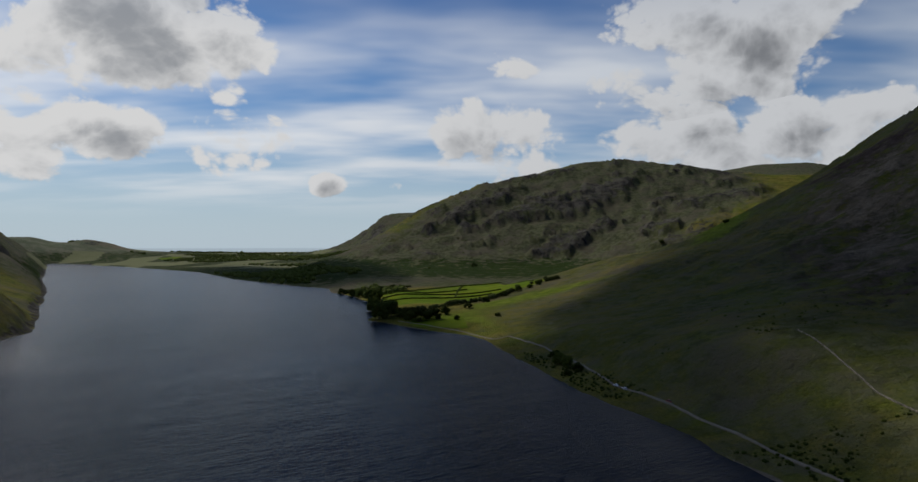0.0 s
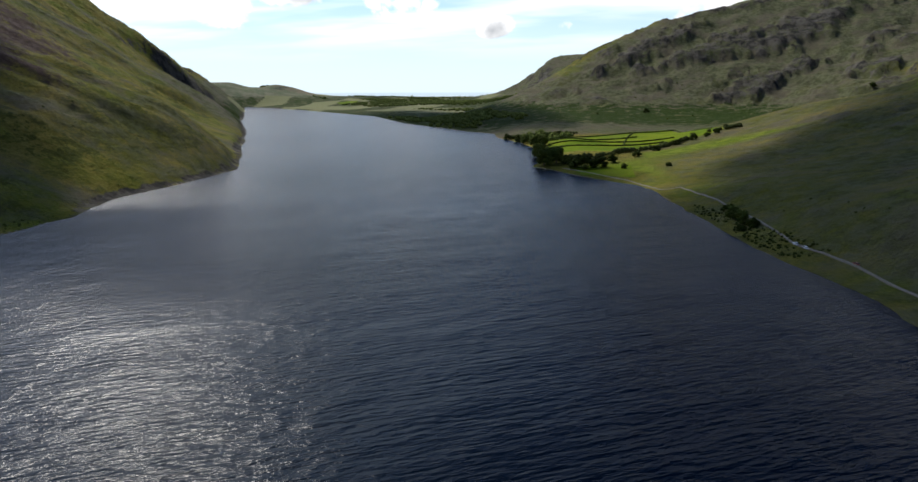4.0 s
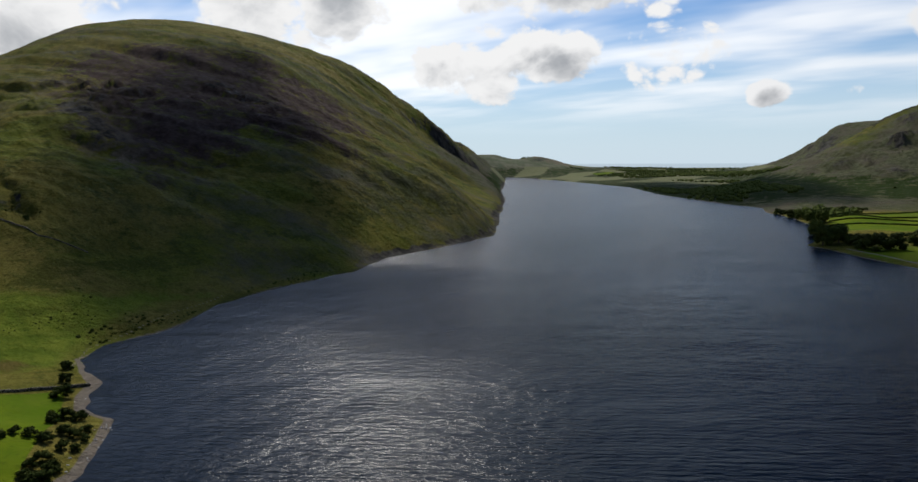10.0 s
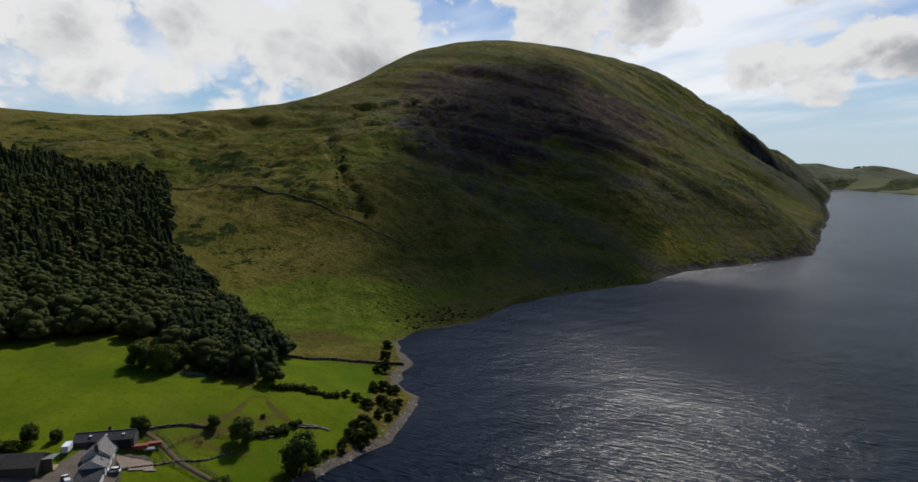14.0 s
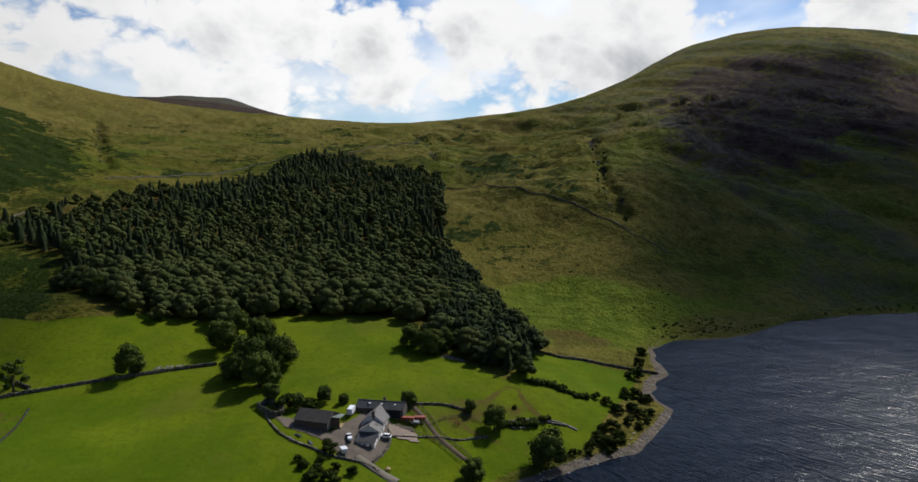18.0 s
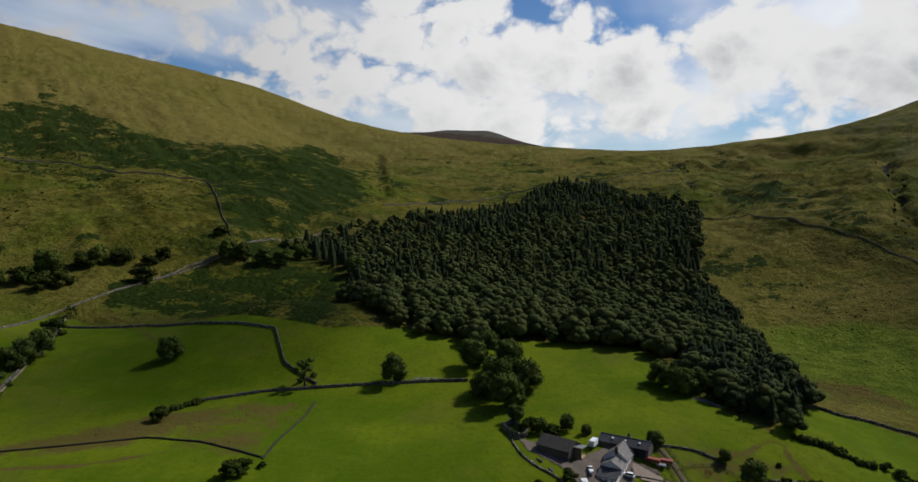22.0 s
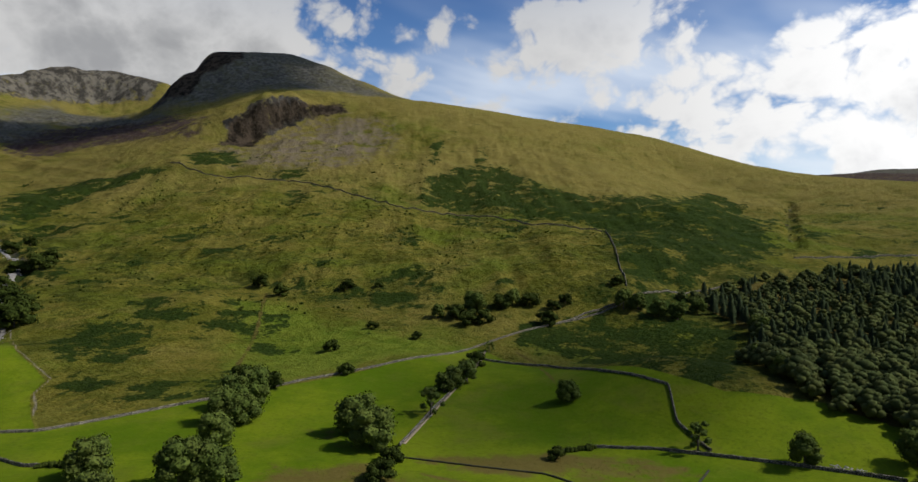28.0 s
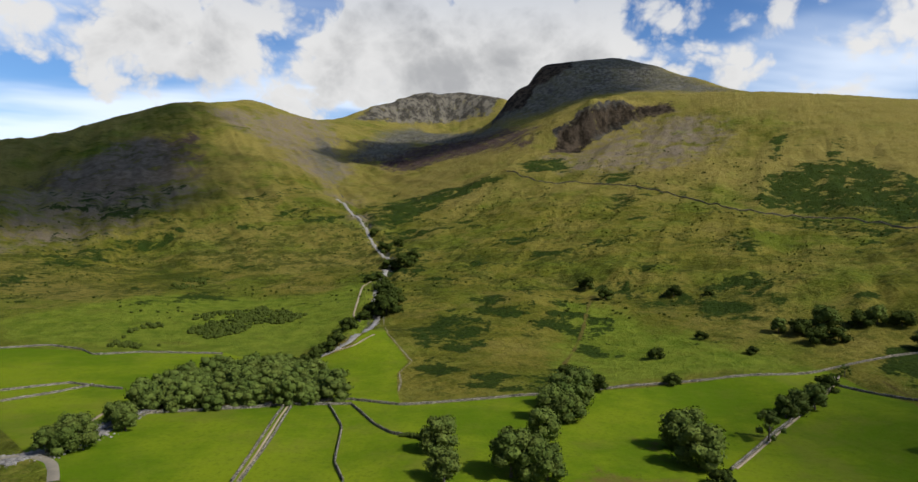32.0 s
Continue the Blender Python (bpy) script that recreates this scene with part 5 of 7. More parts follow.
for key, half in ROADS.items():
    mat = MUDDY if key == "farm_lane" else TARMAC if key in ("shore_road", "bridge_road", "farm_drive") else PALE_STONE if key in ("gill_stream", "river", "beck") else GRAVEL
    kind_name = "road" if mat is TARMAC else "stream_bed" if mat is PALE_STONE else "track"
    tagged(strip(kind_name, TRACKS[key], half, mat),
           {"road": "narrow pale grey lakeside road", "stream_bed": "pale boulders of a shallow stony stream", "track": "pale gravel farm track through grass"}[kind_name],
           kind_name.replace("_", " "), kind="structure")


# ---- helpers for things ----
def mesh_of(name, verts, faces, mat, smooth_faces=False):
    me = bpy.data.meshes.new(name)
    me.from_pydata([tuple(v) for v in verts], [], [tuple(f) for f in faces])
    me.materials.append(mat)
    if smooth_faces:
        me.polygons.foreach_set("use_smooth", np.ones(len(me.polygons), bool))
    return me


def part(name, bm, mat, parent, label=""):
    """One mesh object under a thing or part, from a bmesh or a mesh."""
    if isinstance(bm, bmesh.types.BMesh):
        me = bpy.data.meshes.new(name)
        bm.to_mesh(me)
        bm.free()
        me.materials.append(mat)
    else:
        me = bm
    ob = new(name, me)
    ob.parent = parent
    if label:
        tagged(ob, label)
    return ob


def z_at(x, y):
    return float(ground(np.array([x]), np.array([y]))[0])


# ---- plants ----
def leaf_material(name, dark, light, straw=0.0):
    m, k = material(name)
    co = k.n("ShaderNodeTexCoord").outputs["Object"]
    geom = k.n("ShaderNodeNewGeometry")
    rnd = k.n("ShaderNodeObjectInfo").outputs["Random"]
    isl = geom.outputs["Random Per Island"]
    big = k.noise(geom.outputs["Position"], 0.07, 2.0)
    f = k.math("ADD", k.math("MULTIPLY", isl, 0.22), k.math("MULTIPLY", k.ramp(big, 0.3, 0.7), 0.3))
    f = k.math("ADD", f, k.math("MULTIPLY", k.math("ADD", attr(k, "tint"), rnd), 0.32))
    col = k.mix(f, dark, light)
    tint = k.noise(geom.outputs["Position"], 0.10, 2.0)
    col = k.mix(k.ramp(tint, 0.48, 0.62, 0.0, straw), col, (0.095, 0.078, 0.022))
    grain = k.noise(co, 9.0, 3.0, 0.7)
    col = k.mix(k.math("MULTIPLY", k.ramp(grain, 0.4, 0.7), 0.4), col, tuple(c * 0.6 for c in dark))
    finish(k, col, 0.9, grain, 0.6, 0.3, 0.03)
    return m


LEAF = leaf_material("broadleaf_leaves", (0.038, 0.058, 0.011), (0.108, 0.136, 0.027), 0.14)
WOODLAND = leaf_material("woodland_leaves", (0.029, 0.042, 0.013), (0.078, 0.090, 0.025), 0.18)
NEEDLE = leaf_material("conifer_needles", (0.019, 0.030, 0.014), (0.042, 0.056, 0.022))
THORN = leaf_material("bush_leaves", (0.018, 0.028, 0.005), (0.055, 0.070, 0.012))
BARK = plain("bark", (0.075, 0.06, 0.045), 0.95, 0.35, 3.0)


def ico(level):
    bm = bmesh.new()
    bmesh.ops.create_icosphere(bm, subdivisions=level, radius=1.0)
    v = np.array([w_.co[:] for w_ in bm.verts])
    f = np.array([[w_.index for w_ in face.verts] for face in bm.faces])
    bm.free()
    return v, f


ICO1, ICO2 = ico(1), ico(2)


def crown_arrays(rng, lobes, cards, size, base=ICO2, core=0.78):
    """Leafy crown: lumpy inner masses and many loose sprays of leaves round them. Triangles."""
    vs, fs, n = [], [], 0
    for c, r in lobes:
        v = base[0] * (core + 0.26 * rng.rand(len(base[0]), 1)) * r + c
        vs.append(v), fs.append(base[1] + n)
        n += len(v)
    weight = np.array([r[0] * r[0] for _, r in lobes])
    pick = rng.choice(len(lobes), cards, p=weight / weight.sum())
    d = rng.randn(cards, 3) + [0, 0, 0.25]
    d /= np.linalg.norm(d, axis=1)[:, None]
    c = np.array([lobes[i][0] for i in pick])
    r = np.array([lobes[i][1] for i in pick])
    p = c + d * r * (0.66 + 0.46 * rng.rand(cards, 1))
    nrm = d + 0.4 * rng.randn(cards, 3)
    nrm /= np.linalg.norm(nrm, axis=1)[:, None]
    u = np.cross(nrm, rng.randn(cards, 3))
    u /= np.linalg.norm(u, axis=1)[:, None]
    w_ = np.cross(nrm, u)
    s = size * (0.55 + 0.9 * rng.rand(cards, 1))
    quad = np.stack([p + u * s, p + w_ * s * 0.7, p - u * s, p - w_ * s * 0.7], 1).reshape(-1, 3)
    idx = np.arange(cards * 4).reshape(-1, 4) + n
    vs.append(quad)
    fs.append(idx[:, [0, 1, 2]])
    fs.append(idx[:, [0, 2, 3]])
    return np.concatenate(vs), np.concatenate(fs)


def broad_lobes(rng, count=9, spread=0.24, wide=1.0):
    lobes = [((0, 0, 0.62), np.array([0.26 * wide, 0.26 * wide, 0.26]))]
    for i in range(count):
        a = i * 2.4 + rng.rand()
        h = 0.17 + 0.64 * (i + rng.rand()) / count
        k = spread * wide * (1.15 - abs(h - 0.42) * 1.25) * (0.8 + 0.4 * rng.rand())
        r = 0.13 + 0.09 * rng.rand()
        lobes.append(((k * math.cos(a), k * math.sin(a), h), np.array([r * 1.15 * wide, r * 1.15 * wide, r])))
    return [(np.array(c), r) for c, r in lobes]


def dome_lobes(rng, count=9, wide=0.46):
    """A full woodland crown: a dome of rounded boughs over a broad heart."""
    lobes = [((0, 0, 0.52), np.array([wide * 0.72, wide * 0.72, 0.34]))]
    for i in range(count):
        a, h = i * 2.4 + 0.6 * rng.rand(), (i + 0.5) / count
        k = wide * math.sqrt(1 - h) * (0.72 + 0.2 * rng.rand())
        r = 0.15 + 0.07 * rng.rand()
        lobes.append(((k * math.cos(a), k * math.sin(a), 0.42 + 0.42 * h), np.array([r * 1.15, r * 1.15, r * 0.95])))
    return [(np.array(c), r) for c, r in lobes]


def tube(path, radii, sides=7):
    vs, fs = [], []
    for (x, y, z), r in zip(path, radii):
        for i in range(sides):
            a = 2 * math.pi * i / sides
            vs.append((x + r * math.cos(a), y + r * math.sin(a), z))
    for j in range(len(path) - 1):
        for i in range(sides):
            a, b = j * sides + i, j * sides + (i + 1) % sides
            fs.append((a, b, b + sides, a + sides))
    return vs, fs


def trunk_mesh(rng, height=0.55, girth=0.028):
    vs, fs = tube([(0, 0, -0.03), (0.004, 0, 0.12), (0.0, 0.01, 0.3), (0.01, 0, height)], [girth * 1.5, girth, girth * 0.8, girth * 0.3])
    for i in range(4):
        a = i * 1.7 + rng.rand()
        o = len(vs)
        v, f = tube([(0, 0, 0.2 + 0.05 * i), (0.09 * math.cos(a), 0.09 * math.sin(a), 0.34 + 0.05 * i),
                     (0.2 * math.cos(a), 0.2 * math.sin(a), 0.46 + 0.05 * i)], [girth * 0.6, girth * 0.4, girth * 0.12], 5)
        vs += v
        fs += [tuple(q + o for q in face) for face in f]
    return mesh_of("trunk", vs, fs, BARK, True)


def tree_proto(name, seed, lobes, cards, size, leaf, label, category, group, trunk=True):
    rng = np.random.RandomState(seed)
    root = new(name)
    root.empty_display_size = 0.1
    v, f = crown_arrays(rng, lobes(rng), cards, size, ICO2, 0.6)
    part("crown", mesh_of("crown", v, f, leaf, False), leaf, root)
    part("trunk", trunk_mesh(rng) if trunk else trunk_mesh(rng, 0.4, 0.02), BARK, root)
    return tagged(root, label, category, group)


OAKS = [tree_proto("oak_tree", 10 + i, lambda g: broad_lobes(g, 13, 0.26, 1.05), 2300, 0.031, LEAF,
                   "broad round-crowned green oak standing in the pasture", "tree", "field trees") for i in range(4)]
ASHES = [tree_proto("ash_tree", 30, lambda g: [(c, r * 0.62) for c, r in broad_lobes(g, 11, 0.31, 1.0)], 700, 0.028, LEAF,
                    "open-crowned ash tree leaning over a stone wall", "tree", "ash trees")]
BUSHES = [tree_proto("thorn_bush", 40 + i, lambda g: [(c * np.array([1.7, 1.7, 0.95]) - np.array([0, 0, 0.08]), r * np.array([1.5, 1.5, 1.15])) for c, r in broad_lobes(g, 6, 0.25, 1.0)],
                     700, 0.060, THORN, "low dark green thorn bush on the rough grass", "bush", "thorn bushes", False) for i in range(3)]
used = {"n": 0}


def plant(protos, x, y, h, label=""):
    used["n"] += 1
    i = used["n"]
    src = protos[i % len(protos)]
    m = Matrix.Translation((x, y, z_at(x, y) - 0.05)) @ Matrix.Rotation(i * 2.39, 4, "Z") @ Matrix.Diagonal((h, h * (0.9 + 0.05 * (i % 5)), h, 1))
    ob = copy_thing(src, m)
    if label:
        tagged(ob, label)
    return ob


NOTES = {"oak_farm": "broad round-crowned green oak near the farmyard", "oak_hall": "broad green oak beside a pasture wall",
         "oak_valley": "tall leafy green oak in the valley hedgerow", "oak_beck": "dark green oak by the lake shore fields",
         "ash": "", "thorn_shore": "dark thorn bush on the shingle shore", "thorn_farm": "small green bush by the farm walls",
         "thorn_hall": "dark thorn bush on the lower fellside", "thorn_gill": "dark bush on the banks of the stony gill",
         "thorn_beck": "dark hedge bush beside the lakeside fields"}
for key, spots in TREES.items():
    kind = OAKS if key.startswith("oak") else ASHES if key == "ash" else BUSHES
    for x, y, h in spots:
        plant(kind, x, y, min(h, 24.0), NOTES[key])
for proto in OAKS + ASHES + BUSHES:   # the patterns themselves leave; their copies stay
    for ob in [*proto.children_recursive, proto]:
        bpy.data.objects.remove(ob)


# ---- woods: too many trees to count ----
def spruce_arrays(rng, tiers=7, spikes=9):
    vs, fs = [], []
    for t in range(tiers):
        z0 = 0.10 + 0.80 * t / tiers
        r = 0.27 * (1 - t / tiers) ** 0.7 + 0.03
        o = len(vs)
        vs.append((0, 0, z0 + 0.24))
        for i in range(spikes * 2):
            a = math.pi * i / spikes + rng.rand() * 0.2
            k = r * ((0.8 + 0.4 * rng.rand()) if i % 2 == 0 else 0.5)
            vs.append((k * math.cos(a), k * math.sin(a), z0 + (0.0 if i % 2 == 0 else 0.05)))
        for i in range(spikes * 2):
            fs.append((o, o + 1 + i, o + 1 + (i + 1) % (spikes * 2)))
    return np.array(vs), np.array(fs)


def scatter(rings, spacing, seed):
    """Points spread evenly but irregularly inside the rings."""
    rng = np.random.RandomState(seed)
    out = []
    for ring in rings:
        xs, ys = [p[0] for p in ring], [p[1] for p in ring]
        gx, gy = np.meshgrid(np.arange(min(xs), max(xs), spacing), np.arange(min(ys), max(ys), spacing))
        x = gx.ravel() + (rng.rand(gx.size) - 0.5) * spacing * 1.1
        y = gy.ravel() + (rng.rand(gx.size) - 0.5) * spacing * 1.1
        keep = inside(x, y, ring)
        out.append(np.stack([x[keep], y[keep]], 1))
    return np.concatenate(out)


def grown(name, spots, heights, variants, pick, mat, label, category, sink=0.0):
    """Many plants joined into one object."""
    vs, fs, tints, n = [], [], [], 0
    rng = np.random.RandomState(5)
    zs = ground(spots[:, 0], spots[:, 1])
    for (x, y), h, z, k in zip(spots, heights, zs, pick):
        v, f = variants[k]
        a = rng.rand() * 6.28
        s = h * (0.85 + 0.3 * rng.rand())
        ca, sa = math.cos(a) * s, math.sin(a) * s
        vs.append(np.stack([v[:, 0] * ca - v[:, 1] * sa + x, v[:, 0] * sa + v[:, 1] * ca + y, v[:, 2] * h + z - sink * h], 1))
        fs.append(f + n)
        tints.append(np.full(len(v), rng.rand()))
        n += len(v)
    v, f = np.concatenate(vs).astype(np.float32), np.concatenate(fs).astype(np.int32)
    me = bpy.data.meshes.new(name)
    me.vertices.add(len(v))
    me.vertices.foreach_set("co", v.ravel())
    me.loops.add(f.size)
    me.loops.foreach_set("vertex_index", f.ravel())
    me.polygons.add(len(f))
    me.polygons.foreach_set("loop_start", np.arange(0, f.size, 3, dtype=np.int32))
    me.update()
    me.attributes.new("tint", "FLOAT", "POINT").data.foreach_set("value", np.concatenate(tints).astype(np.float32))
    me.materials.append(mat)
    return tagged(new(name, me), label, category, kind="stuff")


gen = np.random.RandomState(3)
BROAD = [crown_arrays(gen, dome_lobes(gen, 8), 330, 0.045, ICO2, 0.80) for _ in range(6)]
FULL = [crown_arrays(gen, broad_lobes(gen, 11, 0.27, 1.15), 560, 0.046, ICO2, 0.62) for _ in range(4)]
SMALL = [crown_arrays(gen, dome_lobes(gen, 5, 0.42), 100, 0.07, ICO1, 0.86) for _ in range(6)]
SPRUCE = [spruce_arrays(gen) for _ in range(5)]
LOW = [crown_arrays(gen, [(np.array([0.25 * math.cos(a), 0.25 * math.sin(a), 0.35]), np.array([0.42, 0.42, 0.5])) for a in (0.3, 2.2, 4.4)], 34, 0.14, ICO1) for _ in range(4)]
spots = scatter(PATCH["wood"], 8.8, 11)
edge = line_dist(spots[:, 0], spots[:, 1], PATCH["wood"][0] + PATCH["wood"][0][:1])
far = np.hypot(spots[:, 0], spots[:, 1])
az = np.degrees(np.arctan2(-spots[:, 0], spots[:, 1]))
mix = fbm(spots[:, 0], spots[:, 1], 90.0, 3)
spire = np.hypot(spots[:, 0] + 900, spots[:, 1] + 20) < 95
conifer = (spire & (mix > -0.15)) | ((far > 480) & (gen.rand(len(spots)) < 0.30 + 0.45 * (mix > 0.12)))
rise = 9.5 + 6.5 * gen.rand(len(spots)) ** 1.5 + 4.0 * mix
near_wood = ~conifer & (far < 480)
far_wood = ~conifer & ~near_wood
pick = gen.randint(0, 5, len(spots))
grown("broadleaf_wood", spots[near_wood], rise[near_wood], BROAD, pick[near_wood], WOODLAND, "dense dark green broadleaf wood behind the farm fields", "wood", 0.12)
grown("upper_wood", spots[far_wood], rise[far_wood], SMALL, pick[far_wood], WOODLAND, "dark green mixed wood climbing the fellside", "wood", 0.12)
grown("conifer_wood", spots[conifer], rise[conifer] * 1.0, SPRUCE, pick[conifer], NEEDLE, "dark pointed conifers along the plantation edge", "wood", 0.02)
strip_spots = scatter(PATCH["plantation"], 5.2, 15)
grown("plantation_edge", strip_spots, 9.0 + 6.0 * gen.rand(len(strip_spots)), SPRUCE + FULL, gen.randint(0, 7, len(strip_spots)), NEEDLE, "dark conifers in the lower corner of the plantation", "wood", 0.03)
clump = scatter(PATCH["clump"], 8.0, 12)
grown("valley_copse", clump, 7.0 + 11.0 * gen.rand(len(clump)) ** 1.4, FULL, gen.randint(0, 4, len(clump)), LEAF, "rounded green copse beside the valley stream", "wood", 0.12)
gorse = scatter(PATCH["gorse"], 4.2, 13)
gorse = gorse[(gen.rand(len(gorse)) < 0.85) & (fbm(gorse[:, 0], gorse[:, 1], 30.0, 3) > -0.14)]
grown("gorse_bank", gorse, 2.4 + 2.6 * gen.rand(len(gorse)), LOW, gen.randint(0, 4, len(gorse)), THORN, "dark gorse thicket on the grassy bank", "bushes", 0.1)
for line in PATCH["hedge"]:
    run = np.concatenate([np.linspace(a, b, max(2, int(math.hypot(b[0] - a[0], b[1] - a[1]) / 1.0))) for a, b in zip(line[:-1], line[1:])])
    run = run + gen.randn(*run.shape) * 0.7
    high = (1.6 + 1.8 * gen.rand(len(run))) * (1.0 if math.hypot(*line[0]) < 600 else 2.0)
    grown("hedge", run, high, LOW, gen.randint(0, 4, len(run)), THORN, "dark uneven hedge of thorn and gorse along a field edge", "hedge", 0.1)
RUSH = leaf_material("brown_rushes", (0.070, 0.066, 0.014), (0.120, 0.110, 0.028), 0.4)
for ring in PATCH["rush"]:
    tufts = scatter([ring], 1.4, 31)
    tufts = tufts[(gen.rand(len(tufts)) < 0.5) & (fbm(tufts[:, 0], tufts[:, 1], 18.0, 3) > 0.0)]
    grown("rush_clumps", tufts, 0.14 + 0.2 * gen.rand(len(tufts)), LOW, gen.randint(0, 4, len(tufts)), RUSH, "tussocks of brown and green rushes in wet pasture", "rushes", 0.1)

# scattered scrub on the fellsides and in the gullies
SCRUB = [  # ring, spacing, keep, height
    ([(-100, -560), (-330, -480), (-560, -420), (-760, -560), (-620, -900), (-300, -1050), (-130, -800)], 11.0, 0.34, 1.5),
    ([(60, -800), (160, -620), (420, -620), (620, -900), (300, -1150)], 11.0, 0.30, 1.3),
    ([(-420, 60), (-360, 130), (-400, 230), (-560, 260), (-620, 120)], 8.0, 0.35, 1.1),
    ([(-455, 85), (-455, 130), (-425, 180), (-395, 175), (-400, 110)], 3.0, 0.36, 0.7),
    ([(150, 250), (110, 400), (200, 480), (330, 400), (330, 260)], 11.0, 0.5, 1.3),
]
SCRUB += [
    ([(85, 430), (130, 300), (160, 230), (190, 240), (150, 310), (110, 440), (60, 580), (40, 590)], 3.4, 0.7, 1.4),
    ([(170, 250), (130, 380), (190, 430), (260, 330), (300, 260)], 5.0, 0.6, 1.2),
    ([(-360, 150), (-420, 330), (-440, 420), (-450, 420), (-435, 320), (-385, 150)], 3.8, 0.5, 1.3),
    ([(-640, 350), (-520, 560), (-700, 900), (-1000, 900), (-1000, 500)], 24.0, 0.3, 1.4),
]
SCRUB += [
    ([(-160, -520), (-420, -470), (-760, -620), (-900, -1000), (-700, -1350), (-300, -1250), (-120, -900)], 16.0, 0.6, 2.1),
    ([(60, -640), (-120, -560), (-130, -1200), (200, -1400), (700, -1100), (560, -700)], 16.0, 0.6, 2.1),
    ([(120, 300), (90, 480), (160, 560), (420, 500), (560, 330), (330, 200)], 12.0, 0.5, 1.2),
    ([(0, 1500), (300, 1500), (500, 2200), (-300, 2300)], 60.0, 0.4, 4.0),
]
for n, (ring, step, keep, tall) in enumerate(SCRUB):
    s = scatter([ring], step, 20 + n)
    s = s[(gen.rand(len(s)) < keep) & (fbm(s[:, 0], s[:, 1], 60.0, 3) > (0.02 if keep < 1 else -0.3))]
    s = s[ground(s[:, 0], s[:, 1]) > 0.5]
    if len(s):
        grown("fell_scrub", s, tall * (0.5 + gen.rand(len(s))), LOW, gen.randint(0, 4, len(s)), THORN,
              "scattered dark thorn scrub over rough grass", "bushes", 0.15)
for line, depth, half in GULLIES[:3]:
    pts = np.array([np.array(a) + (np.array(b) - np.array(a)) * t for a, b in zip(line[:-1], line[1:]) for t in np.linspace(0, 1, 9)])
    pts = pts + gen.randn(*pts.shape) * 4
    grown("gully_scrub", pts, 1.6 + 2.0 * gen.rand(len(pts)), LOW, gen.randint(0, 4, len(pts)), THORN, "dark bushes in a stream gully", "bushes", 0.2)
# woods and hedges of the low country beyond the lake's foot
FAR_WOODS = [
    ([(-2300, 3900), (-1700, 4300), (-1500, 4600), (-2500, 4300)], 26.0, 0.45),
    ([(-1700, 3500), (-600, 3300), (-500, 3600), (-1700, 3800)], 24.0, 0.45),
    ([(-1600, 4000), (-700, 4100), (-700, 4500), (-1700, 4400)], 30.0, 0.4),
    ([(-900, 2300), (-480, 1650), (-330, 1560), (-250, 1700), (-500, 2250)], 15.0, 0.6),
    ([(-2300, 3700), (-1400, 3300), (-700, 2700), (-300, 2500), (-200, 3000), (-700, 3600), (-1500, 4500), (-2400, 4400)], 24.0, 0.62),
    ([(-270, 1330), (-190, 1180), (-120, 1160), (-100, 1280), (-200, 1400)], 16.0, 0.6),
]
for n, (ring, step, keep) in enumerate(FAR_WOODS):
    s = scatter([ring], step, 40 + n)
    s = s[(gen.rand(len(s)) < keep * 1.6) & (fbm(s[:, 0], s[:, 1], 260.0, 3) > 0.0)]
    s = s[ground(s[:, 0], s[:, 1]) > 0.8]
    big = min(step, 40.0) / 40.0
    grown("far_wood", s, (6 + 8 * gen.rand(len(s))) * (0.6 + 0.6 * big), LOW, gen.randint(0, 4, len(s)), LEAF, "distant dark woods on the low farmland", "wood", 0.1)

# boulders in the stream beds
BOULDER = plain("bleached_boulders", (0.24, 0.222, 0.195), 0.9, 0.5, 0.8, bump=0.6)
block = [(ICO1[0] * (0.75 + 0.5 * gen.rand(len(ICO1[0]), 1)) * np.array([0.6, 0.45, 0.38]), ICO1[1]) for _ in range(3)]
for key, spread, count in (("gill_stream", 4.6, 1300), ("river", 6.0, 700), ("gill_path", 1.2, 60)):
    line = np.array(TRACKS[key], float)
    seg = np.hypot(*np.diff(line, axis=0).T)
    at = gen.rand(count) * seg.sum()
    i = np.minimum(np.searchsorted(np.cumsum(seg), at), len(seg) - 1)
    f = ((at - (np.cumsum(seg) - seg)[i]) / seg[i])[:, None]
    spots_b = line[i] * (1 - f) + line[i + 1] * f + gen.randn(count, 2) * spread * 0.6
    grown("stream_boulders", spots_b, 0.5 + 1.6 * gen.rand(count) ** 2, block, gen.randint(0, 3, count), BOULDER, "pale boulders strewn along a shallow mountain stream", "boulders", 0.0)

# tumbled stones beside an oak and along the edge of the plantation
for line in ([(-277, -102), (-279, -91)], [(-284, 20), (-282, 24), (-279, 28)]):
    at = np.concatenate([np.linspace(a, b, 40) for a, b in zip(line[:-1], line[1:])])
    at = at + gen.randn(*at.shape) * 0.9
    grown("stone_heap", at, 0.5 + 0.8 * gen.rand(len(at)), block, gen.randint(0, 3, len(at)), BOULDER, "low heap of tumbled grey field stones in the grass", "stones", 0.0)


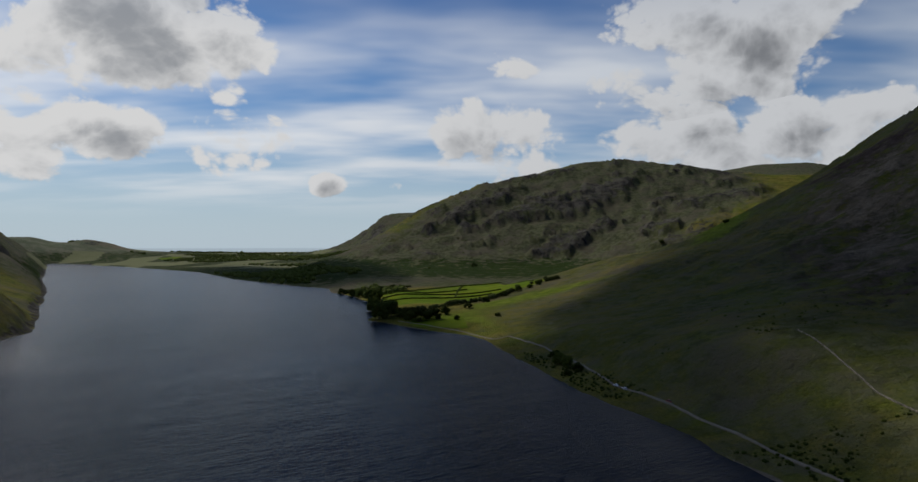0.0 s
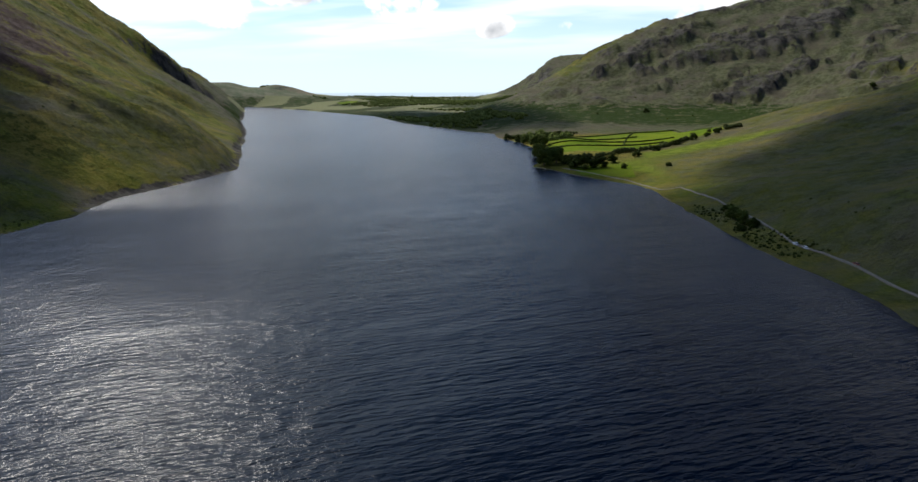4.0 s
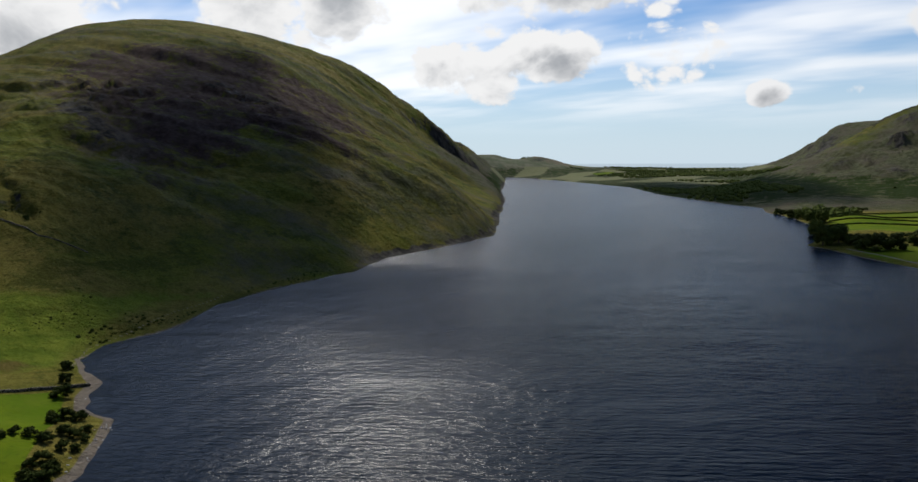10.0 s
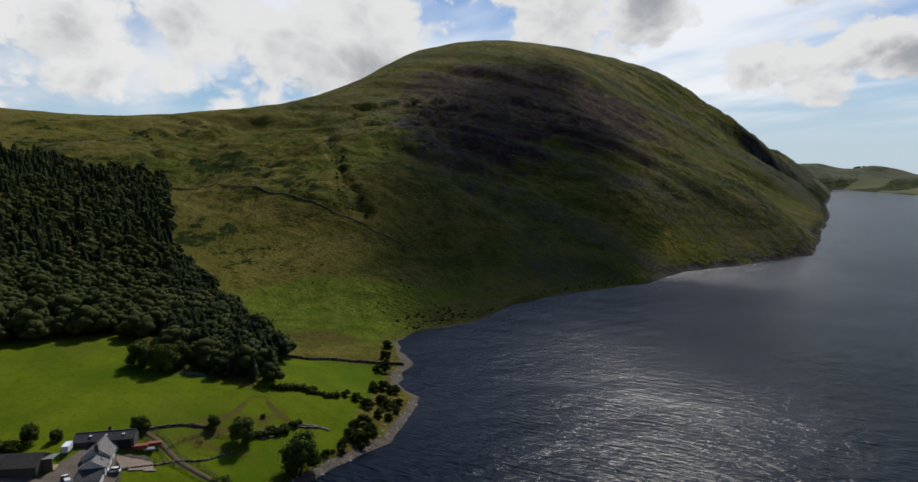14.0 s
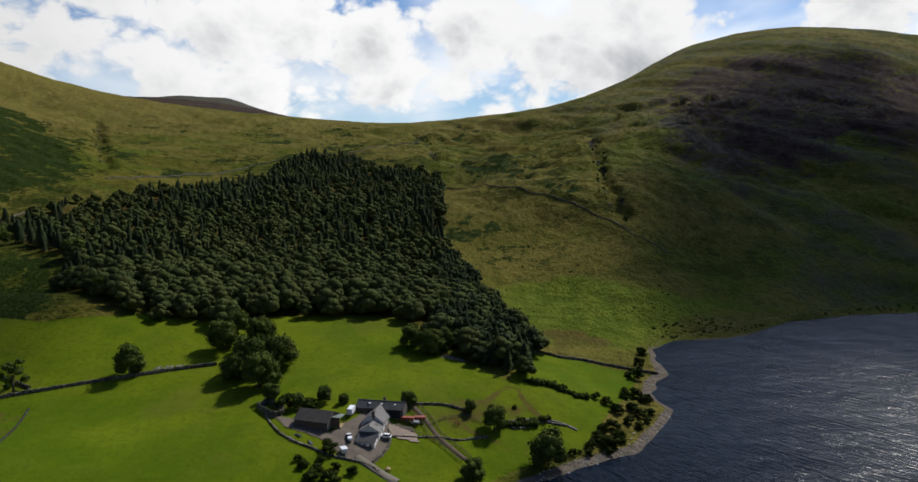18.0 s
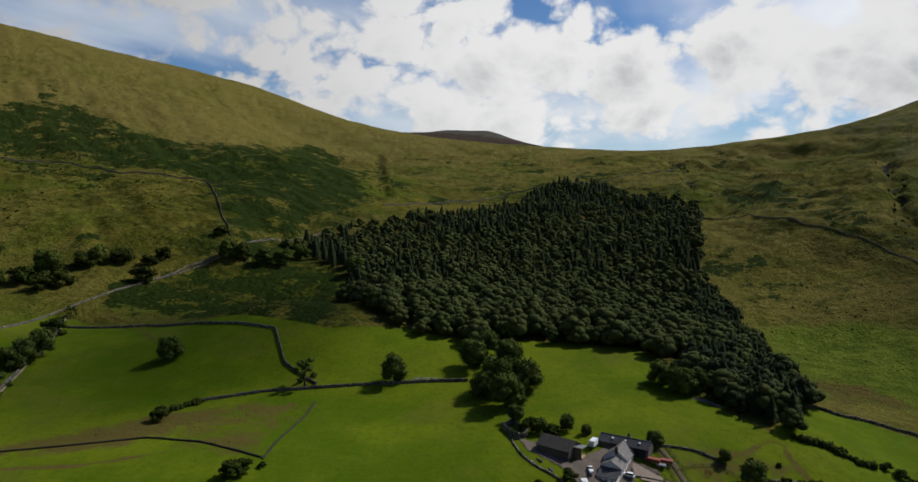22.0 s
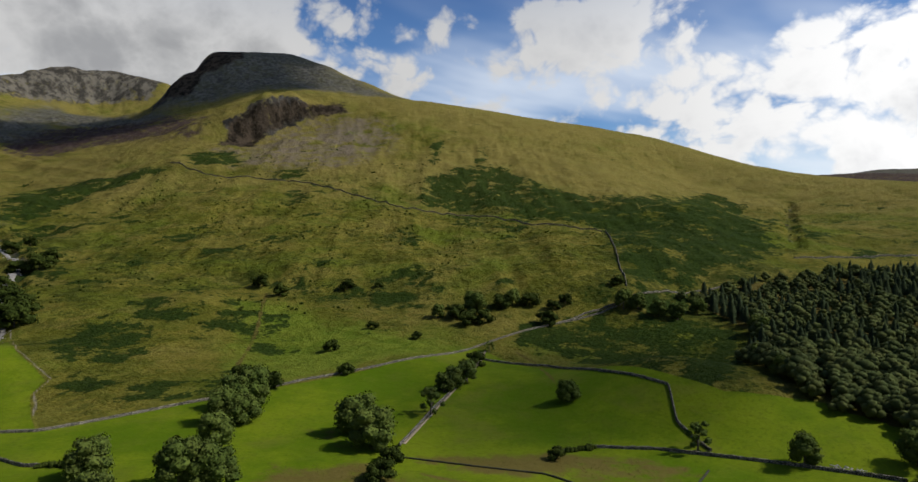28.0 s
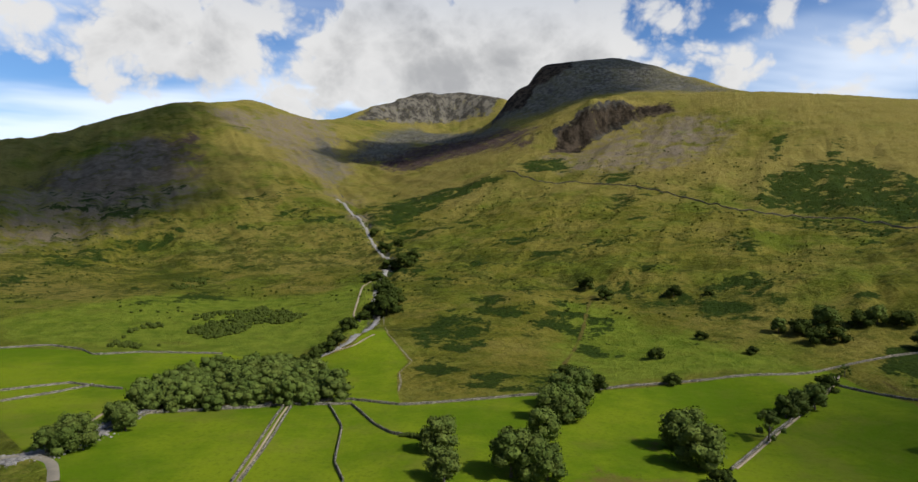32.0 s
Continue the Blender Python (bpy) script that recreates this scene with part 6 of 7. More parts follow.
# ---- dry stone walls ----
def stone_material(name="dry_stone", bare=0.45):
    m, k = material(name)
    co = k.n("ShaderNodeTexCoord").outputs["Object"]
    v = k.n("ShaderNodeTexVoronoi", {"Vector": co, "Scale": 2.6})
    cell = k.n("ShaderNodeSeparateColor", {0: v.outputs["Color"]}).outputs[0]
    col = k.mix(cell, (0.18, 0.155, 0.112), (0.38, 0.335, 0.25))
    col = k.mix(k.ramp(k.noise(co, 0.5, 4.0), bare, bare + 0.25), col, (0.075, 0.078, 0.035) if bare > 0.3 else (0.040, 0.048, 0.014))
    col = k.mix(k.ramp(v.outputs["Distance"], 0.35, 0.6), col, (0.03, 0.028, 0.025))
    finish(k, col, 0.95, v.outputs["Distance"], 0.8, 0.15, 0.15)
    return m


# the second stone is a darker green copy with shade put into its colour
STONE, SHADED_STONE = stone_material(), stone_material("shaded_dry_stone", 0.18)


def wall_along(line, tall=1.15, wide=0.7, gap=1.6, seed=0):
    rng = np.random.RandomState(seed)
    pts = []
    for (ax, ay), (bx, by) in zip(line[:-1], line[1:]):
        n = max(1, int(math.hypot(bx - ax, by - ay) / gap))
        pts += [(ax + (bx - ax) * i / n, ay + (by - ay) * i / n) for i in range(n)]
    pts.append(line[-1])
    p = np.array(pts, float)
    for _ in range(2):
        p[1:-1] = (p[:-2] + 2 * p[1:-1] + p[2:]) / 4
    t = np.gradient(p, axis=0)
    t /= np.linalg.norm(t, axis=1)[:, None] + 1e-9
    side = np.stack([-t[:, 1], t[:, 0]], 1)
    z = ground(p[:, 0], p[:, 1])
    n = len(p)
    h = tall * (0.85 + 0.3 * rng.rand(n))
    vs = []
    for i in range(n):
        k = wide * (0.9 + 0.2 * rng.rand())
        for off, up in ((-0.55, -0.5), (-0.48, 0.5 * h[i]), (-0.36, h[i] * 0.92), (0.03, h[i] * 1.04), (0.36, h[i] * 0.92), (0.48, 0.5 * h[i]), (0.55, -0.5)):
            q = p[i] + side[i] * off * k
            vs.append((q[0], q[1], z[i] + up))
    fs = [(i * 7 + j, i * 7 + j + 1, i * 7 + j + 8, i * 7 + j + 7) for i in range(n - 1) for j in range(6)]
    fs += [tuple(range(7)), tuple(range((n - 1) * 7, n * 7))[::-1]]
    return vs, fs


for n, (key, line) in enumerate(WALLS.items()):
    far_up = key in ("fell_wall_high", "moor_wall", "wood_top_wall", "fell_wall_drop")
    # low walls that lie in shade get the darkened stone
    in_shade = key in ("field_bank", "rush_field_wall")
    tall = {"field_bank": 0.6, "hill_wall": 0.7, "moor_wall": 0.7, "rush_field_wall": 0.5, "garden_wall": 0.7, "beck_wall": 0.5, "orchard_wall": 0.6, "yard_wall": 0.9, "paddock_wall": 0.5}.get(key, 1.7 if far_up else 1.3)
    v, f = wall_along(line, tall, 0.85, 1.6, n)
    tagged(new("stone_wall", mesh_of("stone_wall", v, f, SHADED_STONE if in_shade else STONE)), "low tumbled wall between pastures, coloured dark green for its shade" if in_shade else "long grey dry stone wall across the open fell" if far_up else "grey dry stone wall between green pastures",
           "wall", "field walls")
# hedges and tree rows of the strip fields on the far shore
for n, line in enumerate(PATCH["strip_hedge"]):
    v, f = wall_along(line, 2.0, 2.0, 4.0, 60 + n)
    tagged(new("hedge", mesh_of("hedge", v, f, THORN)), "dark hedge between narrow bright green fields", "hedge", "strip field hedges")
for line in PATCH["tree_row"]:
    run = np.concatenate([np.linspace(a, b, max(2, int(math.hypot(b[0] - a[0], b[1] - a[1]) / 3.2))) for a, b in zip(line[:-1], line[1:])])
    run = run + gen.randn(*run.shape) * 2.0
    grown("tree_row", run, 4.0 + 6.0 * gen.rand(len(run)), BROAD, gen.randint(0, 6, len(run)), WOODLAND, "dark row of trees along the foot of the strip fields", "trees", 0.15)


# ---- the farm ----
def slate_material(name, colour):
    m, k = material(name)
    co = k.n("ShaderNodeTexCoord").outputs["Object"]
    br = k.n("ShaderNodeTexBrick", {"Vector": k.vmath("MULTIPLY", co, (1, 1, 1)), "Scale": 1.0, "Mortar Size": 0.02, "Brick Width": 0.5, "Row Height": 0.3,
                                    "Color1": tuple(c * 0.75 for c in colour) + (1,), "Color2": tuple(c * 1.25 for c in colour) + (1,), "Mortar": tuple(c * 0.4 for c in colour) + (1,)})
    n = k.noise(co, 0.9, 5.0, 0.6)
    col = k.mix(k.ramp(n, 0.5, 0.8, 0.0, 0.6), br.outputs[0], (0.09, 0.085, 0.05))
    finish(k, col, 0.7, br.outputs[1], 0.4, 0.02, 0.3)
    return m


SLATE = slate_material("grey_slate", (0.15, 0.14, 0.128))
DARK_SLATE = slate_material("dark_slate", (0.055, 0.056, 0.06))
BARN_ROOF = slate_material("brown_barn_slate", (0.05, 0.043, 0.037))
TIN = plain("corrugated_tin", (0.14, 0.155, 0.145), 0.55, 0.25, 0.8, 0.4)
WHITEWASH = plain("whitewash", (0.72, 0.71, 0.68), 0.85, 0.10, 0.7)
RUBBLE = plain("rubble_stone", (0.10, 0.088, 0.074), 0.95, 0.4, 1.6, bump=0.7)
TIMBER = plain("weathered_timber", (0.13, 0.10, 0.075), 0.9, 0.35, 2.0)
RAW_TIMBER = plain("sawn_timber", (0.36, 0.26, 0.14), 0.85, 0.2, 2.0)
WHITE_PAINT = plain("white_paint", (0.75, 0.76, 0.76), 0.35, 0.06, 2.0, 0.5)
RED_PAINT = plain("rusty_red_paint", (0.26, 0.06, 0.035), 0.55, 0.35, 1.5, 0.4)
RUBBER = plain("black_rubber", (0.02, 0.02, 0.02), 0.85, 0.2)
STEEL = plain("galvanised_steel", (0.30, 0.31, 0.32), 0.45, 0.25, 1.0, 0.5, 0.6)
GLASS = plain("dark_window_glass", (0.02, 0.025, 0.03), 0.08, 0.1, 1.0, 0.6)
YARD = plain("yard_gravel", (0.125, 0.10, 0.075), 0.95, 0.3, 0.25)
CONCRETE = plain("worn_concrete", (0.30, 0.23, 0.175), 0.9, 0.2, 0.3)


def box(x0, x1, y0, y1, z0, z1, bevel=0.0, bm=None):
    bm = bm or bmesh.new()
    made = bmesh.ops.create_cube(bm, size=1.0)["verts"]
    for v in made:
        v.co = Vector(((x0 + x1) / 2 + v.co.x * (x1 - x0), (y0 + y1) / 2 + v.co.y * (y1 - y0), (z0 + z1) / 2 + v.co.z * (z1 - z0)))
    if bevel:
        bmesh.ops.bevel(bm, geom=list({e for v in made for e in v.link_edges}), offset=bevel, segments=2, affect="EDGES")
    return bm


def prism(profile, x0, x1, bm=None):
    """A solid from a closed profile of (y, z) points, drawn out along x."""
    bm = bm or bmesh.new()
    a = [bm.verts.new((x0, y, z)) for y, z in profile]
    b = [bm.verts.new((x1, y, z)) for y, z in profile]
    n = len(profile)
    bm.faces.new(a[::-1])
    bm.faces.new(b)
    for i in range(n):
        bm.faces.new((a[i], a[(i + 1) % n], b[(i + 1) % n], b[i]))
    bmesh.ops.recalc_face_normals(bm, faces=bm.faces)
    return bm


def rooted(name, x, y, turn, label, category, group="", sink=0.1):
    root = new(name)
    root.empty_display_size = 0.3
    root.matrix_world = pose(x, y, z_at(x, y) - sink, 0, 0, turn)
    return tagged(root, label, category, group)


def window(parent, x, y, z, w_, h, face):
    """A small sash window on a wall; face: the way it looks (-x, +y or -y)."""
    def slab(a0, a1, z0, z1, d0, d1):
        if face == "-x":
            return box(x - d1, x - d0, y + a0, y + a1, z + z0, z + z1)
        s = 1 if face == "+y" else -1
        lo, hi = sorted((y + s * d0, y + s * d1))
        return box(x + a0, x + a1, lo, hi, z + z0, z + z1)
    win = part("window", slab(-w_ / 2, w_ / 2, 0, h, -0.05, 0.02), GLASS, parent, "dark glass pane")
    part("frame", slab(-w_ / 2 - 0.08, -w_ / 2 + 0.04, 0, h, 0.02, 0.07), WHITE_PAINT, win)
    part("frame", slab(w_ / 2 - 0.04, w_ / 2 + 0.08, 0, h, 0.02, 0.07), WHITE_PAINT, win)
    part("frame", slab(-0.03, 0.03, 0, h, 0.02, 0.06), WHITE_PAINT, win)
    part("sill", slab(-w_ / 2 - 0.12, w_ / 2 + 0.12, -0.12, 0.0, 0.0, 0.14), RUBBLE, win)
    return win


def gabled(parent, x0, x1, wide, eave, ridge, wall_mat, roof_mat, base=-1.0, over=0.25):
    """Walls with gables and two roof slopes; the ridge runs along x, the range stands at y 0 to wide."""
    mid = wide / 2
    part("wall", prism([(0, base), (wide, base), (wide, eave), (mid, ridge - 0.02), (0, eave)], x0, x1), wall_mat, parent)
    k = (ridge - eave) / mid
    t = 0.14
    for s in (0, 1):
        lo = (-over, eave - over * k) if s == 0 else (wide + over, eave - over * k)
        prof = [lo, (mid, ridge), (mid, ridge + t), (lo[0], lo[1] + t)]
        part("roof", prism(prof, x0 - 0.15, x1 + 0.15), roof_mat, parent)
    part("ridge_tile", box(x0 - 0.15, x1 + 0.15, mid - 0.14, mid + 0.14, ridge + t - 0.04, ridge + t + 0.1), roof_mat, parent)


def chimney(parent, x, y, z):
    c = part("chimney", box(x - 0.4, x + 0.4, y - 0.5, y + 0.5, z - 1.2, z + 1.1), RUBBLE, parent)
    for dy in (-0.25, 0.25):
        part("chimney_pot", box(x - 0.13, x + 0.13, y + dy - 0.13, y + dy + 0.13, z + 1.1, z + 1.5, 0.03), RED_PAINT, c)


TURN = math.degrees(math.atan2(0.26, -0.96))   # the house's long axis, away from the lake
house = rooted("farmhouse", -208.6, -8.4, TURN, "long whitewashed stone farmhouse with grey slate roofs", "house", sink=0.2)
# local x runs away from the lake; local y runs towards the barn side
part("wall", prism([(0.2, -1.2), (6.8, -1.2), (6.8, 2.5), (0.2, 2.5)], 0.0, 4.4), WHITEWASH, house)
lean = bmesh.new()
prof = [(-0.25, 2.35), (4.5, 4.1), (4.5, 4.24), (-0.25, 2.5)]
a = [lean.verts.new((x, 0.0, z)) for x, z in prof]
b = [lean.verts.new((x, 7.0, z)) for x, z in prof]
lean.faces.new(a), lean.faces.new(b[::-1])
for i in range(4):
    lean.faces.new((a[i], a[(i + 1) % 4], b[(i + 1) % 4], b[i]))
bmesh.ops.recalc_face_normals(lean, faces=lean.faces)
part("roof", lean, DARK_SLATE, house, "dark slate lean-to roof")
cheek = prism([(0.25, 2.45), (6.75, 2.45), (6.75, 2.5), (0.25, 2.5)], 0.1, 4.3)
part("wall_plate", cheek, TIMBER, house)
gabled(house, 4.4, 10.2, 7.0, 4.3, 6.3, WHITEWASH, SLATE)
gabled(house, 10.2, 24.5, 8.0, 5.2, 8.2, WHITEWASH, SLATE)
for xx, zz in ((10.3, 8.0), (24.0, 8.2)):
    chimney(house, xx, 3.7, zz)
for y in (1.6, 3.6, 5.4):
    window(house, 0.0, y, 0.7, 0.9, 1.1, "-x")
for x, z in ((6.0, 0.8), (8.4, 0.8), (6.0, 3.0), (8.4, 3.0), (12.0, 0.9), (15.0, 0.9), (18.0, 0.9), (12.0, 3.3), (15.0, 3.3), (18.0, 3.3)):
    window(house, x, 0.0, z, 0.85, 1.1, "-y")
for x in (12.5, 16.0, 20.0):
    window(house, x, 8.0, 2.6, 0.8, 1.0, "+y")
door = part("door", box(7.0, 7.9, -0.06, 0.0, 0.0, 2.0), TIMBER, house)
part("handle", box(7.75, 7.82, -0.12, -0.06, 0.95, 1.05), STEEL, door)
for xx, yy in ((13.5, 1.6), (17.5, 1.8), (8.0, 1.4)):
    part("rooflight", box(xx, xx + 0.7, yy - 0.5, yy + 0.5, 6.0, 6.12), GLASS, house)

back = rooted("back_barn", -231.0, 2.5, TURN + 90, "long low stone barn with a dark slate roof and open bay", "barn")
gabled(back, 0.0, 17.5, 6.0, 2.8, 4.6, RUBBLE, DARK_SLATE)
# black slab on the wall paints the shade inside the open bay
part("doorway", box(1.0, 5.0, 5.95, 6.04, -0.3, 2.6), RUBBER, back, "black panel in place of the shaded open cart bay")
for xx in (3.0, 8.0, 12.5):
    part("rooflight", box(xx, xx + 0.8, 3.9, 4.8, 4.0, 4.1), WHITE_PAINT, back, "pale translucent roof panel")

barn = rooted("stone_barn", -215.4, -24.6, math.degrees(math.atan2(-0.93, -0.37)), "dark stone barn with a weathered brown slate roof", "barn")
# local x runs along the ridge, local y towards the lake
part("wall", prism([(-9.0, -1.0), (0.0, -1.0), (0.0, 3.4), (-4.5, 5.8), (-9.0, 3.4)], 0.0, 12.5), RUBBLE, barn)
for prof in ([(0.35, 3.2), (-4.5, 5.82), (-4.5, 5.98), (0.35, 3.36)], [(-9.35, 3.2), (-4.5, 5.82), (-4.5, 5.98), (-9.35, 3.36)]):
    part("roof", prism(prof, -0.3, 12.8), BARN_ROOF, barn)
part("barn_door", box(-0.06, 0.0, -6.2, -2.8, -0.2, 2.9), TIMBER, barn, "tall dark timber doors")
part("barn_door", box(4.5, 7.5, 0.0, 0.06, -0.2, 2.7), TIMBER, barn)

shed = rooted("lean_to_shed", -222.5, -19.4, TURN + 90, "small open shed with a grey-green tin roof", "shed")
for x in (0.2, 3.4, 6.6):
    for y in (0.2, 4.6):
        part("post", box(x - 0.1, x + 0.1, y - 0.1, y + 0.1, -0.4, 2.7 + 0.12 * y), TIMBER, shed)
part("roof", prism([(-0.4, 2.65), (5.2, 3.4), (5.2, 3.5), (-0.4, 2.75)], -0.3, 7.1), TIN, shed)
part("back_wall", box(0.1, 6.8, 4.65, 4.8, -0.4, 3.2), TIMBER, shed)

ring = [(-236.8, -52.1), (-226.8, -44.6), (-230.0, -41.0), (-241.9, -48.8), (-236.8, -52.1)]
v, f = wall_along(ring, 2.3, 0.8, 1.2, 91)
tagged(new("ruined_barn", mesh_of("ruined_barn", v, f, STONE)), "roofless ruined stone barn with broken walls", "ruin")


def wheel(parent, x, y, r, wide=0.22):
    bm = bmesh.new()
    bmesh.ops.create_cone(bm, cap_ends=True, segments=14, radius1=r, radius2=r, depth=wide, matrix=Matrix.Translation((x, y, r)) @ Matrix.Rotation(math.pi / 2, 4, "X"))
    bmesh.ops.bevel(bm, geom=[e for e in bm.edges if abs(e.verts[0].co.y - e.verts[1].co.y) < 1e-4], offset=0.03, segments=1, affect="EDGES")
    wh = part("wheel", bm, RUBBER, parent)
    rim = bmesh.new()
    bmesh.ops.create_cone(rim, cap_ends=True, segments=12, radius1=r * 0.6, radius2=r * 0.55, depth=wide + 0.03, matrix=Matrix.Translation((x, y, r)) @ Matrix.Rotation(math.pi / 2, 4, "X"))
    part("rim", rim, STEEL, wh)


def car(x, y, turn, paint, label, category="car", long=4.3, pickup=False):
    c = rooted("car", x, y, turn, label, category, "parked cars", sink=-0.28)
    h = long / 2
    body = prism([(-0.85, 0.28), (0.85, 0.28), (0.88, 0.62), (0.80, 0.92), (-0.80, 0.92), (-0.88, 0.62)], -h, h)
    for vert in body.verts:
        if abs(vert.co.x) > h - 0.01:
            vert.co.y *= 0.9
            if vert.co.z > 0.7:
                vert.co.x *= 0.93
    bmesh.ops.bevel(body, geom=body.edges[:], offset=0.06, segments=2, affect="EDGES")
    part("body", body, paint, c)
    x0, x1 = (-0.2, h * 0.5) if pickup else (-h * 0.88, h * 0.45)
    cab = bmesh.new()
    low = [cab.verts.new(p) for p in ((x0, -0.78, 0.9), (x1 + 0.35, -0.78, 0.9), (x1 + 0.35, 0.78, 0.9), (x0, 0.78, 0.9))]
    top = [cab.verts.new(p) for p in ((x0 + 0.25, -0.62, 1.42), (x1 - 0.35, -0.62, 1.42), (x1 - 0.35, 0.62, 1.42), (x0 + 0.25, 0.62, 1.42))]
    cab.faces.new(top)
    for i in range(4):
        cab.faces.new((low[i], low[(i + 1) % 4], top[(i + 1) % 4], top[i]))
    bmesh.ops.recalc_face_normals(cab, faces=cab.faces)
    part("glasshouse", cab, GLASS, c, "dark side windows")
    part("car_roof", box(x0 + 0.2, x1 - 0.3, -0.64, 0.64, 1.40, 1.47, 0.03), paint, c)
    for sx in (-0.62, 0.62):
        for sy in (-0.78, 0.78):
            wheel(c, sx * h, sy, 0.32)
    for sy in (-0.55, 0.55):
        part("headlight", box(h * 0.95, h * 1.0, sy - 0.17, sy + 0.17, 0.58, 0.74, 0.02), GLASS, c)
    part("bumper", box(h - 0.1, h + 0.06, -0.75, 0.75, 0.3, 0.48, 0.03), RUBBER, c)
    return c


car(-212.4, -17.1, 195, WHITE_PAINT, "white pickup truck parked in the farmyard", "pickup", 4.9, True)
car(-214.6, -5.0, 250, WHITE_PAINT, "small white car beside the farmhouse", "car", 3.8)
car(103.6, 433.0, 108, WHITE_PAINT, "white car on the narrow lakeside road", "car", 4.3)
car(106.9, 423.0, 108, WHITE_PAINT, "white van on the narrow lakeside road", "van", 4.9)
car(123.4, 385.2, 110, RED_PAINT, "red car on the narrow lakeside road", "car", 4.2)


def trailer(x, y, turn, mat, long, tall, label, category, deck=0.6):
    t = rooted("trailer", x, y, turn, label, category, "farm trailers", sink=-0.05)
    part("body", box(-long / 2, long / 2, -0.95, 0.95, deck, deck + tall, 0.05), mat, t)
    part("roof", box(-long / 2 - 0.05, long / 2 + 0.05, -1.0, 1.0, deck + tall, deck + tall + 0.08, 0.02), WHITE_PAINT if mat is WHITE_PAINT else mat, t)
    part("drawbar", box(long / 2, long / 2 + 1.2, -0.06, 0.06, deck - 0.05, deck + 0.07), STEEL, t)
    for sy in (-0.98, 0.98):
        wheel(t, 0.0, sy, 0.38)
    return t


trailer(-204.9, -18.3, 20, WHITE_PAINT, 2.6, 1.3, "white box trailer beside the drive", "trailer")
trailer(-227.5, -17.5, TURN, WHITE_PAINT, 4.2, 2.0, "white livestock trailer in the yard", "trailer")
trailer(-225.0, 2.6, 75, RED_PAINT, 4.6, 1.0, "rusty red hay trailer by the paddock", "trailer")
trailer(-226.4, 7.0, 82, RED_PAINT, 4.0, 0.8, "rusty red flat trailer by the paddock", "trailer")
trailer(-224.0, 5.2, 80, STEEL, 3.0, 0.5, "grey low farm implement on wheels", "implement", 0.45)

stack = rooted("timber_stack", -219.8, -21.0, TURN, "stack of pale sawn planks on the yard", "timber", sink=0.0)
for i in range(7):
    for j in range(2):
        part("plank", box(-1.9, 1.9, -1.2 + i * 0.34, -0.92 + i * 0.34, 0.05 + j * 0.14, 0.17 + j * 0.14, 0.01), RAW_TIMBER, stack)
for x, y, turn in ((-211.2, -36.2, 20), (-213.1, -34.0, 50), (-209.0, -29.5, 30)):
    t = rooted("feed_trough", x, y, turn, "rusty metal feed trough on the grass", "trough", "feed troughs", 0.0)
    part("tray", prism([(-0.35, 0.45), (-0.25, 0.15), (0.25, 0.15), (0.35, 0.45), (0.28, 0.45), (0.2, 0.22), (-0.2, 0.22), (-0.28, 0.45)], -1.5, 1.5), STEEL, t)
    for sx in (-1.2, 1.2):
        part("leg", box(sx - 0.05, sx + 0.05, -0.3, 0.3, -0.1, 0.18), STEEL, t)
table = rooted("picnic_table", -199.5, -4.0, 15, "weathered picnic table on the lawn", "table", sink=0.0)
for i in range(5):
    part("board", box(-0.9, 0.9, -0.38 + i * 0.155, -0.25 + i * 0.155, 0.72, 0.76), RAW_TIMBER, table)
for sy in (-0.72, 0.72):
    part("bench", box(-0.9, 0.9, sy - 0.12, sy + 0.12, 0.42, 0.46), RAW_TIMBER, table)
for sx in (-0.6, 0.6):
    part("leg_frame", box(sx - 0.05, sx + 0.05, -0.75, 0.75, 0.3, 0.38), TIMBER, table)
    part("leg", box(sx - 0.05, sx + 0.05, -0.5, -0.38, -0.1, 0.72), TIMBER, table)
    part("leg", box(sx - 0.05, sx + 0.05, 0.38, 0.5, -0.1, 0.72), TIMBER, table)
feeder = rooted("ring_feeder", -226.9, 20.3, 0, "round rusty ring feeder on trodden earth", "feeder", sink=0.0)
for zz in (0.15, 0.6, 1.05):
    bm = bmesh.new()
    bmesh.ops.create_cone(bm, cap_ends=False, segments=20, radius1=1.1, radius2=1.1, depth=0.08, matrix=Matrix.Translation((0, 0, zz)))
    part("hoop", bm, RED_PAINT, feeder)
for i in range(12):
    an = i * math.pi / 6
    part("bar", box(1.1 * math.cos(an) - 0.03, 1.1 * math.cos(an) + 0.03, 1.1 * math.sin(an) - 0.03, 1.1 * math.sin(an) + 0.03, 0.0, 1.1), RED_PAINT, feeder)


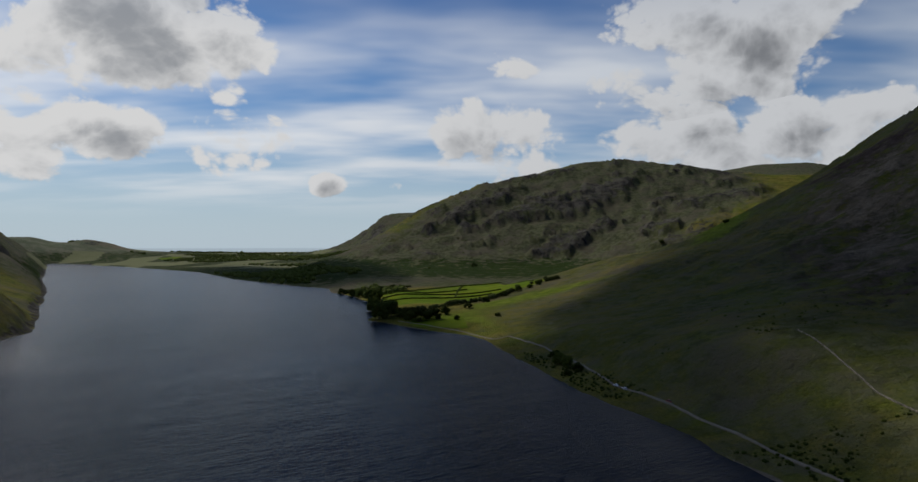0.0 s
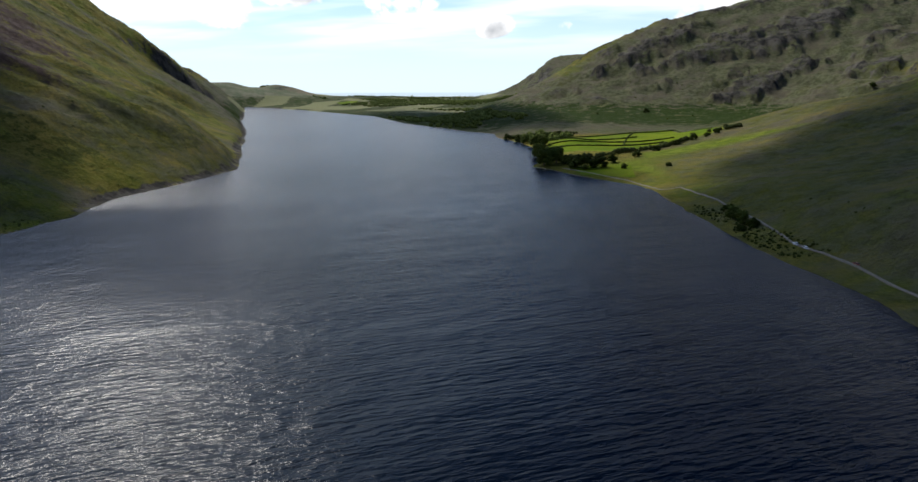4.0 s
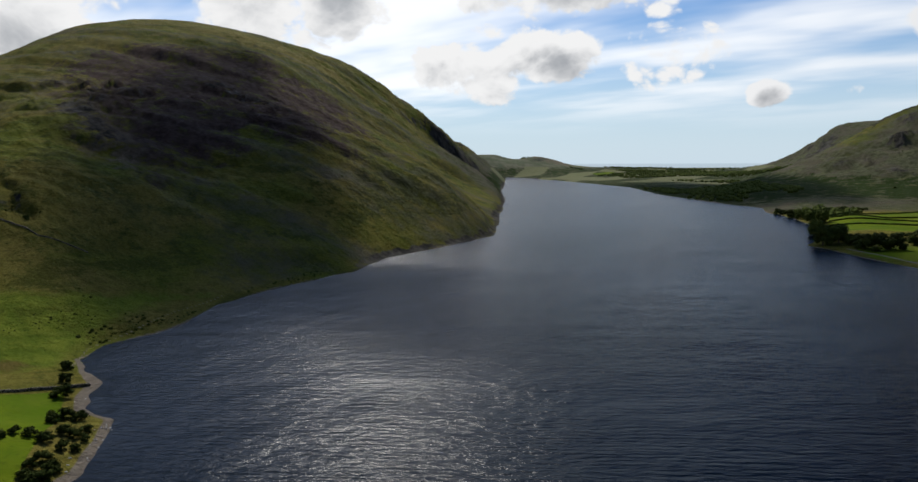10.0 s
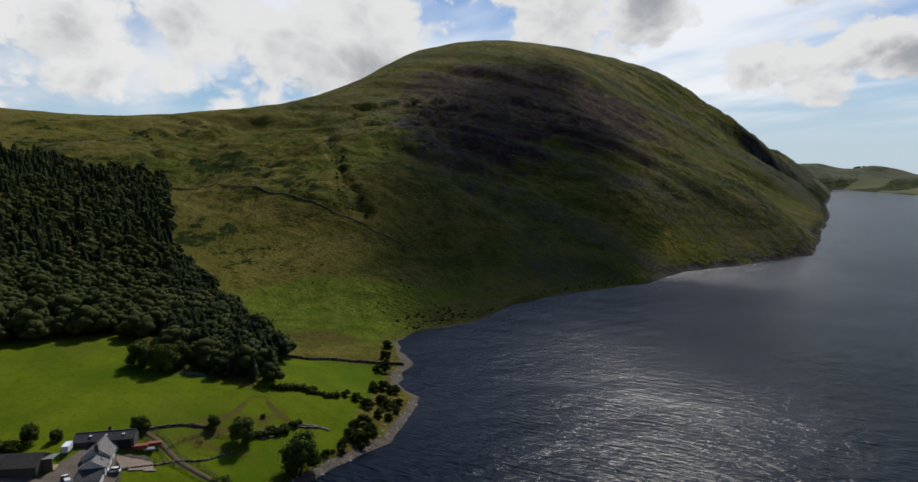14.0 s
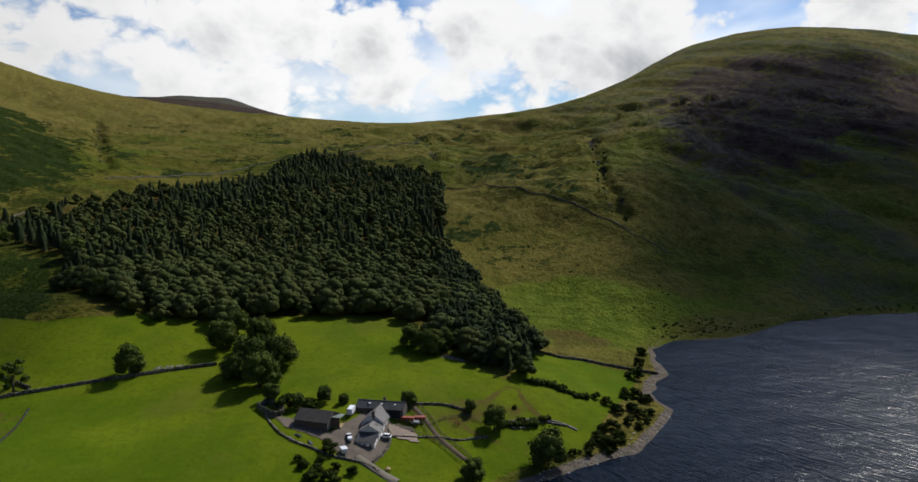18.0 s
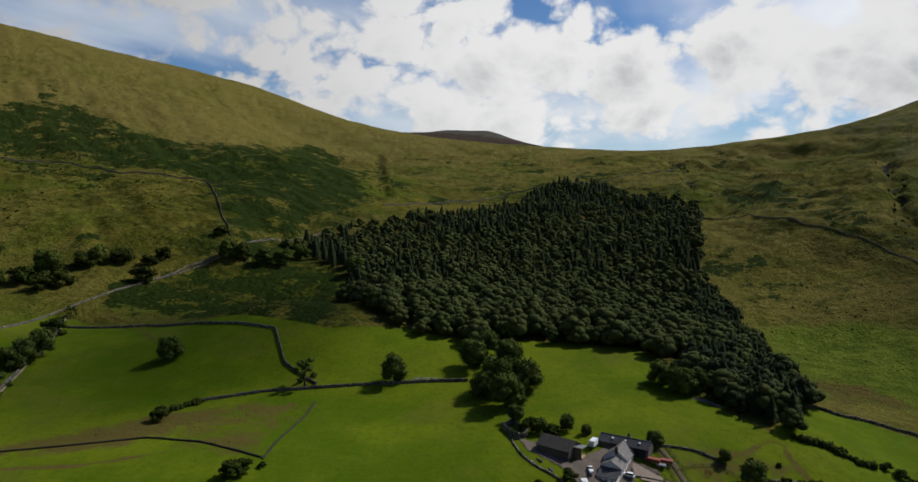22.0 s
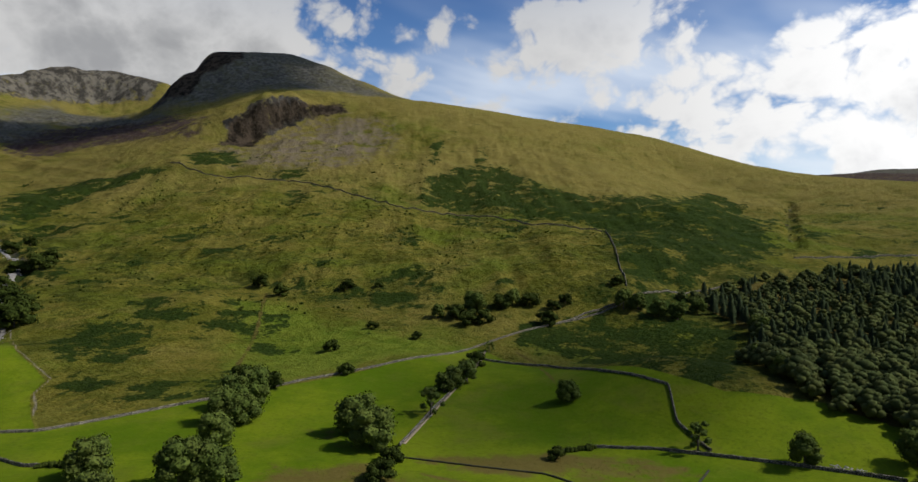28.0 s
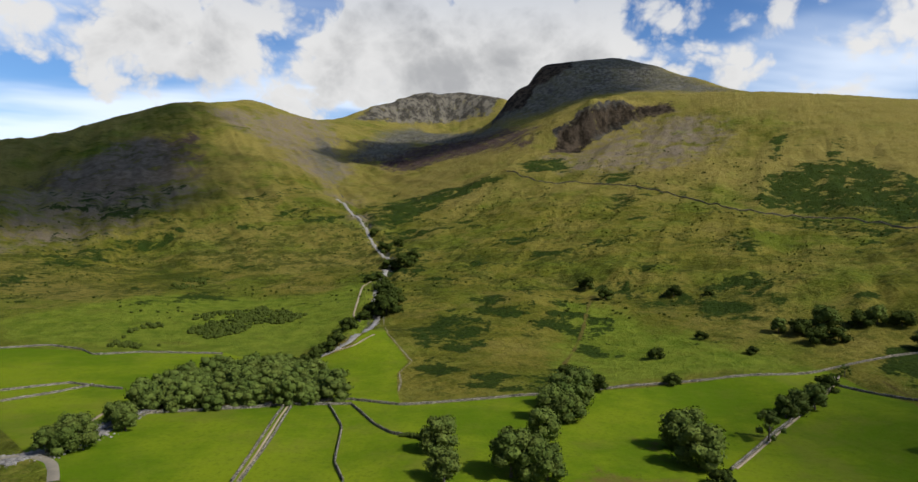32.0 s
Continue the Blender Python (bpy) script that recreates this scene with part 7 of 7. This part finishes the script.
def fence(line, gap=2.4, tall=1.2, rails=3, mat=TIMBER, label="weathered post and rail fence along the farm lane"):
    (x0, y0) = line[0]
    root = rooted("fence", x0, y0, 0, label, "fence", "farm fences", 0.0)
    base = root.matrix_world.translation.copy()
    pts = []
    for (ax, ay), (bx, by) in zip(line[:-1], line[1:]):
        n = max(1, int(math.hypot(bx - ax, by - ay) / gap))
        pts += [(ax + (bx - ax) * i / n, ay + (by - ay) * i / n) for i in range(n)]
    pts.append(line[-1])
    ps = [Vector((px, py, z_at(px, py))) - base for px, py in pts]
    for p in ps:
        part("post", box(p.x - 0.07, p.x + 0.07, p.y - 0.07, p.y + 0.07, p.z - 0.3, p.z + tall), mat, root)
    for p, q in zip(ps[:-1], ps[1:]):
        d = q - p
        for r in range(rails):
            z = tall * (r + 1) / rails - 0.12
            bm = box(0, d.length, -0.025, 0.025, -0.05, 0.05)
            bmesh.ops.transform(bm, matrix=Matrix.Translation(p + Vector((0, 0, z))) @ d.to_track_quat("X", "Z").to_matrix().to_4x4(), verts=bm.verts)
            part("rail", bm, mat, root)


lane = [Vector(p) for p in TRACKS["farm_lane"]]
for side in (-2.3, 2.3):
    out = []
    for i, p in enumerate(lane):
        d = (lane[min(i + 1, len(lane) - 1)] - lane[max(i - 1, 0)]).normalized()
        out.append((p.x - d.y * side, p.y + d.x * side))
    fence(out)
fence([(-224.0, 10.5), (-229.0, 16.0), (-232.5, 24.0), (-229.0, 30.0)], label="weathered pen rails round the trodden paddock")
fence([(-222.0, -1.0), (-219.0, 6.5), (-215.0, 14.0)], label="weathered rails beside the concrete pad")


def draped(name, ring, mat, lift, label, step=2.0):
    """A patch of made ground that follows the lie of the land."""
    xs, ys = [p[0] for p in ring], [p[1] for p in ring]
    gx, gy = np.meshgrid(np.arange(min(xs) - step, max(xs) + step, step), np.arange(min(ys) - step, max(ys) + step, step), indexing="ij")
    keep = inside(gx, gy, ring)
    z = ground(gx, gy) + lift
    idx, vs, fs = {}, [], []
    n, m = gx.shape
    for i in range(n - 1):
        for j in range(m - 1):
            if keep[i, j] or keep[i + 1, j + 1]:
                face = []
                for a_, b_ in ((i, j), (i + 1, j), (i + 1, j + 1), (i, j + 1)):
                    if (a_, b_) not in idx:
                        idx[(a_, b_)] = len(vs)
                        vs.append((gx[a_, b_], gy[a_, b_], z[a_, b_]))
                    face.append(idx[(a_, b_)])
                fs.append(face)
    return tagged(new(name, mesh_of(name, vs, fs, mat, True)), label, "yard", kind="structure")


draped("yard", PATCH["yard"][0], YARD, 0.22, "pale trodden gravel farmyard", 0.8)
draped("concrete_pad", [(-222, -4), (-219, 5), (-214.5, 6), (-216, -3)], CONCRETE, 0.30, "pale worn concrete pad beside the farmhouse", 0.7)

# pale stones and driftwood left along the shingle
stones = scatter([[(-262, 115), (-240, 108), (-222, 88), (-208, 66), (-196, 44), (-200, 40), (-214, 62), (-228, 84), (-246, 100)], [(-296, 122), (-285, 117), (-283, 112), (-296, 116)]], 2.6, 77)
stones = stones[gen.rand(len(stones)) < 0.4]
PALE = plain("pale_shore_stones", (0.42, 0.40, 0.37), 0.85, 0.3, 1.5)
sv = ICO1[0] * np.array([0.5, 0.35, 0.3])
grown("shore_stones", stones, 0.5 + 0.9 * gen.rand(len(stones)), [(sv, ICO1[1])], np.zeros(len(stones), int), PALE, "pale boulders along the water's edge", "stones", 0.0)
